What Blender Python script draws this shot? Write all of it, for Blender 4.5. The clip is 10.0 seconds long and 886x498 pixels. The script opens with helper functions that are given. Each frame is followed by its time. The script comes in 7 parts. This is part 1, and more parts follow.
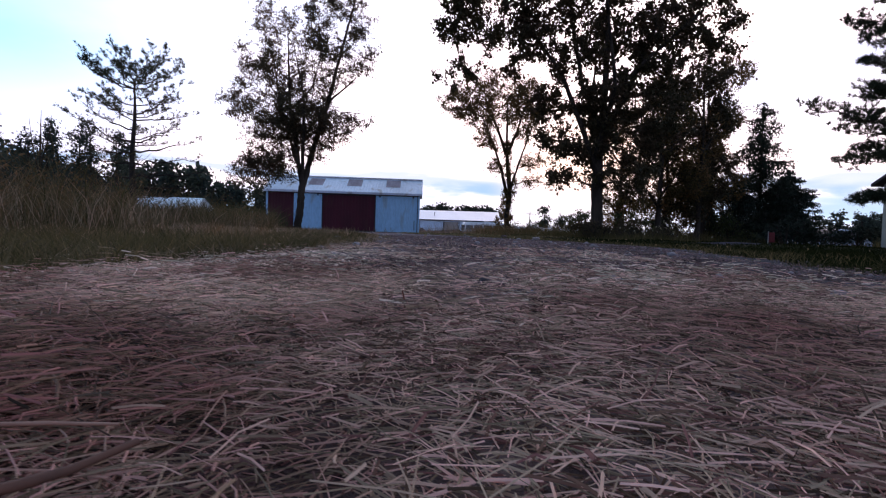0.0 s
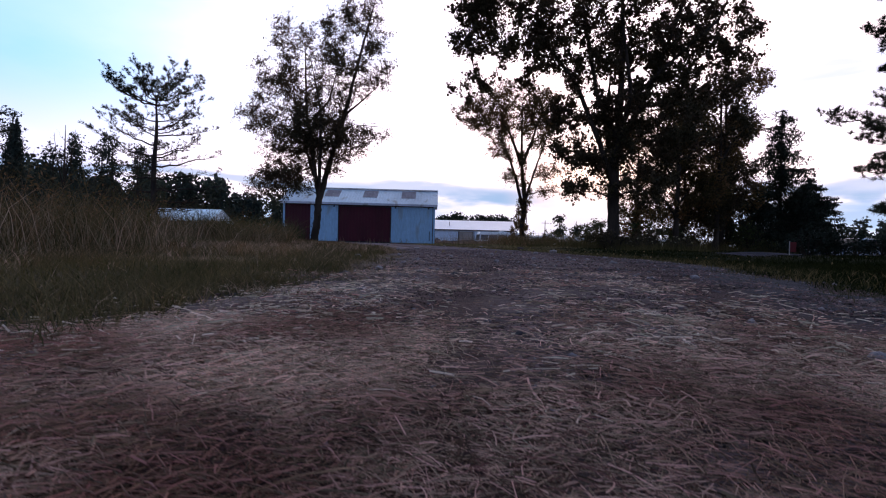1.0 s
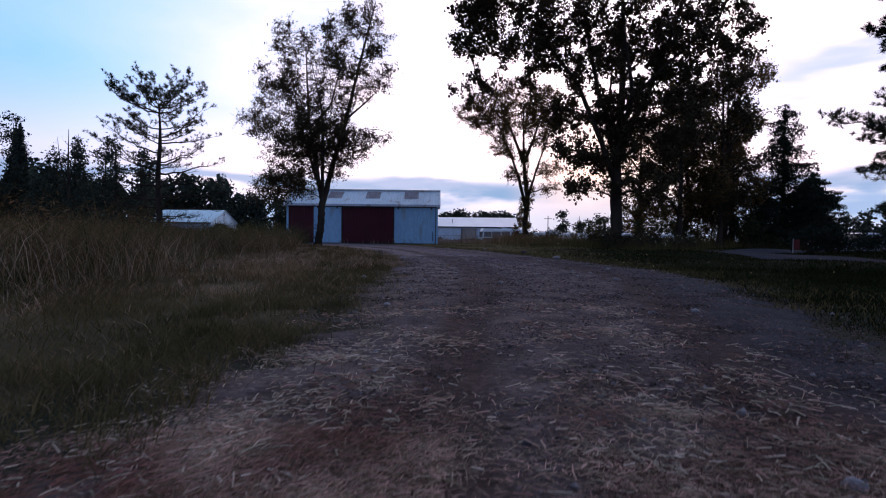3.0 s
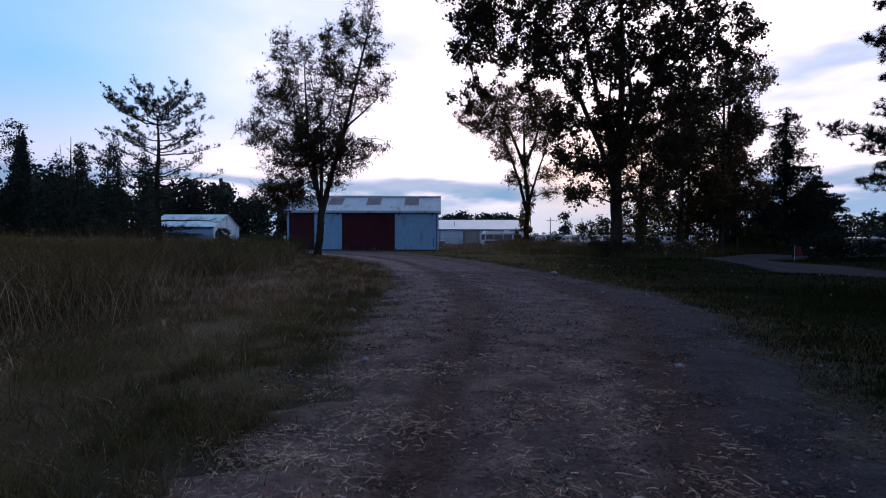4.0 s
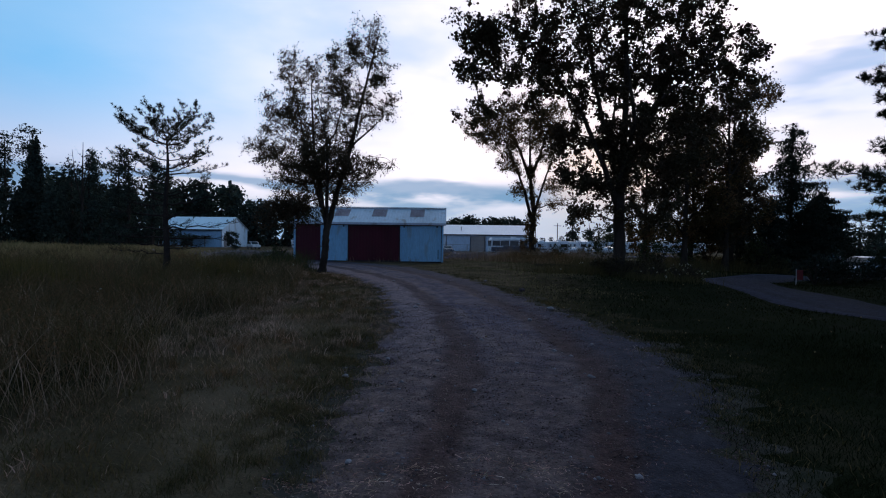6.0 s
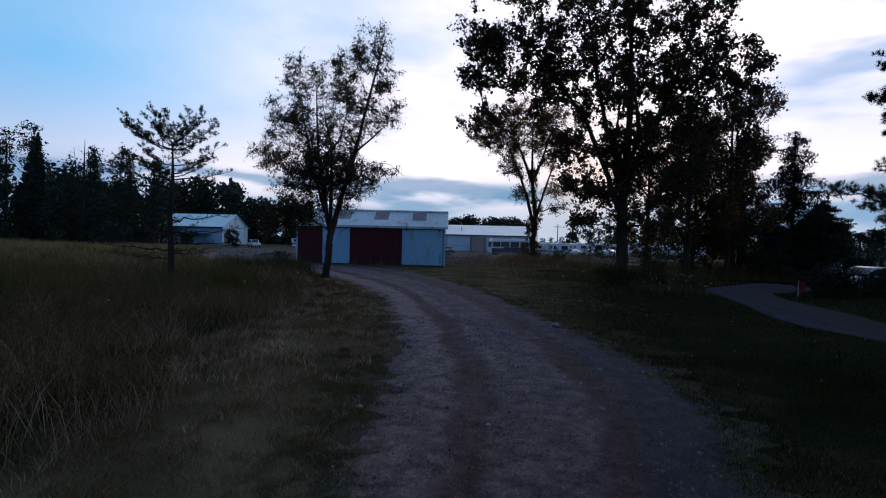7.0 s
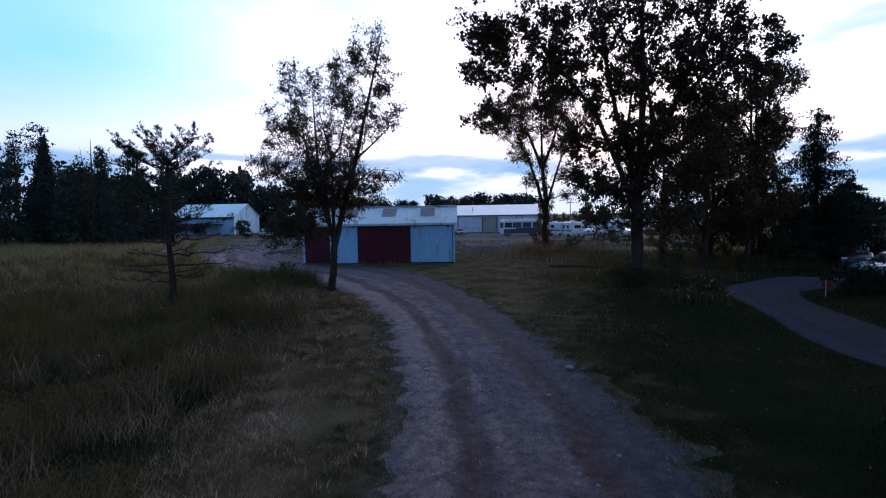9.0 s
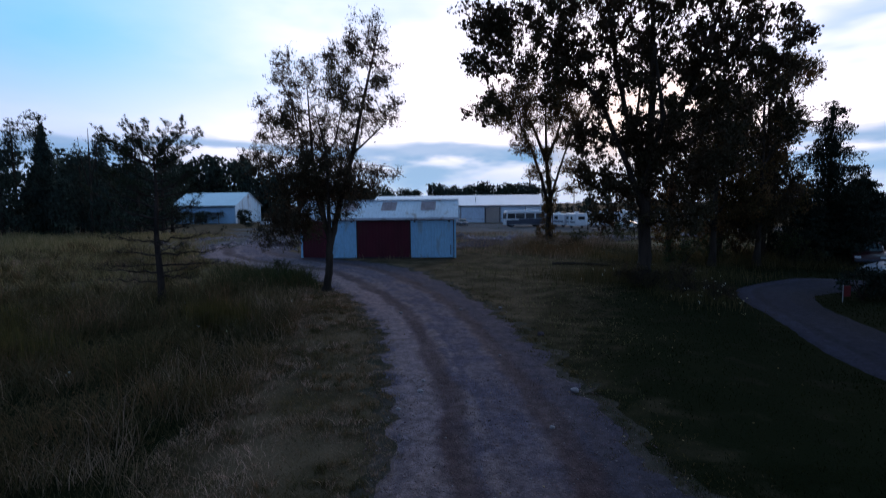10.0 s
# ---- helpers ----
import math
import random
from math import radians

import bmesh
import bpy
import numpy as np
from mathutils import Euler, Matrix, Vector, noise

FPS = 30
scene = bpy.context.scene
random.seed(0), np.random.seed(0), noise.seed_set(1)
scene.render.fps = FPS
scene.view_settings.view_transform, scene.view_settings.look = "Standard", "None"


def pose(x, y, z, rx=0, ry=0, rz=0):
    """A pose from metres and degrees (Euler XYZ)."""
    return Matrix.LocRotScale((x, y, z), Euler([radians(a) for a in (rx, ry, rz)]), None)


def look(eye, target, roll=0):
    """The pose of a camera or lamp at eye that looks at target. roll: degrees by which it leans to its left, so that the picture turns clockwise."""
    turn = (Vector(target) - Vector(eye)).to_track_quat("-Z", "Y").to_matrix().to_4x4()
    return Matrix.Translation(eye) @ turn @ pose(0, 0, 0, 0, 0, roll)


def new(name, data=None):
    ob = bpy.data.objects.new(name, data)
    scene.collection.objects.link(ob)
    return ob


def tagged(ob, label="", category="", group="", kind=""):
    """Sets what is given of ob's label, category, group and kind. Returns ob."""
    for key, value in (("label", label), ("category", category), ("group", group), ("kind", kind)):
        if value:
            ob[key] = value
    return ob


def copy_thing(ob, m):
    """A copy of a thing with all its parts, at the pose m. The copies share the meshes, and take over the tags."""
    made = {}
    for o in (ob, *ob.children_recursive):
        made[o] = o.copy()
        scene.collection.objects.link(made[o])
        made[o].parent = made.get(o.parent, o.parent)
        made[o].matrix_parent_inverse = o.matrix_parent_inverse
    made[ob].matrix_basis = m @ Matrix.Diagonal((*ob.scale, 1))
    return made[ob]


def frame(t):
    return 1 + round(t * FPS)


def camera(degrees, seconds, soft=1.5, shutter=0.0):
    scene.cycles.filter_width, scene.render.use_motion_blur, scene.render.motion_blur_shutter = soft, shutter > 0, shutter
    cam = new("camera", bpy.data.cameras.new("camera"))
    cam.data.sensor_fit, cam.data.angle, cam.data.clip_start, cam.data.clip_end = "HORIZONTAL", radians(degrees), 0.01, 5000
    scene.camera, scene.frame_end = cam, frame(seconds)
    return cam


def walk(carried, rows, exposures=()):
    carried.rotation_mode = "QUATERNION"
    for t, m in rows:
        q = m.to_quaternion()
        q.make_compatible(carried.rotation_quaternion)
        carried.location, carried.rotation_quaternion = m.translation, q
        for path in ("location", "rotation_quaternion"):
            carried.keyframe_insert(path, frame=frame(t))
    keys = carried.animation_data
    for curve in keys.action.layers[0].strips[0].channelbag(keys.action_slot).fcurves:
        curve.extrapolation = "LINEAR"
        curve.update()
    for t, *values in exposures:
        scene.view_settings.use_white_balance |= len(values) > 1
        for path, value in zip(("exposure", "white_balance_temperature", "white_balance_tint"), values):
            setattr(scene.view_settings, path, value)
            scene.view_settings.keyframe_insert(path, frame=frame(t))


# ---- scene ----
cam = camera(80.0, 10.0, soft=1.1, shutter=0.4)
PATH = [
    (0, (-0.115, -0.105, 0.134), (-0.187, 1.893, 0.072), 1.8),
    (0.2, (-0.121, -0.114, 0.140), (-0.209, 1.883, 0.101), 1.8),
    (0.5, (-0.132, -0.124, 0.159), (-0.241, 1.873, 0.127), 1.8),
    (1, (-0.163, -0.135, 0.225), (-0.292, 1.861, 0.197), 1.5),
    (1.5, (-0.195, -0.183, 0.267), (-0.325, 1.813, 0.241), 1.1),
    (2, (-0.215, -0.226, 0.271), (-0.349, 1.769, 0.233), 0.8),
    (2.5, (-0.223, -0.290, 0.364), (-0.358, 1.705, 0.319), 0.6),
    (3.8, (-0.049, -0.085, 0.754), (-0.206, 1.909, 0.717), 0.6),
    (4, (-0.028, -0.139, 0.837), (-0.180, 1.855, 0.800), 0.2),
    (4.5, (0.061, -0.178, 1.038), (-0.094, 1.816, 1.007), -0.2),
    (4.6, (0.078, -0.186, 1.079), (-0.072, 1.808, 1.047), 0.3),
    (4.7, (0.095, -0.194, 1.120), (-0.055, 1.800, 1.082), 4.5),
    (4.8, (0.111, -0.201, 1.160), (-0.037, 1.793, 1.118), 4.6),
    (4.9, (0.128, -0.209, 1.201), (-0.025, 1.784, 1.158), 2.4),
    (5, (0.145, -0.217, 1.242), (-0.011, 1.777, 1.202), 1.9),
    (5.1, (0.152, -0.231, 1.285), (-0.002, 1.763, 1.248), 1.3),
    (5.2, (0.160, -0.245, 1.328), (0.003, 1.749, 1.293), 1.1),
    (5.5, (0.182, -0.287, 1.457), (0.013, 1.706, 1.428), 0.8),
    (5.7, (0.214, -0.328, 1.545), (0.035, 1.664, 1.525), 0.6),
    (6.8, (0.022, -0.432, 1.847), (-0.154, 1.559, 1.772), 1.3),
    (6.9, (0.012, -0.439, 1.925), (-0.164, 1.552, 1.880), 1.3),
    (7, (0.009, -0.448, 2.022), (-0.169, 1.544, 1.986), 1.4),
    (7.1, (0.047, -0.458, 2.136), (-0.135, 1.534, 2.097), 1.0),
    (7.2, (0.085, -0.468, 2.250), (-0.101, 1.522, 2.160), 0.7),
    (7.3, (0.122, -0.477, 2.364), (-0.066, 1.494, 2.083), 0.3),
    (7.4, (0.160, -0.487, 2.478), (-0.031, 1.474, 2.135), -0.0),
    (7.5, (0.198, -0.497, 2.591), (0.000, 1.485, 2.410), -0.4),
    (7.6, (0.236, -0.507, 2.705), (0.033, 1.479, 2.572), -0.7),
    (7.7, (0.273, -0.516, 2.819), (0.067, 1.469, 2.703), -1.1),
    (7.8, (0.311, -0.526, 2.933), (0.102, 1.448, 2.688), -1.4),
    (7.9, (0.349, -0.536, 3.047), (0.138, 1.414, 2.660), -1.8),
    (8, (0.331, -0.469, 3.112), (0.118, 1.496, 2.805), -1.1),
    (8.1, (0.312, -0.378, 3.133), (0.097, 1.599, 2.916), -1.0),
    (8.2, (0.293, -0.287, 3.154), (0.076, 1.695, 2.993), -1.0),
    (8.3, (0.275, -0.195, 3.176), (0.056, 1.788, 3.037), -0.9),
    (8.4, (0.256, -0.104, 3.197), (0.036, 1.879, 3.065), -0.9),
    (8.5, (0.237, -0.013, 3.218), (0.016, 1.971, 3.091), -0.8),
    (8.6, (0.217, 0.080, 3.254), (-0.008, 2.058, 3.061), -0.8),
    (8.7, (0.198, 0.176, 3.304), (-0.027, 2.149, 3.063), -0.8),
    (8.8, (0.180, 0.274, 3.363), (-0.046, 2.251, 3.163), -0.9),
    (8.9, (0.167, 0.373, 3.424), (-0.059, 2.354, 3.278), -0.9),
    (9, (0.160, 0.471, 3.481), (-0.066, 2.455, 3.354), -0.9),
    (9.1, (0.157, 0.569, 3.530), (-0.069, 2.553, 3.422), -0.9),
    (9.2, (0.155, 0.666, 3.571), (-0.075, 2.650, 3.476), -1.0),
    (9.3, (0.154, 0.763, 3.608), (-0.078, 2.747, 3.522), -1.0),
    (9.4, (0.154, 0.860, 3.644), (-0.081, 2.844, 3.562), -1.1),
    (9.5, (0.154, 0.957, 3.681), (-0.079, 2.942, 3.607), -1.1),
    (9.6, (0.157, 1.055, 3.722), (-0.081, 3.040, 3.656), -1.0),
    (9.7, (0.165, 1.153, 3.766), (-0.075, 3.138, 3.702), -0.9),
    (9.8, (0.176, 1.252, 3.813), (-0.063, 3.236, 3.727), -0.8),
    (9.9, (0.190, 1.351, 3.862), (-0.050, 3.333, 3.740), -0.7),
    (10, (0.205, 1.450, 3.911), (-0.032, 3.429, 3.740), -0.6),
]
EXPOSURE = [(0.0, 0.31, 7450, 31), (1.0, 0.0, 7350, 33), (2.5, -0.22, 7050, 33), (4.0, -0.48, 6700, 25), (4.5, -0.56, 6650, 21),
            (5.5, -0.66, 6450, 16), (7.1, -0.70, 6350, 15), (7.4, -0.33, 6250, 17), (7.9, -0.15, 6250, 19), (8.5, 0.03, 6250, 20), (9.0, -0.10, 6250, 20),
            (10.0, -0.40, 6300, 18)]
walk(cam, [(t, look(eye, target, roll)) for t, eye, target, roll in PATH], EXPOSURE)

# ---- world and sun: dusk, the sun low behind cloud and trees ----
SUN_AZ, SUN_EL = radians(15.0), radians(4.0)      # from +y towards +x


def build_world():
    world = bpy.data.worlds.new("dusk_sky")
    world.use_nodes = True
    nt = world.node_tree
    nt.nodes.clear()
    N, L = nt.nodes.new, nt.links.new

    def math_node(op, a, b=None, clamp=False):
        n = N("ShaderNodeMath")
        n.operation, n.use_clamp = op, clamp
        for i, v in enumerate((a, b)):
            if v is None:
                continue
            if isinstance(v, (int, float)):
                n.inputs[i].default_value = v
            else:
                L(v, n.inputs[i])
        return n.outputs[0]

    def smooth(v, lo, hi):
        n = N("ShaderNodeMapRange")
        n.interpolation_type = "SMOOTHSTEP"
        L(v, n.inputs[0])
        n.inputs[1].default_value, n.inputs[2].default_value = lo, hi
        return n.outputs[0]

    def mix(f, a, b):
        n = N("ShaderNodeMix")
        n.data_type = "RGBA"
        if isinstance(f, (int, float)):
            n.inputs[0].default_value = f
        else:
            L(f, n.inputs[0])
        for i, v in ((6, a), (7, b)):
            if isinstance(v, tuple):
                n.inputs[i].default_value = (*v, 1)
            else:
                L(v, n.inputs[i])
        return n.outputs[2]

    way = N("ShaderNodeTexCoord").outputs["Generated"]
    sep = N("ShaderNodeSeparateXYZ")
    L(way, sep.inputs[0])
    x, y, z = sep.outputs
    sky = N("ShaderNodeTexSky")
    sky.sky_type, sky.sun_disc = "NISHITA", False
    sky.sun_elevation, sky.sun_rotation = SUN_EL, SUN_AZ
    sky.air_density, sky.dust_density, sky.ozone_density = 1.0, 1.5, 2.0
    gain = N("ShaderNodeVectorMath")
    gain.operation = "SCALE"
    L(sky.outputs[0], gain.inputs[0])
    gain.inputs[3].default_value = SKY_GAIN
    # nearness to the sun, 0 behind the camera and 1 at the sun
    sun = N("ShaderNodeVectorMath")
    sun.operation = "DOT_PRODUCT"
    L(way, sun.inputs[0])
    sun.inputs[1].default_value = (math.sin(SUN_AZ) * math.cos(SUN_EL), math.cos(SUN_AZ) * math.cos(SUN_EL), math.sin(SUN_EL))
    near = smooth(sun.outputs["Value"], 0.49, 0.95)
    side = smooth(sun.outputs["Value"], -0.35, 0.75)
    # high thin cloud, lit from behind: bright round the sun, grey-blue overhead
    flat = N("ShaderNodeCombineXYZ")
    high = math_node("ADD", math_node("MAXIMUM", z, 0.0), 0.12)
    L(math_node("DIVIDE", x, high), flat.inputs[0])
    L(math_node("DIVIDE", y, high), flat.inputs[1])
    veil = N("ShaderNodeTexNoise")
    L(flat.outputs[0], veil.inputs["Vector"])
    veil.inputs["Scale"].default_value, veil.inputs["Detail"].default_value = 0.55, 6
    veil.inputs["Roughness"].default_value = 0.55
    clear = math_node("MULTIPLY", smooth(math_node("MULTIPLY", x, -1.0), 0.22, 0.55), smooth(z, 0.06, 0.22))
    cover = math_node("MULTIPLY", smooth(veil.outputs[0], 0.38, 0.62), math_node("SUBTRACT", 1.0, math_node("MULTIPLY", clear, 0.7)))
    veil_colour = mix(near, mix(side, VEIL_BACK, VEIL_SIDE), VEIL_SUN)
    colour = mix(math_node("MULTIPLY", cover, math_node("ADD", math_node("MULTIPLY", near, 0.4), 0.42)), mix(0.75, gain.outputs[0], mix(near, mix(side, BLUE_BACK, BLUE_SIDE), BLUE_SUN)), veil_colour)
    # pale lavender sheet over the lower sky
    sheet = math_node("SUBTRACT", 1.0, smooth(z, 0.10, 0.27))
    colour = mix(math_node("MULTIPLY", sheet, 0.6), colour, mix(near, mix(side, SHEET_BACK, SHEET_SIDE), SHEET_SUN))
    # long grey-lavender bands of cloud low over the horizon
    low = N("ShaderNodeCombineXYZ")
    L(math_node("MULTIPLY", x, 2.6), low.inputs[0])
    L(math_node("MULTIPLY", y, 2.6), low.inputs[1])
    L(math_node("MULTIPLY", z, 11.0), low.inputs[2])
    band = N("ShaderNodeTexNoise")
    L(low.outputs[0], band.inputs["Vector"])
    band.inputs["Scale"].default_value, band.inputs["Detail"].default_value = 1.6, 7
    band.inputs["Roughness"].default_value = 0.5
    bands = math_node("MULTIPLY", smooth(band.outputs[0], 0.40, 0.60), math_node("SUBTRACT", 1.0, smooth(z, 0.075, 0.135)))
    colour = mix(math_node("MULTIPLY", bands, 0.85), colour, mix(near, mix(side, BAND_BACK, BAND_SIDE), BAND_SUN))
    # gaps of blue between the clouds away from the sun
    gap = N("ShaderNodeTexNoise")
    L(low.outputs[0], gap.inputs["Vector"])
    gap.inputs["Scale"].default_value, gap.inputs["Detail"].default_value = 0.9, 4
    gaps = math_node("MULTIPLY", smooth(gap.outputs[0], 0.45, 0.58), smooth(x, 0.36, 0.50))
    colour = mix(math_node("MULTIPLY", gaps, 0.7), colour, BLUE_GAP)
    # one long shelf of blue-grey cloud
    height = math_node("ADD", z, math_node("MULTIPLY", math_node("SUBTRACT", band.outputs[0], 0.5), 0.09))
    shelf = math_node("MULTIPLY", smooth(height, 0.074, 0.088), math_node("SUBTRACT", 1.0, smooth(height, 0.096, 0.116)))
    colour = mix(math_node("MULTIPLY", shelf, 0.75), colour, mix(near, mix(side, BAND_BACK, BAND_SIDE), BAND_SUN))
    # glow where the sun stands behind the cloud
    glow = smooth(sun.outputs["Value"], 0.975, 1.0)
    colour = mix(math_node("MULTIPLY", glow, 0.75), colour, (1.9, 1.45, 1.15))
    # haze at the very horizon
    haze = math_node("SUBTRACT", 1.0, smooth(z, 0.035, 0.12))
    colour = mix(math_node("MULTIPLY", haze, 0.7), colour, mix(near, mix(side, HAZE_BACK, HAZE_SIDE), HAZE_SUN))
    # the sky darkens towards the zenith
    top = N("ShaderNodeVectorMath")
    top.operation = "SCALE"
    L(colour, top.inputs[0])
    L(math_node("SUBTRACT", 1.0, math_node("MULTIPLY", smooth(z, 0.35, 0.95), 0.6)), top.inputs[3])
    colour = top.outputs[0]
    back = N("ShaderNodeBackground")
    L(colour, back.inputs[0])
    back.inputs[1].default_value = 1.0
    out = N("ShaderNodeOutputWorld")
    L(back.outputs[0], out.inputs[0])
    scene.world = world


SKY_GAIN = 0.10
VEIL_BACK, VEIL_SIDE, VEIL_SUN = (0.34, 0.46, 0.70), (1.3, 1.38, 1.5), (2.6, 2.3, 2.3)
BLUE_GAP = (0.30, 0.66, 1.15)
BLUE_BACK, BLUE_SIDE, BLUE_SUN = (0.20, 0.42, 0.82), (0.42, 1.2, 2.0), (1.38, 1.62, 2.05)
SHEET_BACK, SHEET_SIDE, SHEET_SUN = (0.42, 0.50, 0.72), (1.28, 1.22, 1.38), (2.1, 1.9, 1.9)
BAND_BACK, BAND_SIDE, BAND_SUN = (0.16, 0.20, 0.30), (0.22, 0.50, 0.84), (0.17, 0.47, 0.80)
HAZE_BACK, HAZE_SIDE, HAZE_SUN = (0.50, 0.62, 0.95), (0.50, 0.76, 1.05), (0.46, 0.75, 1.03)
build_world()

sun_data = bpy.data.lights.new("sun", "SUN")
sun_data.energy, sun_data.angle, sun_data.color = 0.5, radians(10), (1.0, 0.72, 0.48)
sun_lamp = new("sun", sun_data)
sun_lamp.matrix_world = look((0, 0, 60), (-60 * math.sin(SUN_AZ), -60 * math.cos(SUN_AZ), 60 - 60 * math.tan(SUN_EL)))

# ---- materials ----
def mat(name, a, b, rough=0.85, scale=4.0, fine=60.0, bump=0.25, depth=0.01, metal=0.0, rand=None, spread=0.35,
        c=None, through_light=0.0, spec=0.35, stretch=(1, 1, 1), coat=0.0, worn=None):
    """A surface between colours a and b (large noise), with c as stains, fine relief, and random shade per island or object."""
    m = bpy.data.materials.new(name)
    m.use_nodes = True
    nt = m.node_tree
    N, L = nt.nodes.new, nt.links.new
    bsdf = nt.nodes["Principled BSDF"]
    bsdf.inputs["Roughness"].default_value, bsdf.inputs["Metallic"].default_value = rough, metal
    bsdf.inputs["Specular IOR Level"].default_value = spec
    bsdf.inputs["Coat Weight"].default_value = coat
    co = N("ShaderNodeTexCoord")
    mp = N("ShaderNodeMapping")
    mp.inputs["Scale"].default_value = stretch
    L(co.outputs["Object"], mp.inputs[0])

    def noise_tex(s, d=4):
        n = N("ShaderNodeTexNoise")
        L(mp.outputs[0], n.inputs["Vector"])
        n.inputs["Scale"].default_value, n.inputs["Detail"].default_value = s, d
        return n.outputs[0]

    def ramp(v, lo, hi):
        n = N("ShaderNodeMapRange")
        n.interpolation_type = "SMOOTHSTEP"
        L(v, n.inputs[0])
        n.inputs[1].default_value, n.inputs[2].default_value = lo, hi
        return n.outputs[0]

    def mixc(f, p, q):
        n = N("ShaderNodeMix")
        n.data_type = "RGBA"
        L(f, n.inputs[0])
        for i, v in ((6, p), (7, q)):
            if isinstance(v, tuple):
                n.inputs[i].default_value = (*v, 1)
            else:
                L(v, n.inputs[i])
        return n.outputs[2]

    large, small = noise_tex(scale), noise_tex(fine, 3)
    colour = mixc(ramp(large, 0.35, 0.65), a, b)
    if c:
        colour = mixc(ramp(noise_tex(scale * 2.7, 6), 0.55, 0.7), colour, c)
    if worn:
        share = N("ShaderNodeAttribute")
        share.attribute_name = "worn"
        lump = N("ShaderNodeMath")
        lump.operation = "MULTIPLY_ADD"
        L(noise_tex(1.1, 6), lump.inputs[0])
        lump.inputs[1].default_value = 1.1
        L(share.outputs["Fac"], lump.inputs[2])
        colour = mixc(ramp(lump.outputs[0], 0.62, 1.42), colour, mixc(ramp(noise_tex(0.7, 5), 0.38, 0.62), *worn))
    shade = N("ShaderNodeHueSaturation")
    L(colour, shade.inputs["Color"])
    base = N("ShaderNodeMath")
    base.operation = "MULTIPLY_ADD"
    L(small, base.inputs[0])
    base.inputs[1].default_value, base.inputs[2].default_value = 0.5, 0.75
    value = base.outputs[0]
    if rand:
        src = N("ShaderNodeNewGeometry").outputs["Random Per Island"] if rand == "island" else N("ShaderNodeObjectInfo").outputs["Random"]
        r = N("ShaderNodeMapRange")
        L(src, r.inputs[0])
        r.inputs[3].default_value, r.inputs[4].default_value = 1 - spread, 1 + spread
        t = N("ShaderNodeMath")
        t.operation = "MULTIPLY"
        L(value, t.inputs[0]), L(r.outputs[0], t.inputs[1])
        value = t.outputs[0]
        h = N("ShaderNodeMapRange")
        L(src, h.inputs[0])
        h.inputs[3].default_value, h.inputs[4].default_value = 0.5 + 0.03 * spread, 0.5 - 0.04 * spread
        L(h.outputs[0], shade.inputs["Hue"])
    L(value, shade.inputs["Value"])
    L(shade.outputs[0], bsdf.inputs["Base Color"])
    if bump:
        bp = N("ShaderNodeBump")
        bp.inputs["Strength"].default_value, bp.inputs["Distance"].default_value = bump, depth
        L(small, bp.inputs["Height"])
        L(bp.outputs[0], bsdf.inputs["Normal"])
    if through_light:
        tl = N("ShaderNodeBsdfTranslucent")
        L(shade.outputs[0], tl.inputs[0])
        ms = N("ShaderNodeMixShader")
        ms.inputs[0].default_value = through_light
        L(bsdf.outputs[0], ms.inputs[1]), L(tl.outputs[0], ms.inputs[2])
        L(ms.outputs[0], nt.nodes["Material Output"].inputs[0])
    return m


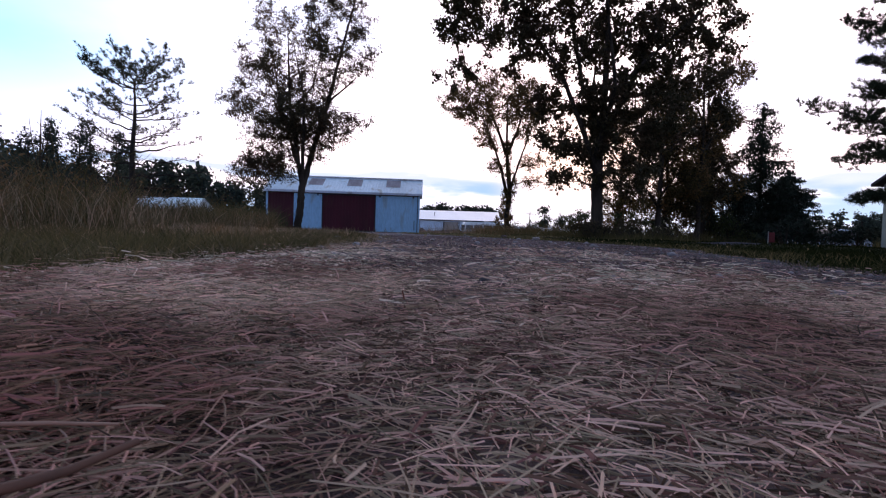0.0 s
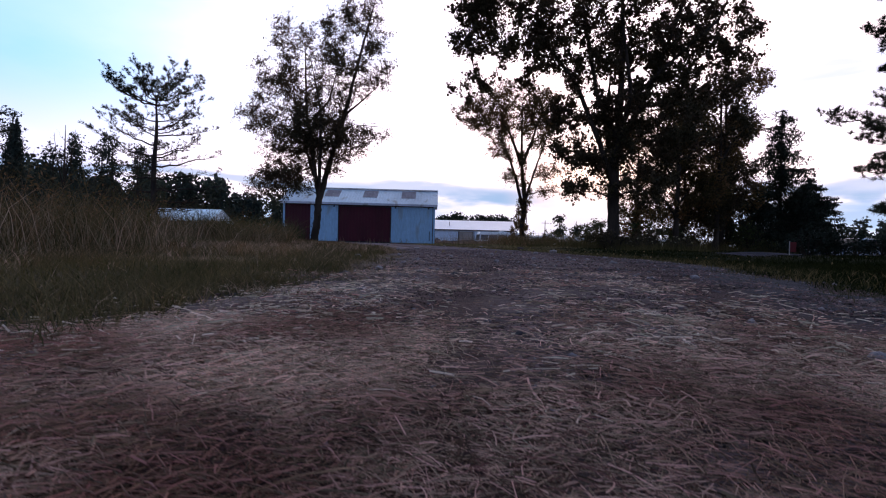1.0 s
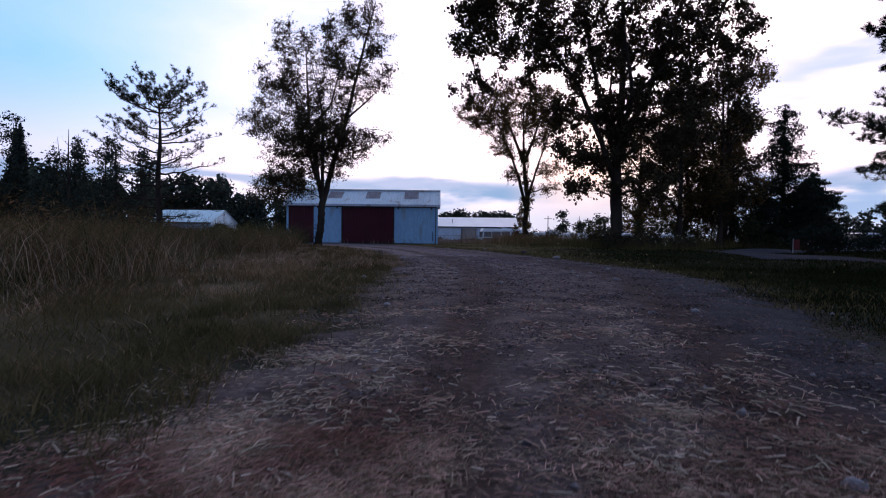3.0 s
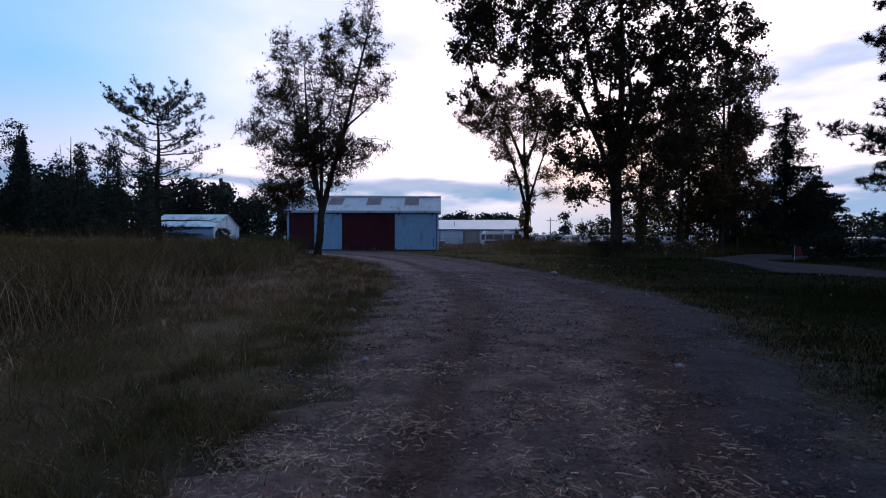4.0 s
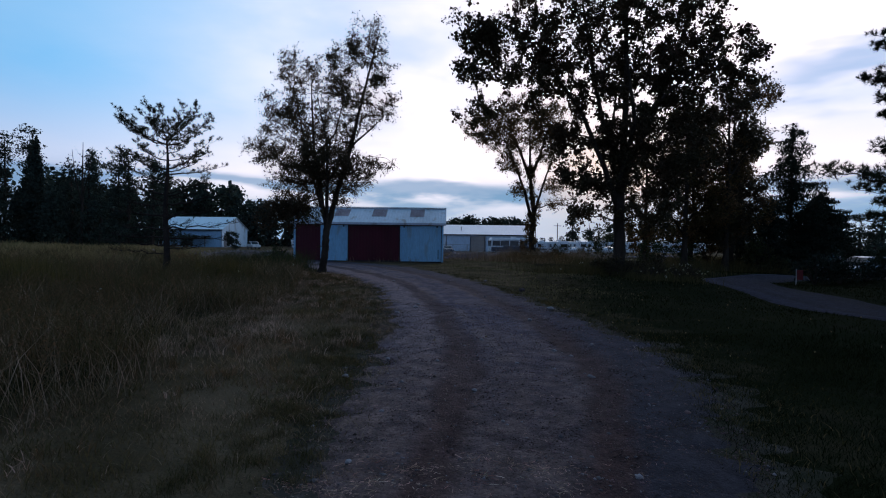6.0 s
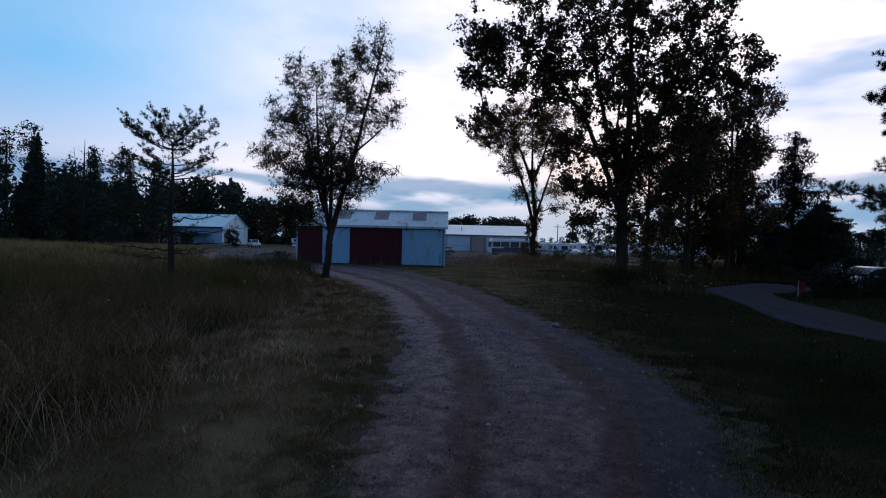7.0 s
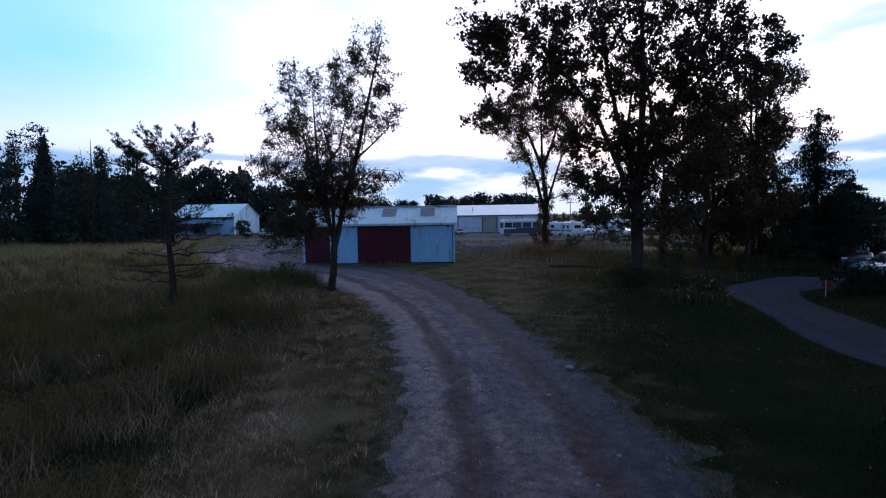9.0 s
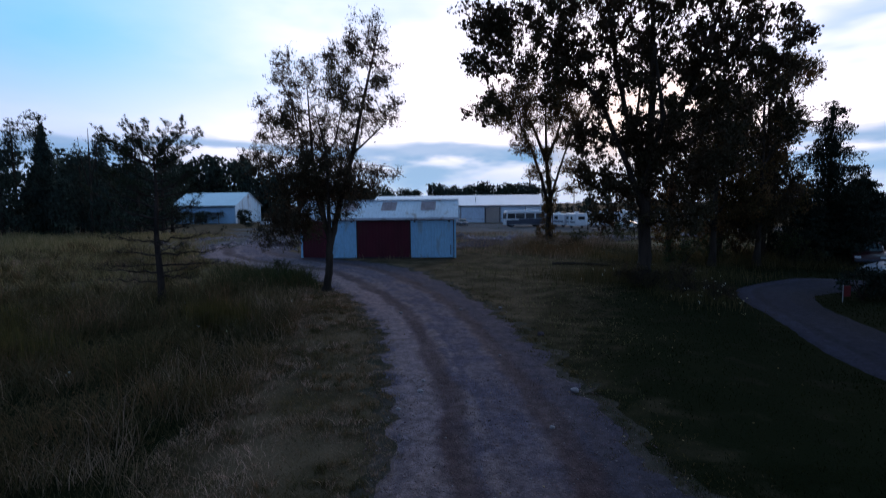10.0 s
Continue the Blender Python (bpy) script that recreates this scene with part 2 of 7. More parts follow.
def drive_material(name, pale, grey, rut, straw_end):
    """Packed gravel with wheel ruts: the strip's UV runs across (0 to 1) and along (metres)."""
    m = bpy.data.materials.new(name)
    m.use_nodes = True
    nt = m.node_tree
    N, L = nt.nodes.new, nt.links.new
    bsdf = nt.nodes["Principled BSDF"]
    bsdf.inputs["Roughness"].default_value, bsdf.inputs["Specular IOR Level"].default_value = 0.95, 0.2
    uv = N("ShaderNodeUVMap")
    sep = N("ShaderNodeSeparateXYZ")
    L(uv.outputs[0], sep.inputs[0])
    co = N("ShaderNodeTexCoord").outputs["Object"]

    def noise_tex(s, d=5, rough=0.55):
        n = N("ShaderNodeTexNoise")
        L(co, n.inputs["Vector"])
        n.inputs["Scale"].default_value, n.inputs["Detail"].default_value, n.inputs["Roughness"].default_value = s, d, rough
        return n.outputs[0]

    def arith(op, p, q, clamp=False):
        n = N("ShaderNodeMath")
        n.operation, n.use_clamp = op, clamp
        for i, v in enumerate((p, q)):
            if isinstance(v, (int, float)):
                n.inputs[i].default_value = v
            else:
                L(v, n.inputs[i])
        return n.outputs[0]

    def ramp(v, lo, hi):
        n = N("ShaderNodeMapRange")
        n.interpolation_type = "SMOOTHSTEP"
        L(v, n.inputs[0])
        n.inputs[1].default_value, n.inputs[2].default_value = lo, hi
        return n.outputs[0]

    def mixc(f, p, q):
        n = N("ShaderNodeMix")
        n.data_type = "RGBA"
        L(f, n.inputs[0])
        for i, v in ((6, p), (7, q)):
            if isinstance(v, tuple):
                n.inputs[i].default_value = (*v, 1)
            else:
                L(v, n.inputs[i])
        return n.outputs[2]

    wob = arith("MULTIPLY", arith("SUBTRACT", noise_tex(0.7, 4), 0.5), 0.16)
    u = arith("ADD", sep.outputs[0], wob)

    def strip(mid, half):
        d = arith("ABSOLUTE", arith("SUBTRACT", u, mid), 0.0)
        return arith("SUBTRACT", 1.0, ramp(d, half * 0.35, half * 1.4))

    # streaks drawn out along the way of the wheels
    lane = N("ShaderNodeCombineXYZ")
    L(arith("MULTIPLY", sep.outputs[0], 9.0), lane.inputs[0])
    L(arith("MULTIPLY", sep.outputs[1], 0.3), lane.inputs[1])
    streak = N("ShaderNodeTexNoise")
    L(lane.outputs[0], streak.inputs["Vector"])
    streak.inputs["Scale"].default_value, streak.inputs["Detail"].default_value = 1.4, 6
    patch = ramp(arith("ADD", arith("MULTIPLY", noise_tex(1.3, 6), 0.5), arith("MULTIPLY", streak.outputs[0], 0.5)), 0.42, 0.58)
    colour = mixc(patch, pale, grey)
    colour = mixc(arith("MULTIPLY", strip(0.18, 0.09), 0.7), colour, tuple(v * 1.2 for v in pale))
    colour = mixc(arith("MULTIPLY", strip(0.54, 0.10), 0.6), colour, tuple(0.9 * a for a in grey))
    # right margin: darker gravel, deepened further by dimmer light painted into the colour
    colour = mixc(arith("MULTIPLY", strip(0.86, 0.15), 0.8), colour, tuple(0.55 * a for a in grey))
    worn = arith("ADD", arith("MULTIPLY", streak.outputs[0], 0.9), 0.35, True)
    mid_rut = arith("MULTIPLY", strip(0.31, 0.065), worn)
    far_rut = arith("MULTIPLY", strip(0.70, 0.065), worn)
    if straw_end:
        near = arith("SUBTRACT", 1.0, ramp(sep.outputs[1], straw_end * 0.3, straw_end))
        rut = mixc(near, rut, (0.082, 0.036, 0.030))
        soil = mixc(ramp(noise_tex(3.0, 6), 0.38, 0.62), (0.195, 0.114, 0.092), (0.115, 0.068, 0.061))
        # same dimming painted into the near soil towards the right
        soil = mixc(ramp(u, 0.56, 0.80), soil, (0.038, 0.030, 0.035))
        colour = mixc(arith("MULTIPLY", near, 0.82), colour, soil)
    colour = mixc(mid_rut, colour, rut)
    colour = mixc(far_rut, colour, rut)
    grit = noise_tex(70.0, 4, 0.7)
    vor = N("ShaderNodeTexVoronoi")
    L(co, vor.inputs["Vector"])
    vor.inputs["Scale"].default_value = 38.0
    sp = N("ShaderNodeSeparateColor")
    L(vor.outputs["Color"], sp.inputs[0])
    shade = N("ShaderNodeHueSaturation")
    L(colour, shade.inputs["Color"])
    value = arith("ADD", arith("MULTIPLY", sp.outputs[0], 0.55), arith("MULTIPLY", grit, 0.9))
    blotch = arith("ADD", arith("MULTIPLY", ramp(noise_tex(4.5, 7, 0.65), 0.35, 0.65), 0.55), 0.72)
    L(arith("MULTIPLY", arith("ADD", value, 0.27), blotch), shade.inputs["Value"])
    L(shade.outputs[0], bsdf.inputs["Base Color"])
    bp = N("ShaderNodeBump")
    bp.inputs["Strength"].default_value, bp.inputs["Distance"].default_value = 0.8, 0.015
    L(arith("ADD", grit, arith("MULTIPLY", vor.outputs["Distance"], -0.9)), bp.inputs["Height"])
    L(bp.outputs[0], bsdf.inputs["Normal"])
    return m


# base soil darkened along with the lawn, so part of its shade is in the colour
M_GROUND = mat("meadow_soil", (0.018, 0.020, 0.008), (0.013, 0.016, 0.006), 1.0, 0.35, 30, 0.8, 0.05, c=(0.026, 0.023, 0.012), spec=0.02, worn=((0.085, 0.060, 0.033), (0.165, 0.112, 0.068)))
M_FIELD = mat("dry_field_turf", (0.20, 0.165, 0.10), (0.115, 0.10, 0.05), 1.0, 0.4, 25, 0.8, 0.04, c=(0.16, 0.13, 0.095), spec=0.05)
M_LOT = mat("lot_gravel", (0.15, 0.135, 0.135), (0.10, 0.085, 0.08), 1.0, 0.25, 12, 0.8, 0.05, c=(0.05, 0.055, 0.025), spec=0.1)
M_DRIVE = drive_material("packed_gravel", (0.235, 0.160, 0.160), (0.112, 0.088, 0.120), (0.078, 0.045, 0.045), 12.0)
M_SIDE = drive_material("worn_asphalt", (0.022, 0.024, 0.046), (0.017, 0.019, 0.037), (0.014, 0.016, 0.028), 0)
M_SHOULDER = mat("dry_shoulder", (0.085, 0.066, 0.052), (0.048, 0.043, 0.026), 1.0, 1.6, 40, 0.8, 0.02, c=(0.13, 0.10, 0.085), spec=0.05)
M_GRASS = mat("verge_grass", (0.165, 0.114, 0.055), (0.35, 0.235, 0.148), 0.7, 0.6, 40, 0, rand="island", spread=0.6, through_light=0.5, spec=0.15)
M_LAWN_FADED = mat("faded_lawn_grass", (0.105, 0.104, 0.040), (0.22, 0.19, 0.095), 0.7, 0.6, 40, 0, rand="island", spread=0.6, through_light=0.5, spec=0.12)
M_VERGE_GREEN = mat("green_verge_grass", (0.094, 0.076, 0.030), (0.156, 0.118, 0.052), 0.8, 0.6, 40, 0, rand="island", spread=0.6, through_light=0.6, spec=0.08)
# green taken down to near black: the right side's shade painted into the blades
M_LAWN_SHADED = mat("lawn_grass", (0.012, 0.016, 0.0045), (0.024, 0.025, 0.008), 0.9, 0.4, 40, 0, rand="island", spread=0.5, through_light=0.2, spec=0.02)
M_WEED = mat("tall_weeds", (0.095, 0.068, 0.030), (0.18, 0.110, 0.054), 0.8, 0.5, 30, 0, rand="island", spread=0.55, c=(0.21, 0.13, 0.062), through_light=0.58, spec=0.1)
M_STALK = mat("bleached_stalk", (0.80, 0.59, 0.43), (0.56, 0.37, 0.25), 0.7, 3.0, 90, 0, rand="island", spread=0.5, through_light=0.1, spec=0.2)
M_DRYGRASS = mat("dry_cut_grass", (0.37, 0.252, 0.158), (0.20, 0.136, 0.08), 0.75, 1.2, 40, 0, rand="island", spread=0.5, through_light=0.15, spec=0.15)
M_STRIP = mat("pale_matted_grass", (0.45, 0.305, 0.20), (0.22, 0.148, 0.09), 0.8, 1.2, 40, 0, rand="island", spread=0.7, through_light=0.15, spec=0.1)
M_WEED_DARK = mat("dark_green_weeds", (0.064, 0.058, 0.022), (0.112, 0.088, 0.036), 0.8, 0.6, 30, 0, rand="island", spread=0.5, through_light=0.33, spec=0.1)
M_CLUMP = mat("olive_weed_clumps", (0.092, 0.078, 0.034), (0.135, 0.102, 0.050), 0.8, 0.6, 30, 0, rand="island", spread=0.5, through_light=0.35, spec=0.1)
M_LITTER = mat("dark_straw_litter", (0.19, 0.088, 0.058), (0.085, 0.040, 0.028), 0.8, 2.5, 90, 0, rand="island", spread=0.6, spec=0.1)
M_WEED_OLIVE = mat("olive_weeds", (0.19, 0.165, 0.07), (0.28, 0.215, 0.105), 0.8, 0.6, 30, 0, rand="island", spread=0.5, through_light=0.4, spec=0.1)
M_STRAW = mat("dry_straw", (0.707, 0.427, 0.285), (0.285, 0.123, 0.075), 0.7, 2.5, 90, 0, rand="island", spread=0.65, through_light=0.1, spec=0.2)
M_STONE = mat("pale_stone", (0.27, 0.22, 0.215), (0.13, 0.105, 0.108), 0.9, 6, 50, 0.5, 0.01, rand="island", spread=0.4)
M_BARK = mat("bark", (0.060, 0.046, 0.036), (0.032, 0.025, 0.02), 1.0, 3, 25, 0.9, 0.03, stretch=(1, 1, 0.25), spec=0.1)
M_PINEBARK = mat("pine_bark", (0.055, 0.040, 0.033), (0.03, 0.024, 0.022), 1.0, 4, 20, 0.9, 0.03, stretch=(1, 1, 0.4), spec=0.1)
LEAF = dict(bump=0, rand="island", spread=0.45, spec=0.15)
M_LEAF_A = mat("locust_leaf", (0.062, 0.054, 0.026), (0.084, 0.058, 0.034), 0.7, 0.5, 9, through_light=0.3, c=(0.09, 0.05, 0.028), **LEAF)
M_LEAF_B = mat("oak_leaf", (0.056, 0.047, 0.022), (0.072, 0.047, 0.027), 0.7, 0.5, 9, through_light=0.32, **LEAF)
M_LEAF_C = mat("autumn_leaf", (0.145, 0.086, 0.034), (0.09, 0.068, 0.025), 0.7, 0.6, 9, through_light=0.55, **LEAF)
M_NEEDLE = mat("pine_needle", (0.026, 0.04, 0.022), (0.034, 0.042, 0.02), 0.7, 0.8, 9, through_light=0.12, **LEAF)
M_FIR = mat("spruce_needle", (0.016, 0.026, 0.018), (0.022, 0.03, 0.018), 0.8, 0.5, 9, through_light=0.08, **LEAF)
# foliage lifted and blued: the distance haze is mixed into the leaf colour
M_WOOD_HAZED = mat("hazed_foliage", (0.036, 0.052, 0.044), (0.056, 0.066, 0.042), 0.9, 0.12, 5, through_light=0.12, **LEAF)
M_SHRUB = mat("shrub_leaf", (0.038, 0.055, 0.018), (0.06, 0.062, 0.024), 0.7, 0.8, 12, through_light=0.25, **LEAF)
M_FLOWER = mat("pale_flower", (0.6, 0.58, 0.5), (0.45, 0.4, 0.2), 0.8, 3, 30, 0, rand="island", spread=0.3)
M_RED = mat("dark_red_siding", (0.092, 0.007, 0.019), (0.072, 0.006, 0.015), 0.6, 0.9, 20, 0.12, 0.004, c=(0.08, 0.014, 0.018), stretch=(1, 1, 0.3))
M_BLUE = mat("pale_blue_siding", (0.34, 0.66, 0.88), (0.30, 0.60, 0.82), 0.5, 0.8, 15, 0.1, 0.004, c=(0.33, 0.52, 0.65), stretch=(1, 1, 0.25))
M_ROOF = mat("weathered_roof_sheet", (0.64, 0.70, 0.78), (0.52, 0.57, 0.64), 0.42, 0.55, 9, 0.1, 0.004, metal=0.4, c=(0.40, 0.37, 0.36), stretch=(1, 0.35, 1))
M_RUST = mat("rusty_sheet", (0.42, 0.33, 0.35), (0.32, 0.24, 0.25), 0.8, 1.5, 14, 0.2, 0.004, metal=0.1, c=(0.42, 0.36, 0.34), stretch=(1, 0.3, 1))
M_DARKTRIM = mat("dark_trim", (0.035, 0.030, 0.035), (0.05, 0.035, 0.04), 0.7, 2, 30, 0.15, 0.003)
M_STEEL = mat("grey_steel", (0.30, 0.31, 0.33), (0.22, 0.22, 0.23), 0.45, 3, 40, 0.1, 0.002, metal=0.7)
M_WHITE_WALL = mat("white_wall_sheet", (0.74, 0.83, 0.91), (0.66, 0.75, 0.83), 0.55, 0.3, 5, 0.1, 0.004, c=(0.48, 0.5, 0.52), stretch=(1, 1, 0.3))
M_BLUE_WALL = mat("light_blue_wall_sheet", (0.40, 0.64, 0.84), (0.36, 0.59, 0.79), 0.55, 0.3, 5, 0.1, 0.004, stretch=(1, 1, 0.3))
M_BAY = mat("pale_bay_sheet", (0.60, 0.73, 0.85), (0.55, 0.67, 0.79), 0.55, 0.3, 5, 0.1, 0.004, stretch=(1, 1, 0.3))
M_TAN = mat("tan_door_sheet", (0.40, 0.34, 0.30), (0.34, 0.29, 0.26), 0.6, 0.5, 8, 0.1, 0.004, stretch=(1, 1, 0.3))
M_WHITE_ROOF = mat("white_roof_sheet", (0.82, 0.86, 0.90), (0.76, 0.80, 0.84), 0.35, 0.2, 5, 0.1, 0.004, metal=0.45)
M_GLASS = mat("dark_window_glass", (0.02, 0.025, 0.03), (0.03, 0.035, 0.04), 0.08, 1, 8, 0, spec=0.7)
M_CARWHITE = mat("white_vehicle_paint", (0.80, 0.82, 0.84), (0.74, 0.76, 0.78), 0.3, 0.8, 10, 0, coat=0.4)
M_CARSILVER = mat("silver_car_paint", (0.36, 0.44, 0.54), (0.32, 0.40, 0.49), 0.3, 0.8, 10, 0, metal=0.4, coat=0.5)
M_CARRED = mat("dark_red_car_paint", (0.055, 0.014, 0.016), (0.045, 0.012, 0.014), 0.3, 0.8, 10, 0, coat=0.5)
M_CARGREY = mat("grey_vehicle_stripe", (0.045, 0.055, 0.080), (0.06, 0.07, 0.10), 0.35, 1.0, 10, 0, coat=0.3)
M_TYRE = mat("tyre_rubber", (0.02, 0.02, 0.021), (0.03, 0.029, 0.028), 0.9, 3, 40, 0.2, 0.004)
M_LAMPRED = mat("red_plastic", (0.35, 0.02, 0.02), (0.3, 0.02, 0.02), 0.3, 2, 20, 0)
M_SIGNRED = mat("red_sign_paint", (0.16, 0.012, 0.014), (0.12, 0.010, 0.012), 0.6, 2, 25, 0.05, 0.002)
M_POSTWHITE = mat("white_post_paint", (0.42, 0.40, 0.38), (0.30, 0.28, 0.27), 0.7, 3, 30, 0.2, 0.004)
M_SIDING = mat("beige_lap_siding", (0.50, 0.46, 0.38), (0.44, 0.40, 0.33), 0.7, 0.8, 20, 0.1, 0.003)
M_POLE = mat("weathered_pole_wood", (0.16, 0.13, 0.11), (0.11, 0.09, 0.075), 0.9, 1, 20, 0.4, 0.01, stretch=(1, 1, 0.1))
M_TWIG = mat("reddish_dead_stalk", (0.20, 0.075, 0.045), (0.14, 0.06, 0.04), 0.85, 30, 200, 0.3, 0.001)
M_RUBBLE = mat("broken_concrete", (0.26, 0.21, 0.225), (0.14, 0.11, 0.115), 0.95, 1.2, 14, 0.6, 0.03, rand="island", spread=0.4)

# ---- mesh tools ----
def np_mesh(name, verts, faces, material, smooth=False):
    """A mesh from arrays: verts (n, 3), faces (m, k)."""
    me = bpy.data.meshes.new(name)
    verts, faces = np.asarray(verts, np.float32), np.asarray(faces, np.int32)
    me.vertices.add(len(verts))
    me.vertices.foreach_set("co", verts.ravel())
    m, k = faces.shape
    me.loops.add(m * k)
    me.loops.foreach_set("vertex_index", faces.ravel())
    me.polygons.add(m)
    me.polygons.foreach_set("loop_start", np.arange(m, dtype=np.int32) * k)
    me.update(calc_edges=True)
    me.validate()
    if smooth:
        me.polygons.foreach_set("use_smooth", np.ones(m, bool))
    me.materials.append(material)
    return me


def root(name, m, label="", category="", group="", kind=""):
    ob = new(name)
    ob.empty_display_size = 0.2
    ob.matrix_world = m
    return tagged(ob, label, category, group, kind)


def put(name, me, parent, label=""):
    ob = new(name, me)
    ob.parent = parent
    return tagged(ob, label) if label else ob


def part(name, bm, material, parent, label="", smooth=False):
    me = bpy.data.meshes.new(name)
    bmesh.ops.recalc_face_normals(bm, faces=bm.faces)
    bm.to_mesh(me)
    bm.free()
    me.materials.append(material)
    if smooth:
        me.polygons.foreach_set("use_smooth", np.ones(len(me.polygons), bool))
    return put(name, me, parent, label)


def box(bm, lo, hi, bevel=0.0):
    vs = [bm.verts.new((x, y, z)) for x in (lo[0], hi[0]) for y in (lo[1], hi[1]) for z in (lo[2], hi[2])]
    fs = [bm.faces.new([vs[i] for i in q]) for q in ((0, 1, 3, 2), (4, 6, 7, 5), (0, 4, 5, 1), (2, 3, 7, 6), (0, 2, 6, 4), (1, 5, 7, 3))]
    if bevel:
        es = {e for f in fs for e in f.edges}
        bmesh.ops.bevel(bm, geom=list(es), offset=bevel, segments=2, profile=0.5, affect="EDGES")
    return bm


def boxes(*rows, bevel=0.0):
    bm = bmesh.new()
    for lo, hi in rows:
        box(bm, lo, hi, bevel)
    return bm


def prism(profile, x0, x1, bevel=0.0):
    """A side profile of (y, z) points drawn out from x0 to x1."""
    bm = bmesh.new()
    a = [bm.verts.new((x0, y, z)) for y, z in profile]
    b = [bm.verts.new((x1, y, z)) for y, z in profile]
    n = len(profile)
    fs = [bm.faces.new(a), bm.faces.new(b[::-1])] + [bm.faces.new((a[i], b[i], b[(i + 1) % n], a[(i + 1) % n])) for i in range(n)]
    if bevel:
        bmesh.ops.bevel(bm, geom=[e for f in fs[:2] for e in f.edges], offset=bevel, segments=3, profile=0.5, affect="EDGES")
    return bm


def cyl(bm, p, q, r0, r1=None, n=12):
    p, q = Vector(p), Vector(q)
    r1 = r0 if r1 is None else r1
    t = (q - p).to_track_quat("Z", "Y").to_matrix()
    ring = [[bm.verts.new(c + t @ Vector((r * math.cos(2 * math.pi * i / n), r * math.sin(2 * math.pi * i / n), 0))) for i in range(n)] for c, r in ((p, r0), (q, r1))]
    for i in range(n):
        bm.faces.new((ring[0][i], ring[0][(i + 1) % n], ring[1][(i + 1) % n], ring[1][i]))
    bm.faces.new(ring[0][::-1]), bm.faces.new(ring[1])
    return bm


def ribbed(u0, u1, v0, v1, pitch, rib, place, skirt=0.03):
    """A ribbed metal sheet: u across, v along the ribs; place(u, v, h) gives the point at height h over the sheet."""
    bm = bmesh.new()
    us = [(u0, 0.0)]
    n = max(1, round((u1 - u0) / pitch))
    step = (u1 - u0) / n
    for i in range(n):
        c = u0 + (i + 0.5) * step
        w = min(0.03, step * 0.2)
        us += [(c - w, 0.0), (c - w * 0.5, rib), (c + w * 0.5, rib), (c + w, 0.0)]
    us.append((u1, 0.0))
    rows = [[bm.verts.new(place(u, v, h)) for u, h in us] for v in (v0, v1)]
    under = [[bm.verts.new(place(u, v, -skirt)) for u in (u0, u1)] for v in (v0, v1)]
    for i in range(len(us) - 1):
        bm.faces.new((rows[0][i], rows[0][i + 1], rows[1][i + 1], rows[1][i]))
    bm.faces.new((under[0][0], under[1][0], under[1][1], under[0][1]))
    bm.faces.new((rows[0][0], rows[1][0], under[1][0], under[0][0]))
    bm.faces.new((rows[0][-1], under[0][1], under[1][1], rows[1][-1]))
    bm.faces.new([*rows[0], under[0][1], under[0][0]])
    bm.faces.new([*rows[1][::-1], under[1][0], under[1][1]])
    return bm


# ---- lie of the land ----
def smoothstep(a, b, v):
    s = np.clip((np.asarray(v, float) - a) / (b - a), 0, 1)
    return s * s * (3 - 2 * s)


def land(x, y):
    """Height of the ground: level at the drive, a slight fall to the lots beyond, small swells in the meadow."""
    x, y = np.asarray(x, float), np.asarray(y, float)
    swell = 0.06 * np.sin(x * 0.9 + 1.3) * np.sin(y * 0.7) + 0.05 * np.sin(x * 0.37 + y * 0.51)
    off = smoothstep(2.5, 6.0, np.abs(x - drive_mid(y)))
    dip = 0.50 * np.exp(-((x - 22.5) / 5.0) ** 2 - ((y - 35) / 4.5) ** 2)
    return -0.9 * smoothstep(55, 100, y) - dip + swell * off * (1 - smoothstep(40, 60, y))


DRIVE_Y = (-12.0, 0.0, 2.0, 4.0, 6.0, 8.0, 12.0, 16.0, 19.5, 24.0, 29.0, 33.0)
DRIVE_X = (0.3, 0.20, 0.26, 0.46, 0.66, 0.52, -0.15, -1.2, -2.25, -4.2, -6.9, -10.0)
DRIVE_W = (1.25, 1.25, 1.35, 1.70, 2.12, 2.26, 2.22, 2.2, 2.4, 2.7, 3.1, 3.3)


def drive_mid(y):
    return np.interp(y, DRIVE_Y, DRIVE_X)


def drive_half(y):
    return np.interp(y, DRIVE_Y, DRIVE_W)


SIDE_LINE = ((13.4, -4), (10.9, 6), (9.65, 13.5), (10.05, 18.7), (10.75, 23.2), (12.5, 26.3), (16.6, 27.8), (24, 28.6), (40, 29.5))


def line_points(line, n):
    """Points at even steps along a smooth line through the given ones (Catmull-Rom)."""
    p = [np.array(q, float) for q in line]
    p = [2 * p[0] - p[1], *p, 2 * p[-1] - p[-2]]
    out = []
    for i in range(1, len(p) - 2):
        for s in np.linspace(0, 1, n, endpoint=False):
            a, b, c, d = p[i - 1:i + 3]
            out.append(0.5 * (2 * b + (c - a) * s + (2 * a - 5 * b + 4 * c - d) * s * s + (3 * b - a - 3 * c + d) * s ** 3))
    out.append(p[-2])
    return np.array(out)


MAIN_LINE = [(x, y) for x, y in zip(DRIVE_X, DRIVE_Y)] + [(-15.0, 36.6), (-20.5, 42.0), (-24.5, 50.0), (-27.0, 60.0)]
MAIN_HALF = list(DRIVE_W) + [3.2, 3.6, 4.5, 6.0]
main_pts, side_pts = line_points(MAIN_LINE, 24), line_points(SIDE_LINE, 16)


def dist_to(pts, x, y):
    d = np.full(len(x), 1e9)
    for px, py in pts[::3]:
        d = np.minimum(d, np.hypot(x - px, y - py))
    return d


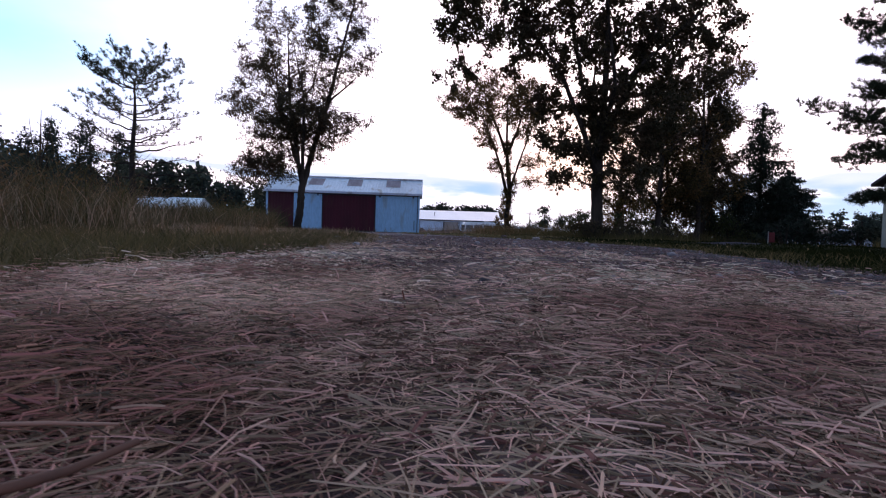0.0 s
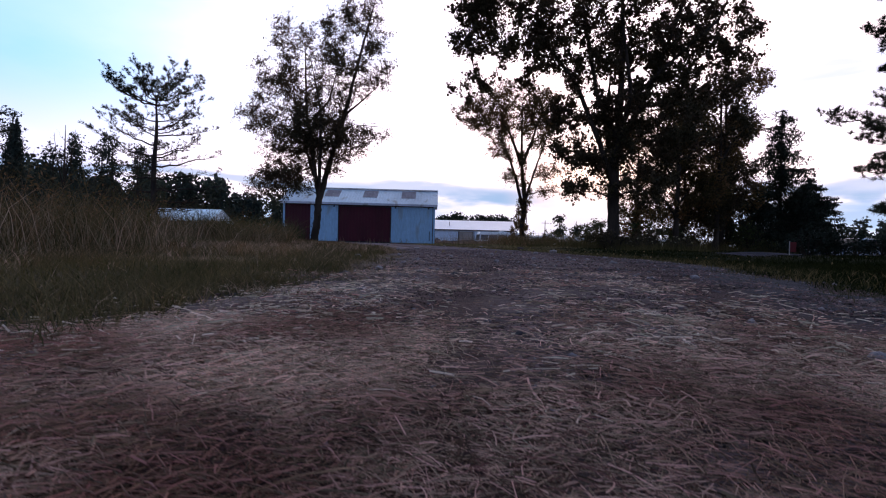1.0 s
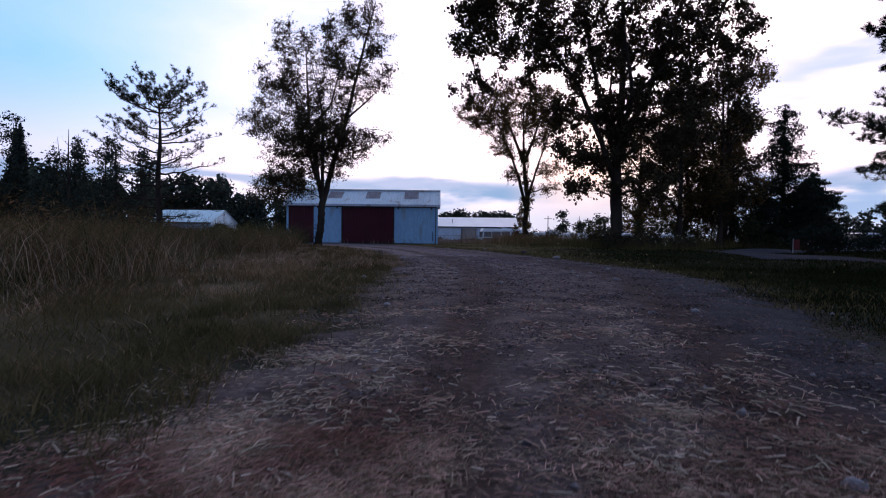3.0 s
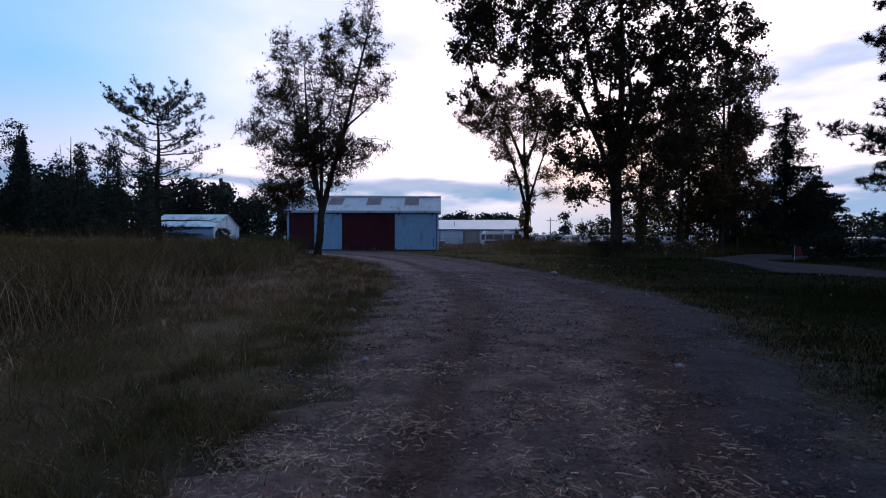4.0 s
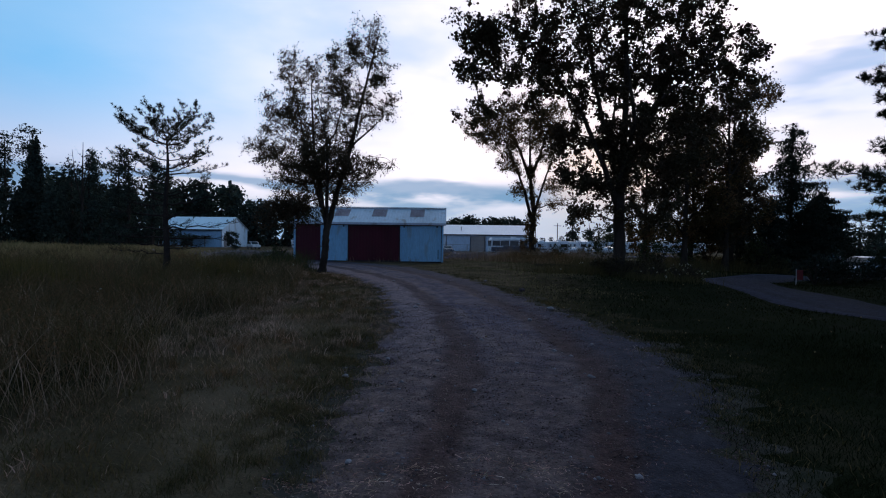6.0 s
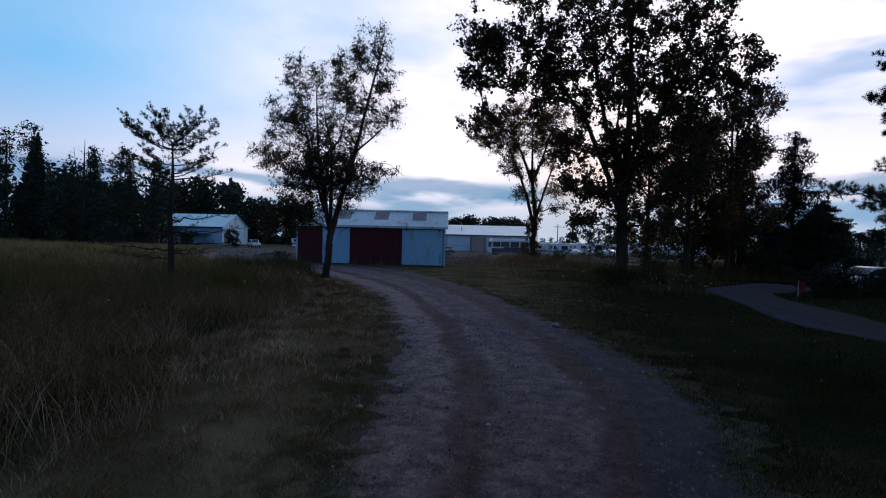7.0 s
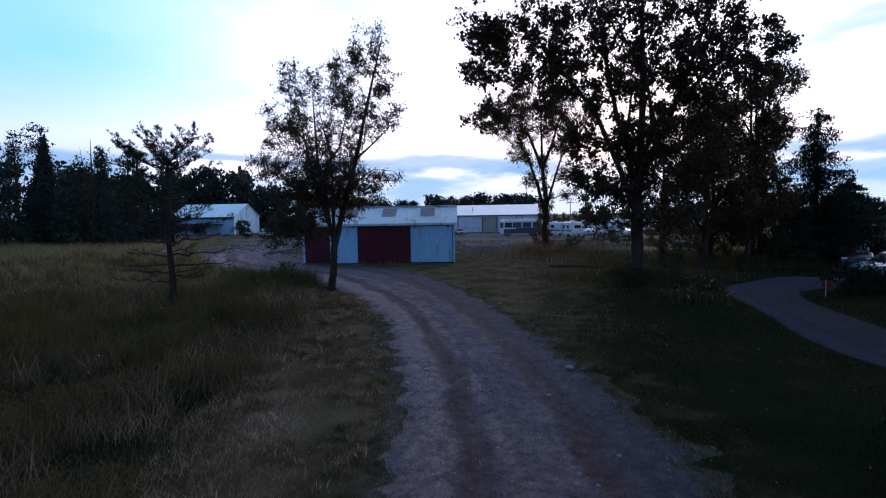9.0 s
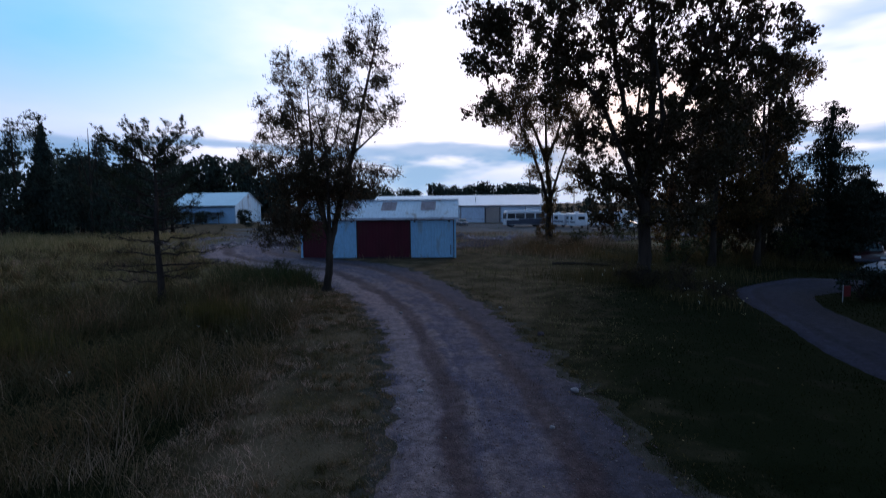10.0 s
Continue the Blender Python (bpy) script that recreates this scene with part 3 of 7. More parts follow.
def strip_mesh(name, pts, halves, material, lift, across, rough_edge, ruts):
    t = np.gradient(pts, axis=0)
    t /= np.linalg.norm(t, axis=1)[:, None]
    nrm = np.stack([t[:, 1], -t[:, 0]], 1)
    along = np.r_[0, np.cumsum(np.linalg.norm(np.diff(pts, axis=0), axis=1))]
    along -= along[np.argmin(np.abs(pts[:, 1]))]
    half = np.interp(np.linspace(0, 1, len(pts)), np.linspace(0, 1, len(halves)), halves)
    rng = np.random.default_rng(5)
    edge = [np.convolve(rng.normal(0, rough_edge, len(pts) + 8), np.ones(3) / 3, "same")[4:-4] for _ in (0, 1)]
    us = np.linspace(0, 1, across)
    verts, uvs = [], []
    for i, p in enumerate(pts):
        for u in us:
            s = (2 * u - 1) * half[i] + (edge[0][i] * (1 - u) + edge[1][i] * u) * abs(2 * u - 1) ** 3
            q = p + nrm[i] * s
            z = float(land(q[0], q[1])) + lift * (1 - abs(2 * u - 1) ** 6 * 1.6)
            if ruts:
                z -= 0.018 * (math.exp(-((u - 0.31) / 0.06) ** 2) + math.exp(-((u - 0.70) / 0.055) ** 2))
                z += 0.003 * math.sin(q[0] * 9.1 + math.sin(q[1] * 3.3)) * math.sin(q[1] * 7.3)
            verts.append((q[0], q[1], z))
            uvs.append((u, along[i]))
    k = across
    faces = [(i * k + j, i * k + j + 1, (i + 1) * k + j + 1, (i + 1) * k + j) for i in range(len(pts) - 1) for j in range(k - 1)]
    me = np_mesh(name, verts, faces, material, True)
    lay = me.uv_layers.new(name="UVMap")
    idx = np.zeros(len(me.loops), np.int32)
    me.loops.foreach_get("vertex_index", idx)
    lay.data.foreach_set("uv", np.array(uvs, np.float32)[idx].ravel())
    return new(name, me)

def drive_top(x, y):
    """Height of the driveway's surface, with its ruts, over the plan."""
    u = np.clip((x - drive_mid(y)) / (2 * drive_half(y)) + 0.5, 0, 1)
    return land(x, y) + np.maximum(0.008, 0.04 * (1 - np.abs(2 * u - 1) ** 6 * 1.6)) - 0.018 * (np.exp(-((u - 0.31) / 0.06) ** 2) + np.exp(-((u - 0.70) / 0.055) ** 2))


# ---- ground, drives, lot ----
def graded(lo, hi, fine_lo, fine_hi, step, grow=1.25):
    v = list(np.arange(fine_lo, fine_hi + 1e-6, step))
    s = step
    while v[-1] < hi:
        s *= grow
        v.append(v[-1] + s)
    s = step
    while v[0] > lo:
        s *= grow
        v.insert(0, v[0] - s)
    return np.array(v)


gx, gy = graded(-3000, 3000, -24, 24, 0.6), graded(-800, 3600, -6, 60, 0.6)
GX, GY = np.meshgrid(gx, gy)
gz = land(GX, GY)
nx = len(gx)
quads = [(j * nx + i, j * nx + i + 1, (j + 1) * nx + i + 1, (j + 1) * nx + i) for j in range(len(gy) - 1) for i in range(nx - 1)]
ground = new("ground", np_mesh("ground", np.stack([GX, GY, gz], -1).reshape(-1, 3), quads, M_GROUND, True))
# how worn and dry the turf is: along the drive, towards the barn and in the meadow's far part
flat_x, flat_y = GX.ravel(), GY.ravel()
reach = dist_to(main_pts, flat_x, flat_y) - np.interp(flat_y, DRIVE_Y, DRIVE_W)
left = flat_x < drive_mid(flat_y)
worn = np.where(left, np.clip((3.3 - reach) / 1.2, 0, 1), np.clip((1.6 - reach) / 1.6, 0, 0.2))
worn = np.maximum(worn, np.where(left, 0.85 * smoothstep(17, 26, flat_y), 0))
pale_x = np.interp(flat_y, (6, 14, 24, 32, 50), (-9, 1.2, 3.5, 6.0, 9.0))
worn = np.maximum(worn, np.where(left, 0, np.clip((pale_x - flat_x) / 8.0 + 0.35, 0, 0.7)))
worn = np.maximum(worn, 0.9 * smoothstep(42, 52, flat_y))
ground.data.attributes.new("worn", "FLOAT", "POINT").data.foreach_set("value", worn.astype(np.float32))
tagged(ground, "dark grassy soil with dry brown patches", "ground", kind="structure")
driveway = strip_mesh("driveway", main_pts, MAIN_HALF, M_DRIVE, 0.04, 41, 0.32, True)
shoulder = strip_mesh("drive_shoulder", main_pts, [h + 0.38 for h in MAIN_HALF], M_SHOULDER, 0.008, 17, 0.4, False)
tagged(shoulder, "dry trampled dirt shoulder beside the driveway", "shoulder", kind="structure")
tagged(driveway, "rutted gravel driveway strewn with dry straw", "driveway", kind="structure")
side_drive = strip_mesh("side_drive", side_pts, [1.3, 1.3, 1.3, 1.3, 1.45, 1.6, 1.7, 1.7, 1.7], M_SIDE, 0.03, 13, 0.06, False)
tagged(side_drive, "narrow worn asphalt drive curving past the lawn", "driveway", kind="structure")


def patch_mesh(name, cx, cy, rx, ry, material, lift, seed, rings=14, seg=72):
    rng = np.random.default_rng(seed)
    wob = np.convolve(np.tile(rng.normal(0, 0.14, seg), 3), np.ones(5) / 5, "same")[seg:2 * seg]
    verts = [(cx, cy, float(land(cx, cy)) + lift)]
    for r in range(1, rings + 1):
        f = r / rings
        for s in range(seg):
            a = 2 * math.pi * s / seg
            k = f * (1 + wob[s] * f * 1.6)
            px, py = cx + rx * k * math.cos(a), cy + ry * k * math.sin(a)
            verts.append((px, py, float(land(px, py)) + lift * (1 - f ** 4 * 1.5)))
    faces = []
    for r in range(rings - 1):
        for s in range(seg):
            a, b = 1 + r * seg, 1 + (r + 1) * seg
            faces.append((a + s, b + s, b + (s + 1) % seg, a + (s + 1) % seg))
    hub = [(0, 1 + s, 1 + (s + 1) % seg) for s in range(seg)]
    bm = bmesh.new()
    vs = [bm.verts.new(v) for v in verts]
    for f in faces + hub:
        bm.faces.new([vs[i] for i in f])
    me = bpy.data.meshes.new(name)
    bm.to_mesh(me)
    bm.free()
    me.materials.append(material)
    return new(name, me)


tagged(patch_mesh("gravel_lot", 0, 98, 62, 30, M_LOT, 0.05, 3), "open gravel storage lot with weedy patches", "ground", kind="structure")
tagged(patch_mesh("gravel_yard", -27, 60, 9, 17, M_LOT, 0.04, 4), "bare gravel yard beyond the meadow", "ground", kind="structure")
tagged(patch_mesh("dry_field", 8, 63, 30, 15, M_FIELD, 0.012, 6), "dry rough field behind the barn", "ground", kind="structure")

M_SPOIL = mat("dark_spoil_earth", (0.060, 0.044, 0.050), (0.095, 0.070, 0.074), 1.0, 0.8, 9, 0.8, 0.06, c=(0.13, 0.10, 0.10), spec=0.05)


def spoil_heap(cx, cy, rx, ry, high, seed, label):
    """A low uneven heap of dug earth."""
    rng = np.random.default_rng(seed)
    n, m = 40, 18
    verts = []
    for i in range(m + 1):
        for j in range(n):
            f, a = i / m, 2 * math.pi * j / n
            k = f * (1 + 0.14 * math.sin(3 * a + seed) + 0.08 * math.sin(7 * a))
            x, y = cx + rx * k * math.cos(a), cy + ry * k * math.sin(a)
            bump = 0.65 + 0.35 * noise.noise(Vector((x * 0.7, y * 0.7, seed)))
            verts.append((x, y, float(land(x, y)) - 0.06 + high * bump * (1 - f * f) ** 1.3 + 0.10 * (1 - f) * rng.random()))
    faces = [(i * n + j, (i + 1) * n + j, (i + 1) * n + (j + 1) % n, i * n + (j + 1) % n) for i in range(m) for j in range(n)]
    return tagged(new("spoil_heap", np_mesh("spoil_heap", verts, faces, M_SPOIL)), label, "earth heap", "spoil heaps")


spoil_heap(-1.7, 52.0, 3.6, 3.0, 0.55, 1, "low dark heap of dug earth and rubble behind the barn")
spoil_heap(4.5, 60.0, 3.4, 2.2, 0.5, 2, "low dark heap of dug earth in the rough field")
spoil_heap(-20.5, 50.0, 3.0, 2.4, 0.6, 3, "low heap of earth and broken stone on the gravel yard")

# ---- barn ----
def barn():
    W, D, EAVE, RIDGE, DOOR = 11.2, 5.0, 3.05, 4.2, 2.72
    b = root("pole_barn", pose(-3.45, 39.4, 0, 0, 0, 4.7), "low pole barn with dark red and pale blue metal sides", "barn")

    def front(off):
        return lambda u, v, h: (-u, -off - h, v)

    # shell: back and side walls with thickness, front wall behind the doors
    part("front_wall", ribbed(0, W, 0.0, EAVE - 0.04, 0.23, 0.018, front(0.0), 0.12), M_RED, b, "dark red ribbed metal wall")
    part("back_wall", ribbed(0, W, 0, EAVE - 0.04, 0.23, 0.018, lambda u, v, h: (-W + u, D + h, v), 0.12), M_RED, b)

    def gable(x, out):
        prof = [(0.13, 0), (D - 0.13, 0), (D - 0.13, EAVE - 0.05), (D / 2, RIDGE - 0.08), (0.13, EAVE - 0.05)]
        return prism(prof, x, x + out)
    part("gable_wall", gable(-0.005, -0.12), M_BLUE, b, "pale grey-blue ribbed gable wall")
    part("gable_wall", gable(-W + 0.005, 0.12), M_BLUE, b, "pale grey-blue ribbed gable wall")
    # roof: two slopes of ribbed sheet, sheet by sheet
    slope = math.atan2(RIDGE - EAVE, D / 2)
    length = math.hypot(D / 2, RIDGE - EAVE) + 0.32

    def on_roof(side):
        def place(u, v, h):
            y = D / 2 - side * (math.cos(slope) * v - math.sin(slope) * h)
            return (-u, y, RIDGE + 0.03 - math.sin(slope) * v + math.cos(slope) * h)
        return place
    n = 13
    sheet = (W + 0.5) / n
    for side in (1, -1):
        for i in range(n):
            u0 = -0.25 + i * sheet
            part("roof_sheet", ribbed(u0, u0 + sheet - 0.004, 0.02, length, 0.235, 0.02, on_roof(side), 0.025), M_ROOF, b)
    for i, u in enumerate((2.0, 4.95, 7.85)):
        part("roof_patch", ribbed(u - 0.55, u + 0.55, 0.35 + 0.06 * i, length * 0.62, 0.235, 0.02, lambda p, v, h: on_roof(1)(p, v, h + 0.024), 0.01), M_RUST, b, "rusty discoloured roof sheet")
    part("ridge_cap", boxes(((-W - 0.25, D / 2 - 0.16, RIDGE + 0.045), (0.25, D / 2 + 0.16, RIDGE + 0.075)), bevel=0.01), M_ROOF, b)
    z = RIDGE + 0.03 - math.sin(slope) * length
    part("fascia", boxes(((-W - 0.24, -0.30, z - 0.16), (0.24, -0.255, z - 0.005))), M_ROOF, b, "pale metal eave trim")
    part("soffit", boxes(((-W - 0.2, -0.255, z - 0.13), (0.2, -0.02, z - 0.10))), M_DARKTRIM, b)
    part("door_track", boxes(((-W + 0.2, -0.20, DOOR + 0.03), (-0.02, -0.09, DOOR + 0.17)), bevel=0.01), M_DARKTRIM, b, "dark steel sliding-door track")
    for x in (0.0, -W):
        part("corner_trim", boxes(((x - 0.07, -0.075, 0.0), (x + 0.07, 0.09, EAVE - 0.06)), bevel=0.008), M_BLUE, b, "pale blue metal corner trim")
    # sliding doors
    for u0, u1, off, m, lab in ((0.12, 3.20, 0.10, M_BLUE, "pale blue ribbed sliding door"), (3.22, 7.15, 0.06, M_RED, "dark red ribbed sliding door"),
                                (7.17, 9.22, 0.10, M_BLUE, "pale blue ribbed sliding door")):
        d = part("sliding_door", ribbed(u0, u1, 0.06, DOOR, 0.23, 0.016, front(off), 0.03), m, b, lab)
        part("door_frame", boxes(((-u1, -off - 0.028, 0.05), (-u1 + 0.05, -off, DOOR)), ((-u0 - 0.05, -off - 0.028, 0.05), (-u0, -off, DOOR)),
                                 ((-u1 + 0.05, -off - 0.028, DOOR - 0.06), (-u0 - 0.05, -off, DOOR)), ((-u1 + 0.05, -off - 0.028, 0.05), (-u0 - 0.05, -off, 0.10))),
             M_BLUE if m is M_BLUE else M_DARKTRIM, d)
        for u in (u0 + 0.3, u1 - 0.3):
            part("hanger", boxes(((-u - 0.05, -off - 0.05, DOOR - 0.12), (-u + 0.05, -off - 0.03, DOOR + 0.1)), bevel=0.006), M_DARKTRIM, d, "dark steel door hanger")
    part("door_handle", boxes(((-0.34, -0.16, 0.25), (-0.30, -0.13, 0.95)), bevel=0.008), M_DARKTRIM, b)
    part("skirt_board", boxes(((-W + 0.1, -0.07, -0.1), (-0.1, -0.03, 0.08))), M_DARKTRIM, b, "dark damp wooden skirt board")


barn()

# ---- trees ----
class Bag:
    """Collects tubes and leaves as arrays."""

    def __init__(self):
        self.v, self.f, self.n = [], [], 0

    def add(self, verts, faces):
        self.v.append(np.asarray(verts, np.float32))
        self.f.append(np.asarray(faces, np.int32) + self.n)
        self.n += len(verts)

    def tube(self, pts, radii, sides=6):
        pts = np.asarray(pts, float)
        t = np.gradient(pts, axis=0)
        t /= np.linalg.norm(t, axis=1)[:, None] + 1e-9
        ref = np.where(np.abs(t[:, 2:3]) > 0.9, [[1.0, 0, 0]], [[0, 0, 1.0]])
        a = np.cross(t, ref)
        a /= np.linalg.norm(a, axis=1)[:, None] + 1e-9
        b = np.cross(t, a)
        ang = np.arange(sides) * 2 * np.pi / sides
        ring = pts[:, None] + np.asarray(radii, float)[:, None, None] * (a[:, None] * np.cos(ang)[None, :, None] + b[:, None] * np.sin(ang)[None, :, None])
        i = np.arange(len(pts) - 1)[:, None] * sides
        j = np.arange(sides)[None]
        k = (j + 1) % sides
        self.add(ring.reshape(-1, 3), np.stack([i + j, i + k, i + sides + k, i + sides + j], -1).reshape(-1, 4))

    def sticks(self, a, b, r0, r1):
        """Many thin three-sided sticks from a to b."""
        d = b - a
        d = d / (np.linalg.norm(d, axis=1)[:, None] + 1e-9)
        s = np.cross(d, np.where(np.abs(d[:, 2:3]) > 0.9, [[1.0, 0, 0]], [[0, 0, 1.0]]))
        s /= np.linalg.norm(s, axis=1)[:, None] + 1e-9
        t = np.cross(d, s)
        off = [s, -0.5 * s + 0.87 * t, -0.5 * s - 0.87 * t]
        v = np.stack([p + o * r for p, r in ((a, r0), (b, r1)) for o in off], 1).reshape(-1, 3)
        i = np.arange(len(a))[:, None] * 6
        self.add(v, np.concatenate([i + [0, 1, 4, 3], i + [1, 2, 5, 4], i + [2, 0, 3, 5]], 0))

    def mesh(self, name, material, smooth=False):
        return np_mesh(name, np.concatenate(self.v), np.concatenate(self.f), material, smooth)


def leaf_quads(rng, centres, size, width=0.55, droop=0.3, jitter=0.35):
    """Small folded leaf blades at the centres."""
    n = len(centres)
    d = rng.normal(size=(n, 3))
    d[:, 2] -= droop
    d /= np.linalg.norm(d, axis=1)[:, None]
    s = np.cross(d, rng.normal(size=(n, 3)))
    s /= np.linalg.norm(s, axis=1)[:, None] + 1e-9
    L = size * (1 + jitter * rng.normal(size=(n, 1))).clip(0.4, 2)
    W = L * width
    up = np.cross(d, s) * W * 0.25
    v = np.stack([centres - d * L * 0.5, centres + s * W * 0.5 + up, centres + d * L * 0.5, centres - s * W * 0.5 + up], 1)
    f = np.arange(4 * n).reshape(-1, 4)
    return v.reshape(-1, 3), f


def bent(rng, a, b, n, wob, rise):
    """A branch line from a to b that leaves upward and wanders a little."""
    t = np.linspace(0, 1, n)[:, None]
    span = np.linalg.norm(b - a)
    p = a + (b - a) * t
    p[:, 2:3] += rise * span * np.sin(t * np.pi) * 0.5
    k = rng.normal(size=(n, 3)) * wob * span
    k[0] = k[-1] = 0
    return p + k


def broadleaf(name, base, limbs, blobs, leaf_mat, seed, label, leaf=0.13, twigs=1.0, leaves=60, depth=1.0, bark=M_BARK, spread=0.4, sides=8,
              droop=0.3, width=0.55, rise=0.25, group="", fork=0.55, bare=0.0, category="tree", shoots=8):
    """limbs: lines of (x, y, z, radius) from the base; blobs: (x, z, rx, rz) masses of the crown beside the trunk's foot at x = base x."""
    rng = np.random.default_rng(seed)
    z0 = float(land(base[0], base[1]))
    wood, crown = Bag(), Bag()
    nodes, rads = [], []
    for line in limbs:
        line = np.array(line, float)
        m = 8 * (len(line) - 1) + 1
        s = np.linspace(0, len(line) - 1, m)
        p = np.stack([np.interp(s, np.arange(len(line)), line[:, c]) for c in range(3)], 1)
        for c in range(3):
            p[1:-1, c] = np.convolve(p[:, c], np.ones(3) / 3, "valid")
        r = np.interp(s, np.arange(len(line)), line[:, 3])
        p[1:-1, :2] += rng.normal(size=(m - 2, 2)) * r[1:-1, None] * 0.10
        if line[0][2] < 0.1:
            r[0] *= 1.7
            r[1] *= 1.25
            p[0, 2] = -0.15
        wood.tube(p, r * (1 + 0.03 * rng.normal(size=m)), sides)
        nodes.append(p[m // 4:])
        rads.append(r[m // 4:])
    nodes, rads = np.concatenate(nodes), np.concatenate(rads)
    for bx, bz, rx, rz in blobs:
        ry = max(rx, rz) * depth
        count = max(4, int(twigs * 9 * (rx * rz) ** 0.9))
        mid_y = rng.uniform(-0.5, 0.5) * ry
        for _ in range(count):
            d = rng.normal(size=3)
            d *= rng.uniform(0.35, 1.05) ** 0.6 / np.linalg.norm(d)
            tip = np.array([bx, mid_y, bz]) + d * (rx, ry, rz)
            tip[2] = max(tip[2], 0.3)
            gap = nodes - tip
            cost = np.linalg.norm(gap, axis=1) + 1.2 * np.maximum(gap[:, 2], 0) + 0.4 / (rads + 0.02) * 0.02
            i = int(np.argmin(cost))
            span = np.linalg.norm(gap[i])
            m = 5 if span > 0.8 else 4
            p = bent(rng, nodes[i], tip, m, 0.06, rise)
            r0 = min(rads[i] * fork, 0.012 + 0.02 * span)
            wood.tube(p, np.linspace(r0, 0.004, m), 4)
            nodes = np.concatenate([nodes, p[1:]])
            rads = np.concatenate([rads, np.linspace(r0, 0.006, m)[1:]])
            if rng.random() < bare:
                continue
            # side shoots with the leaves strung along them
            g = max(3, int(shoots * rng.uniform(0.6, 1.3)))
            u = np.r_[1.0, rng.uniform(0.25, 1.0, g - 1)]
            foot = np.stack([np.interp(u, np.linspace(0, 1, m), p[:, c]) for c in range(3)], 1)
            way = rng.normal(size=(g, 3)) + (p[-1] - p[0]) / (span + 0.01) * 0.7
            way[:, 2] += 0.15
            way /= np.linalg.norm(way, axis=1)[:, None]
            end = foot + way * (spread * rng.uniform(0.6, 1.6, (g, 1)))
            end[:, 2] = np.maximum(end[:, 2], 0.12)
            if leaf < 0.25:
                wood.sticks(foot, end, 0.0055, 0.003)
            k = max(3, int(leaves / shoots))
            w = rng.uniform(0.15, 1.1, (g, k, 1))
            at = (foot[:, None] * (1 - w) + end[:, None] * w + rng.normal(size=(g, k, 3)) * leaf * 0.55).reshape(-1, 3)
            at[:, 2] = np.maximum(at[:, 2], 0.1)
            crown.add(*leaf_quads(rng, at, leaf, width, droop))
    t = root(name, pose(base[0], base[1], z0), label, category, group)
    put("trunk", wood.mesh("trunk", bark, True), t)
    if crown.n:
        put("crown", crown.mesh("crown", leaf_mat), t)
    return t


def rel(blobs, bx):
    return [(x - bx, z, rx, rz) for x, z, rx, rz in blobs]


def tufts(rng, bag, at, aim, n, length, thick):
    """Sprays of needles round the points, leaning along aim."""
    k = len(at)
    c = np.repeat(at, n, 0)
    d = rng.normal(size=(k * n, 3)) + np.repeat(aim, n, 0) * 0.8
    d /= np.linalg.norm(d, axis=1)[:, None]
    s = np.cross(d, rng.normal(size=(k * n, 3)))
    s /= np.linalg.norm(s, axis=1)[:, None] + 1e-9
    L = length * rng.uniform(0.6, 1.2, (k * n, 1))
    v = np.stack([c - s * thick, c + s * thick, c + d * L + s * thick * 0.3, c + d * L - s * thick * 0.3], 1).reshape(-1, 3)
    bag.add(v, np.arange(len(v)).reshape(-1, 4))


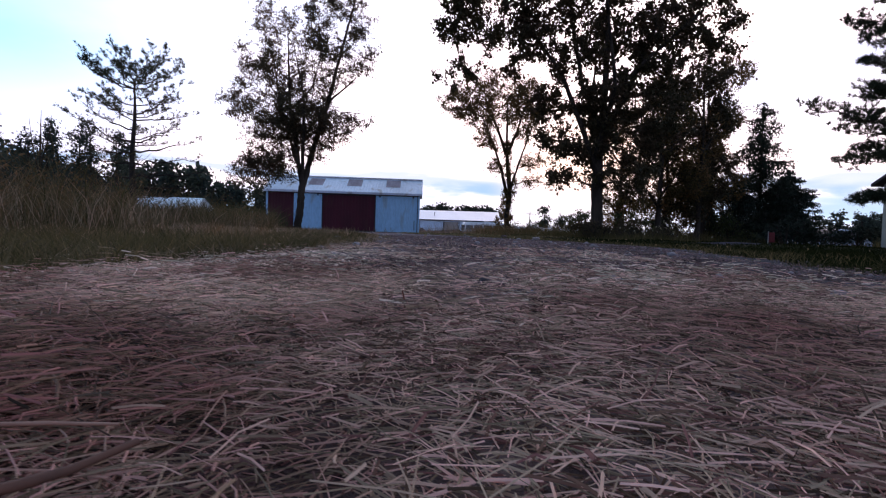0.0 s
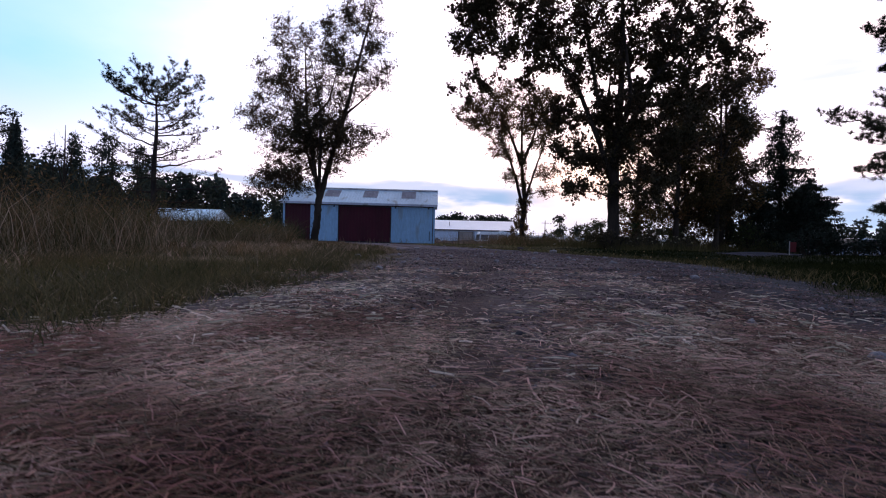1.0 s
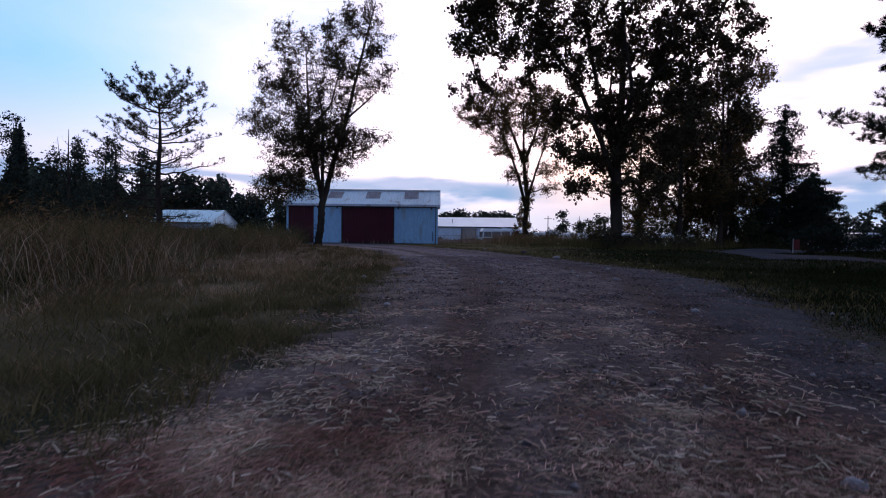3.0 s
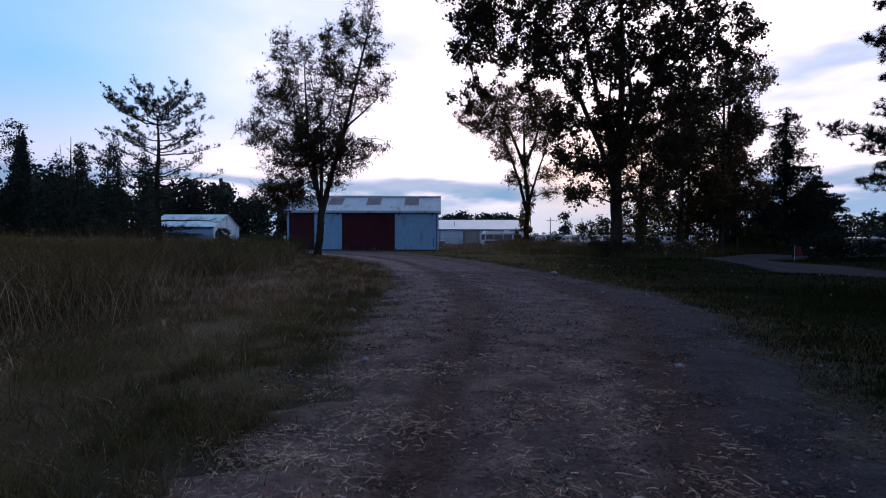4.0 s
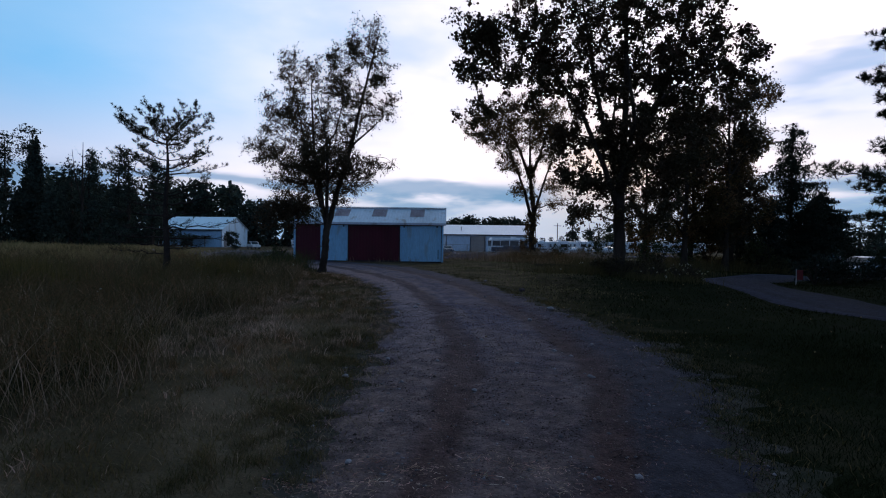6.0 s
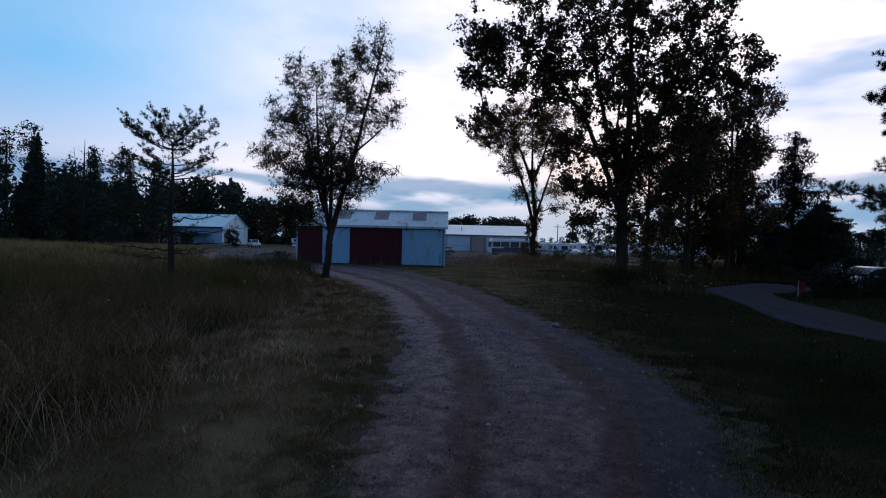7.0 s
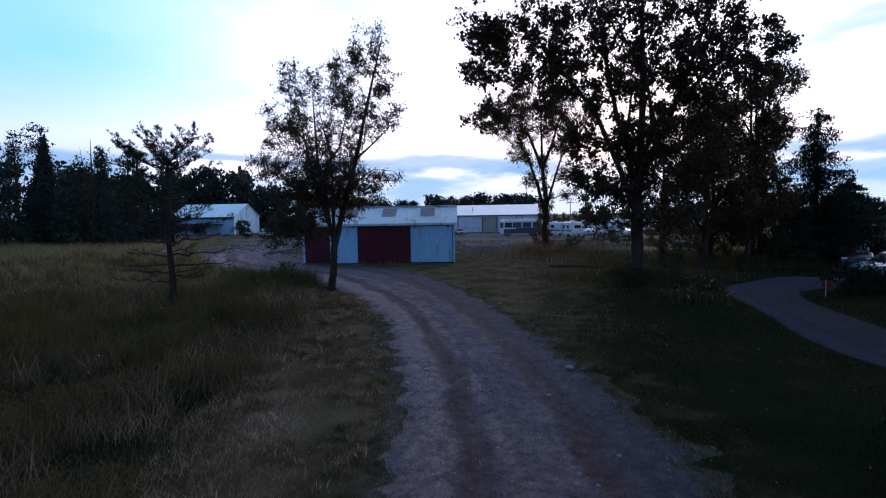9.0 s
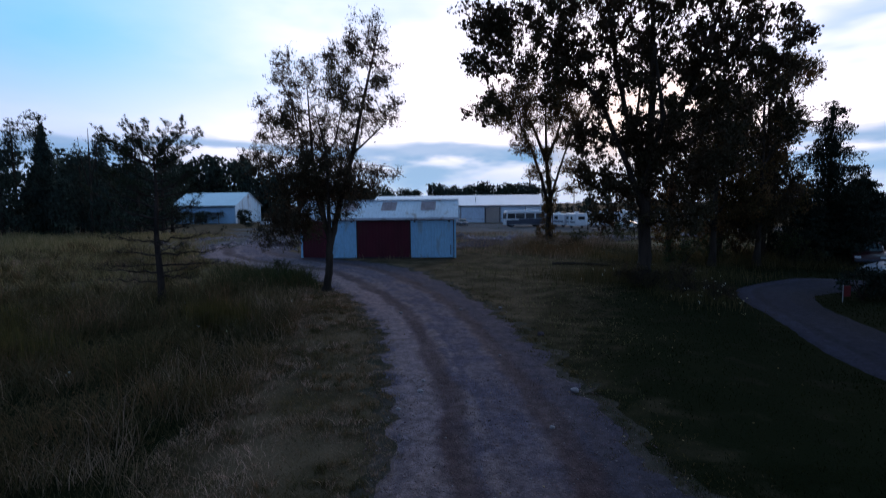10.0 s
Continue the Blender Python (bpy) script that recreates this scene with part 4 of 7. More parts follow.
def old_pine(name, base, height, trunk_r, boughs, seed, label, lean=0.0, dense=0, brush=26, needle=0.16, shoots=3):
    """An open-crowned pine. boughs: (z, angle in degrees, length, rise, tuft density)."""
    rng = np.random.default_rng(seed)
    wood, crown = Bag(), Bag()
    zs = np.linspace(-0.15, height, 14)
    p = np.stack([lean * (zs / height) ** 2 + 0.03 * np.sin(zs * 1.7), 0.03 * np.cos(zs * 1.3), zs], 1)
    wood.tube(p, np.interp(zs, [0, 0.4, height * 0.75, height], [trunk_r * 1.35, trunk_r, trunk_r * 0.5, 0.025]), 9)
    for z, deg, length, lift, full in boughs:
        a = radians(deg)
        start = np.array([np.interp(z, zs, p[:, 0]), np.interp(z, zs, p[:, 1]), z])
        out = np.array([math.cos(a), math.sin(a), 0.0])
        u = np.linspace(0, 1, 9)[:, None]
        line = start + out * length * u + np.array([[0, 0, 1.0]]) * length * lift * (0.35 * u + 0.65 * u ** 2)
        line[1:-1] += rng.normal(size=(7, 3)) * 0.018 * length
        wood.tube(line, np.linspace(0.012 + 0.012 * length, 0.006, 9), 5)
        for j in range(2, 9):
            for _ in range(shoots):
                side = rng.normal(size=3) * (1, 1, 0.25)
                side /= np.linalg.norm(side)
                reach = rng.uniform(0.25, 0.6) * (0.55 + 0.2 * length) * (1.2 - 0.07 * j)
                tip = line[j] + (side * 0.75 + out * 0.55 + (0, 0, 0.2 + lift * 0.8)) * reach
                tw = bent(rng, line[j], tip, 5, 0.05, -0.12)
                wood.tube(tw, np.linspace(0.009, 0.004, 5), 4)
                g = 3
                w = rng.uniform(0.3, 1.0, (g, 1))
                foot = tw[0] * (1 - w) + tw[-1] * w
                way = rng.normal(size=(g, 3)) * (0.7, 0.7, 0.35) + (tip - line[j]) / reach * 0.6 + (0, 0, 0.45)
                end = foot + way / np.linalg.norm(way, axis=1)[:, None] * rng.uniform(0.08, 0.2, (g, 1))
                wood.sticks(foot, end, 0.004, 0.003)
                leafy = rng.random(g) < full * (0.5 + 0.07 * j)
                at = np.concatenate([end[leafy], tw[-1:]]) if rng.random() < full else end[leafy]
                if len(at):
                    at = np.repeat(at, 1 + dense, 0) + rng.normal(size=(len(at) * (1 + dense), 3)) * 0.035 * dense
                    tufts(rng, crown, at, np.repeat([(tip - line[j]) / reach * 0.7 + (0, 0, 0.6)], len(at), 0), brush, needle, 0.006)
    t = root(name, pose(base[0], base[1], float(land(*base))), label, "tree")
    put("trunk", wood.mesh("trunk", M_PINEBARK, True), t)
    put("crown", crown.mesh("crown", M_NEEDLE), t)
    return t


def spruce(name, base, height, radius, seed, label, sparse=1.0, group="", quad=0.22, needles=1.0, low=0.03, material=None, ragged=0.25, power=0.75, hang=0.13):
    """A conical conifer: whorls of drooping boughs, each with hanging sprays."""
    rng = np.random.default_rng(seed)
    wood, crown = Bag(), Bag()
    zs = np.linspace(-0.15, height, 10)
    wood.tube(np.stack([0 * zs, 0 * zs, zs], 1), np.interp(zs, [0, height], [height * 0.016 + 0.03, 0.02]), 7)
    z = height * low
    while z < height * 0.985:
        f = 1 - z / height
        r = radius * f ** power
        for k in range(rng.integers(6, 10)):
            if rng.random() > sparse:
                continue
            a = rng.uniform(0, 2 * np.pi)
            rr = r * rng.uniform(0.8 - 0.8 * ragged, 1.1 + 0.25 * ragged) + 0.12
            s = np.linspace(0, 1, 6)
            dz = rng.uniform(-0.5, 0.5) * (0.3 + ragged)
            line = np.stack([np.cos(a) * rr * s, np.sin(a) * rr * s, z + dz - rr * 0.35 * s + rr * 0.22 * s ** 2.5], 1)
            wood.tube(line, np.linspace(0.012 + 0.012 * rr, 0.006, 6), 4)
            m = max(6, int(rr * 34 * needles))
            u = rng.uniform(0.12, 1.05, m)
            at = np.stack([np.interp(u, s, line[:, c]) for c in range(3)], 1)
            w = rr * 0.20 * (1.15 - u)[:, None] + 0.05
            at[:, :2] += rng.normal(size=(m, 2)) * w
            at[:, 2] -= np.abs(rng.normal(size=m)) * hang * (0.6 + rr * 0.25)
            crown.add(*leaf_quads(rng, at, quad, 0.32, 1.1))
        z += (height * 0.024 + 0.10) * rng.uniform(0.6, 1.2)
    crown.add(*leaf_quads(rng, np.stack([rng.normal(0, 0.05, 30), rng.normal(0, 0.05, 30), rng.uniform(height * 0.94, height * 1.01, 30)], 1), quad, 0.3, -0.5))
    t = root(name, pose(base[0], base[1], float(land(*base))), label, "tree", group)
    put("trunk", wood.mesh("trunk", M_PINEBARK, True), t)
    put("crown", crown.mesh("crown", material or M_FIR), t)
    return t


# feathery roadside tree with several stems, before the barn
AX = -8.0
broadleaf("locust_tree", (AX, 24.7),
          [[(0, 0, 0, 0.19), (0.15, 0, 1.0, 0.175), (0.25, 0, 2.2, 0.17)],
           [(0.25, 0, 2.1, 0.15), (0.6, 0.2, 3.7, 0.13), (1.3, 0.3, 6.2, 0.10), (2.0, 0.2, 9.0, 0.06), (2.7, 0.2, 11.7, 0.02)],
           [(0.25, 0, 2.1, 0.12), (0.05, -0.2, 3.4, 0.10), (-0.35, -0.3, 5.9, 0.07), (-0.5, -0.3, 9.0, 0.025)],
           [(0.2, 0, 2.2, 0.10), (0.4, -0.5, 4.0, 0.08), (0.5, -0.9, 6.1, 0.05), (0.1, -1.2, 8.2, 0.02)],
           [(-0.35, -0.3, 5.6, 0.06), (0.7, -0.4, 6.6, 0.045), (1.2, -0.5, 8.4, 0.02)],
           [(1.3, 0.3, 6.2, 0.06), (2.1, 0.4, 6.9, 0.04), (2.9, 0.3, 7.6, 0.015)],
           [(1.0, 0.2, 4.9, 0.03), (2.1, 0.2, 5.7, 0.02), (3.1, 0.1, 5.6, 0.012), (3.7, 0.1, 5.1, 0.006)],
           [(0.0, -0.1, 3.2, 0.08), (-0.9, 0.5, 5.4, 0.06), (-1.6, 0.7, 8.6, 0.02)]],
          rel([(-5.84, 11.02, 1.1, 1.1), (-5.31, 9.54, 0.8, 0.7), (-5.18, 7.93, 1.1, 0.7), (-7.92, 9.62, 1.3, 1.1), (-9.3, 9.7, 0.9, 1.1), (-10.4, 8.2, 1.2, 0.9),
               (-8.49, 7.47, 1.8, 1.0), (-6.55, 7.43, 1.0, 1.1), (-6.9, 9.0, 1.0, 1.0), (-6.8, 10.5, 0.8, 0.8), (-9.7, 7.0, 1.4, 0.8), (-7.3, 6.6, 1.3, 0.7),
               (-11.0, 5.9, 1.0, 0.45), (-9.9, 5.5, 1.6, 0.8), (-8.7, 5.4, 1.7, 0.8), (-7.7, 5.2, 1.5, 0.8), (-6.6, 4.9, 1.3, 0.7), (-5.8, 5.2, 1.1, 0.55), (-8.3, 4.7, 1.7, 0.5),
               (-9.0, 5.6, 2.2, 0.7), (-7.2, 5.0, 1.9, 0.6), (-9.3, 4.9, 1.6, 0.6), (-8.0, 6.2, 1.6, 0.6), (-10.2, 3.5, 1.3, 0.55), (-9.1, 3.3, 1.1, 0.55), (-9.9, 3.0, 1.2, 0.35), (-6.7, 4.1, 0.9, 0.5), (-9.5, 4.2, 1.3, 0.45), (-7.8, 4.2, 1.0, 0.4), (-10.0, 2.9, 1.3, 0.5), (-9.3, 2.5, 1.0, 0.5), (-10.6, 2.4, 0.8, 0.4), (-8.6, 3.1, 0.9, 0.5), (-7.6, 3.7, 0.9, 0.5)], AX),
          M_LEAF_A, 11, "slender multi-stemmed tree with thin feathery leaves beside the driveway", leaf=0.093, twigs=3.1, leaves=100, depth=0.9, spread=0.36, width=0.42, droop=0.5, shoots=12)

# great spreading tree on the other side of the drive
BX = 6.9
broadleaf("maple_tree", (BX, 27.9),
          [[(0, 0, 0, 0.40), (0.0, 0, 0.8, 0.32), (-0.1, 0, 3.8, 0.26), (0.1, 0, 6.7, 0.20), (0.2, 0.1, 9.6, 0.14), (0.1, 0, 13.0, 0.09), (0.4, 0.2, 17.5, 0.04)],
           [(-0.1, 0, 3.4, 0.17), (-0.9, -0.4, 5.4, 0.13), (-2.3, -0.6, 8.6, 0.10), (-4.2, -0.4, 11.0, 0.05)],
           [(0.0, 0, 5.2, 0.19), (1.3, 0.3, 7.6, 0.15), (2.5, 0.2, 10.7, 0.11), (3.6, 0.3, 14.0, 0.05)],
           [(0.0, 0, 5.8, 0.15), (-0.9, 0.5, 8.0, 0.12), (-1.6, 0.4, 11.5, 0.08), (-2.2, 0.2, 15.0, 0.03)],
           [(0.0, 0.1, 7.0, 0.12), (1.8, -0.8, 9.0, 0.09), (4.5, -1.2, 11.5, 0.05)],
           [(-0.1, 0.1, 4.4, 0.14), (-0.2, 1.8, 7.2, 0.1), (0.4, 3.2, 10.2, 0.05)],
           [(-0.1, -0.1, 4.8, 0.13), (0.2, -1.8, 7.6, 0.1), (-0.6, -3.0, 10.4, 0.05)]],
          rel([(-1.0, 12.6, 1.4, 1.1), (-0.1, 10.8, 1.7, 1.0), (-0.7, 8.5, 1.2, 0.7), (1.4, 11.9, 2.0, 1.5), (2.0, 9.8, 2.0, 1.1), (4.0, 11.8, 1.7, 1.5), (6.0, 10.9, 1.7, 1.5),
               (8.3, 11.9, 1.9, 1.5), (10.6, 12.1, 1.9, 1.2), (12.5, 11.5, 1.6, 1.2), (13.0, 9.8, 0.9, 0.8), (11.1, 10.1, 1.6, 1.0), (9.5, 8.4, 1.9, 1.2), (7.2, 7.6, 1.6, 1.5),
               (5.2, 7.7, 1.7, 1.3), (4.6, 5.6, 1.1, 1.0), (5.0, 3.9, 1.3, 1.2), (8.3, 5.3, 1.9, 1.5), (10.0, 6.1, 1.6, 1.5), (8.0, 3.2, 1.6, 0.9), (3.9, 6.9, 1.1, 0.8), (1.4, 15.2, 2.3, 1.5),
               (5.2, 16.0, 3.0, 2.0), (9.4, 15.4, 2.7, 1.7), (7.2, 18.6, 2.7, 1.9), (5.3, 9.3, 1.4, 0.9), (7.6, 9.6, 1.5, 1.0), (3.2, 10.3, 1.2, 0.9), (10.6, 7.8, 1.4, 0.9),
               (6.6, 6.2, 1.2, 0.9), (6.4, 4.6, 1.2, 0.8), (8.6, 10.6, 1.6, 1.1), (4.4, 13.4, 2.0, 1.2), (10.2, 13.6, 1.8, 1.1), (6.8, 12.8, 1.8, 1.2), (0.4, 12.2, 1.4, 1.0), (9.8, 9.6, 1.3, 0.8)], BX),
          M_LEAF_B, 12, "tall spreading tree with dense dark leaves on the lawn", leaf=0.14, twigs=1.75, leaves=90, depth=1.2, spread=0.42, width=0.8, sides=10)

# slim vine-clad tree farther on
CX = 4.1
broadleaf("vine_clad_tree", (CX, 50.0),
          [[(0, 0, 0, 0.27), (-0.12, 0, 2.0, 0.24), (0.08, 0, 4.4, 0.22), (-0.3, 0, 7.7, 0.16)],
           [(-0.1, 0, 3.5, 0.17), (-0.75, 0, 6.2, 0.13), (-1.7, 0, 8.8, 0.09), (-3.0, 0.2, 11.8, 0.04)],
           [(0.0, 0, 3.8, 0.15), (0.6, 0, 6.0, 0.11), (1.5, 0, 8.8, 0.07), (2.4, 0, 11.5, 0.03)],
           [(-0.3, 0, 7.5, 0.16), (-1.6, 0, 10.9, 0.10), (-3.2, 0.3, 12.6, 0.04)],
           [(-0.3, 0, 7.5, 0.16), (0.6, 0, 9.8, 0.12), (1.4, 0, 12.6, 0.05)],
           [(-0.3, 0, 7.6, 0.14), (-0.4, -0.4, 10.5, 0.09), (-0.4, -0.3, 13.3, 0.04)]],
          rel([(-1.0, 12.0, 2.0, 1.2), (0.6, 13.3, 2.6, 1.6), (3.45, 13.6, 2.9, 1.9), (6.0, 12.8, 2.3, 2.1), (2.4, 10.6, 1.8, 1.2), (5.3, 10.2, 1.6, 1.5), (6.1, 6.9, 1.5, 0.7), (1.6, 9.0, 1.1, 0.8), (3.0, 8.6, 1.4, 0.8), (2.6, 6.4, 0.8, 0.8), (6.6, 5.2, 1.0, 0.5), (3.0, 12.0, 3.4, 1.3), (0.2, 11.2, 1.4, 0.8)], CX),
          M_LEAF_C, 13, "slim forked tree with thin autumn leaves and vines up its trunk", leaf=0.125, twigs=2.8, leaves=70, depth=0.9, spread=0.5, width=0.6, shoots=10)
broadleaf("trunk_vine", (CX, 49.9), [[(0.25, -0.2, 0, 0.04), (0.25, -0.25, 3, 0.03), (0.0, -0.2, 7.5, 0.015)]],
          [(-0.4, 2.6, 0.55, 1.2), (0.35, 4.6, 0.5, 1.3), (-0.4, 6.0, 0.55, 1.1), (0.1, 1.2, 0.75, 1.0), (-0.7, 1.0, 0.7, 0.8), (-0.1, 3.6, 0.6, 1.2), (-0.2, 7.2, 0.5, 0.9)], M_LEAF_C, 14,
          "leafy olive-brown vine wrapped round the slim trunk", leaf=0.12, twigs=3.2, leaves=50, depth=0.9, spread=0.2, category="vine")

# half-dead pine in the meadow
PX, PY = -13.6, 21.0
rng_b = np.random.default_rng(21)
# lower boughs dead and level, upper ones sweeping up to a rounded top
boughs = [(5.7, 30, 1.6, 0.6, 1.0), (5.6, 205, 1.6, 0.65, 1.0), (5.65, 330, 1.5, 0.7, 1.0), (5.7, 165, 1.4, 0.8, 1.0), (5.75, 12, 1.2, 0.95, 1.0), (5.7, 60, 0.9, 1.3, 1.0), (5.75, 150, 0.8, 1.6, 1.0), (5.7, 250, 0.9, 1.3, 1.0), (5.6, 178, 2.0, 0.42, 1.0), (5.5, 196, 1.7, 0.55, 1.0),
          (5.45, 0, 1.7, 0.32, 1.0), (5.3, 300, 1.3, 0.5, 1.0), (5.2, 100, 1.3, 0.5, 0.9), (4.9, 172, 1.9, 0.46, 0.95), (4.8, 8, 1.5, 0.22, 0.7), (4.5, 186, 1.8, 0.42, 0.95),
          (4.5, 352, 2.3, 0.42, 0.9), (4.2, 15, 2.3, 0.2, 0.3), (4.4, 80, 1.4, 0.4, 0.7), (4.3, 270, 1.5, 0.35, 0.7), (3.9, 176, 2.2, 0.52, 0.55), (3.7, 120, 1.5, 0.3, 0.4),
          (3.5, 5, 1.7, 0.45, 0.3), (3.4, 184, 2.9, 0.42, 0.75), (3.4, 350, 2.2, 0.2, 0.45), (3.2, 70, 1.7, 0.2, 0.2), (3.1, 260, 1.8, 0.2, 0.2), (3.0, 2, 2.8, 0.16, 0.12),
          (2.9, 178, 1.7, 0.08, 0.1), (2.5, 10, 2.7, 0.13, 0.05), (2.4, 190, 2.2, 0.1, 0.05), (2.3, 300, 1.9, 0.1, 0.05), (2.1, 100, 1.8, 0.08, 0.03), (1.9, 355, 3.0, 0.1, 0.05),
          (1.9, 170, 2.4, 0.05, 0.03), (1.6, 230, 2.1, 0.06, 0.0), (1.5, 20, 2.5, 0.04, 0.0), (1.3, 185, 2.6, 0.06, 0.0), (1.2, 80, 1.8, 0.04, 0.0), (1.1, 340, 2.2, 0.05, 0.0), (0.9, 200, 2.0, 0.08, 0.0)]
boughs = [(z + rng_b.uniform(-0.08, 0.08), a + rng_b.uniform(-10, 10), n * rng_b.uniform(0.92, 1.06), r, f) for z, a, n, r, f in boughs]
old_pine("meadow_pine", (PX, PY), 5.8, 0.14, boughs, 22, "open half-bare pine with dead lower branches in tall weeds", brush=25, needle=0.105, shoots=3)

# pine at the lawn's far edge, its boughs reaching over the side drive
boughs = []
for z, n, length, lift, full in ((1.3, 5, 1.9, -0.1, 1.0), (1.7, 5, 2.0, -0.05, 1.0), (2.2, 5, 2.1, -0.05, 1.0), (2.7, 5, 1.8, 0.0, 0.9), (3.4, 5, 1.9, 0.08, 1.0), (4.1, 5, 1.9, 0.1, 1.0), (4.8, 6, 1.8, 0.15, 1.0), (5.5, 6, 1.7, 0.2, 1.0),
                                 (6.2, 6, 1.6, 0.25, 1.0), (6.9, 6, 1.4, 0.3, 1.0), (7.5, 6, 1.2, 0.35, 1.0), (8.1, 5, 1.0, 0.4, 1.0), (8.6, 5, 0.7, 0.6, 1.0)):
    a0 = rng_b.uniform(0, 360)
    for i in range(n):
        boughs.append((z + rng_b.uniform(-0.3, 0.3), a0 + i * 360 / n + rng_b.uniform(-25, 25), length * rng_b.uniform(0.8, 1.15), lift + rng_b.uniform(-0.06, 0.06), full))
boughs += [(3.2, 190, 3.89, 0.04, 0.9), (3.0, 178, 2.4, 0.03, 0.8), (3.7, 200, 2.4, 0.08, 0.9), (5.0, 188, 2.4, 0.08, 0.9), (5.6, 176, 2.32, 0.1, 0.9), (4.4, 196, 2.32, 0.06, 0.9), (6.3, 184, 2.32, 0.1, 0.9), (7.0, 192, 2.16, 0.1, 0.9),
           (3.9, 182, 2.16, 0.05, 0.95), (4.6, 206, 2.08, 0.1, 0.95), (5.3, 200, 2.08, 0.1, 0.95), (5.9, 196, 2.16, 0.12, 0.95), (6.6, 178, 2.08, 0.12, 0.95), (7.3, 184, 2.0, 0.14, 0.95), (7.8, 190, 1.84, 0.15, 0.95), (2.4, 186, 1.92, 0.0, 0.95), (4.2, 190, 1.76, 0.1, 0.95)]
old_pine("lawn_pine", (12.2, 13.7), 8.6, 0.16, boughs, 23, "tall dark pine with tufted boughs beside the side drive", dense=1, brush=24, needle=0.11, shoots=4)

# group behind the great tree
for k, (bx, by, h, spread_x, seed, lab, m) in enumerate((
        (14.0, 38.0, 10.0, 2.6, 31, "dark leaning tree in the thicket behind the lawn", M_LEAF_B),
        (16.8, 38.0, 12.8, 2.4, 32, "straight thin-trunked tree in the thicket behind the lawn", M_LEAF_C),
        (11.5, 40.0, 9.0, 2.5, 33, "low-branched tree in the thicket with rusty leaves", M_LEAF_C),
        (12.6, 35.0, 10.5, 2.4, 34, "dense rusty dark tree in the thicket behind the lawn", M_LEAF_C),
        (15.6, 36.0, 12.0, 2.3, 35, "dense dark tree in the thicket behind the lawn", M_LEAF_B),
        (18.6, 41.0, 10.0, 2.5, 36, "dark leafy tree at the thicket's edge", M_LEAF_B))):
    rg = np.random.default_rng(seed)
    limbs = [[(0, 0, 0, 0.2), (0.1 + 0.25 * (k == 0), 0, h * 0.35, 0.15), (0.15, 0.1, h * 0.7, 0.09), (0.1, 0, h * 0.95, 0.03)]]
    limbs += [[(0.1, 0, h * f, 0.08), (0.1 + s * spread_x * 0.4, 0.4 * s, h * (f + 0.12), 0.05), (0.1 + s * spread_x * 0.8, 0.5, h * (f + 0.2), 0.02)] for f, s in ((0.2, -1), (0.28, 1), (0.4, -1), (0.5, 1), (0.62, -1))]
    bl = [(rg.uniform(-0.7, 0.7) * spread_x, h * f, spread_x * rg.uniform(0.4, 0.65), h * rg.uniform(0.07, 0.11)) for f in np.linspace(0.2, 0.97, 13)]
    broadleaf("thicket_tree", (bx, by), limbs, bl, m, seed, lab, leaf=0.14, twigs=2.0, leaves=60, depth=1.0, spread=0.46, width=0.65, group="thicket trees")

spruce("spruce_tree", (21.8, 40.0), 10.6, 2.3, 41, "tall ragged dark spruce behind the side drive", 0.62, quad=0.2, needles=3.2, ragged=1.0, power=0.36, hang=0.42)
spruce("spruce_tree", (25.0, 42.0), 5.6, 3.1, 42, "broad low dark conifer behind the parked cars", 1.0, quad=0.24, needles=2.2, ragged=0.4, power=0.5)
spruce("spruce_tree", (22.4, 38.8), 4.6, 2.4, 43, "small dense dark conifer beside the tall spruce", 1.0, quad=0.2, needles=1.5, ragged=0.45, power=0.5)
spruce("spruce_tree", (19.6, 38.5), 4.6, 2.0, 44, "small dense dark conifer beside the tall spruce", 1.0, quad=0.2, needles=1.5, ragged=0.45, power=0.5)
for bx, by, h, r, seed in ((44, 60, 3.6, 3.2, 45), (37, 62, 3.8, 2.9, 46), (51, 66, 4.0, 3.8, 47)):
    rg = np.random.default_rng(seed)
    bl = [(rg.uniform(-0.6, 0.6) * r, h * f, r * rg.uniform(0.4, 0.6), h * 0.13) for f in np.linspace(0.22, 0.9, 9)]
    broadleaf("yard_tree", (bx, by), [[(0, 0, 0, 0.25), (0.1, 0, h * 0.4, 0.2), (0, 0.1, h * 0.9, 0.05)]], bl, M_WOOD_HAZED, seed,
              "rounded dark tree beyond the parked cars", leaf=0.3, twigs=0.8, leaves=36, spread=0.5, width=0.7, group="yard trees")

# ---- woods beyond the meadow ----
WOODS = ((-76, 70, 17.5, 3.6, "d"), (-70, 70, 17.0, 3.0, "d"), (-67, 71, 17.6, 2.6, "d"), (-64, 69, 15.9, 2.2, "s"), (-60.5, 71, 12.6, 2.8, "d"), (-57, 70, 14.0, 2.6, "d"),
         (-54, 72, 13.2, 2.6, "d"), (-51, 70, 14.2, 2.4, "d"), (-48, 71, 12.8, 2.6, "d"), (-62, 77, 14.5, 3.6, "d"),
         (-73, 78, 18.0, 3.8, "s"), (-84, 72, 17.5, 4.0, "s"), (-92, 74, 17, 4.2, "d"), (-52, 79, 12.5, 3.6, "d"), (-81, 64, 12.0, 3.6, "d"), (-66, 64, 9.0, 3.2, "d"), (-58, 65, 8.0, 3.0, "d"), (-52, 66, 7.0, 2.8, "d"), (-74, 63, 9.5, 3.4, "d"))
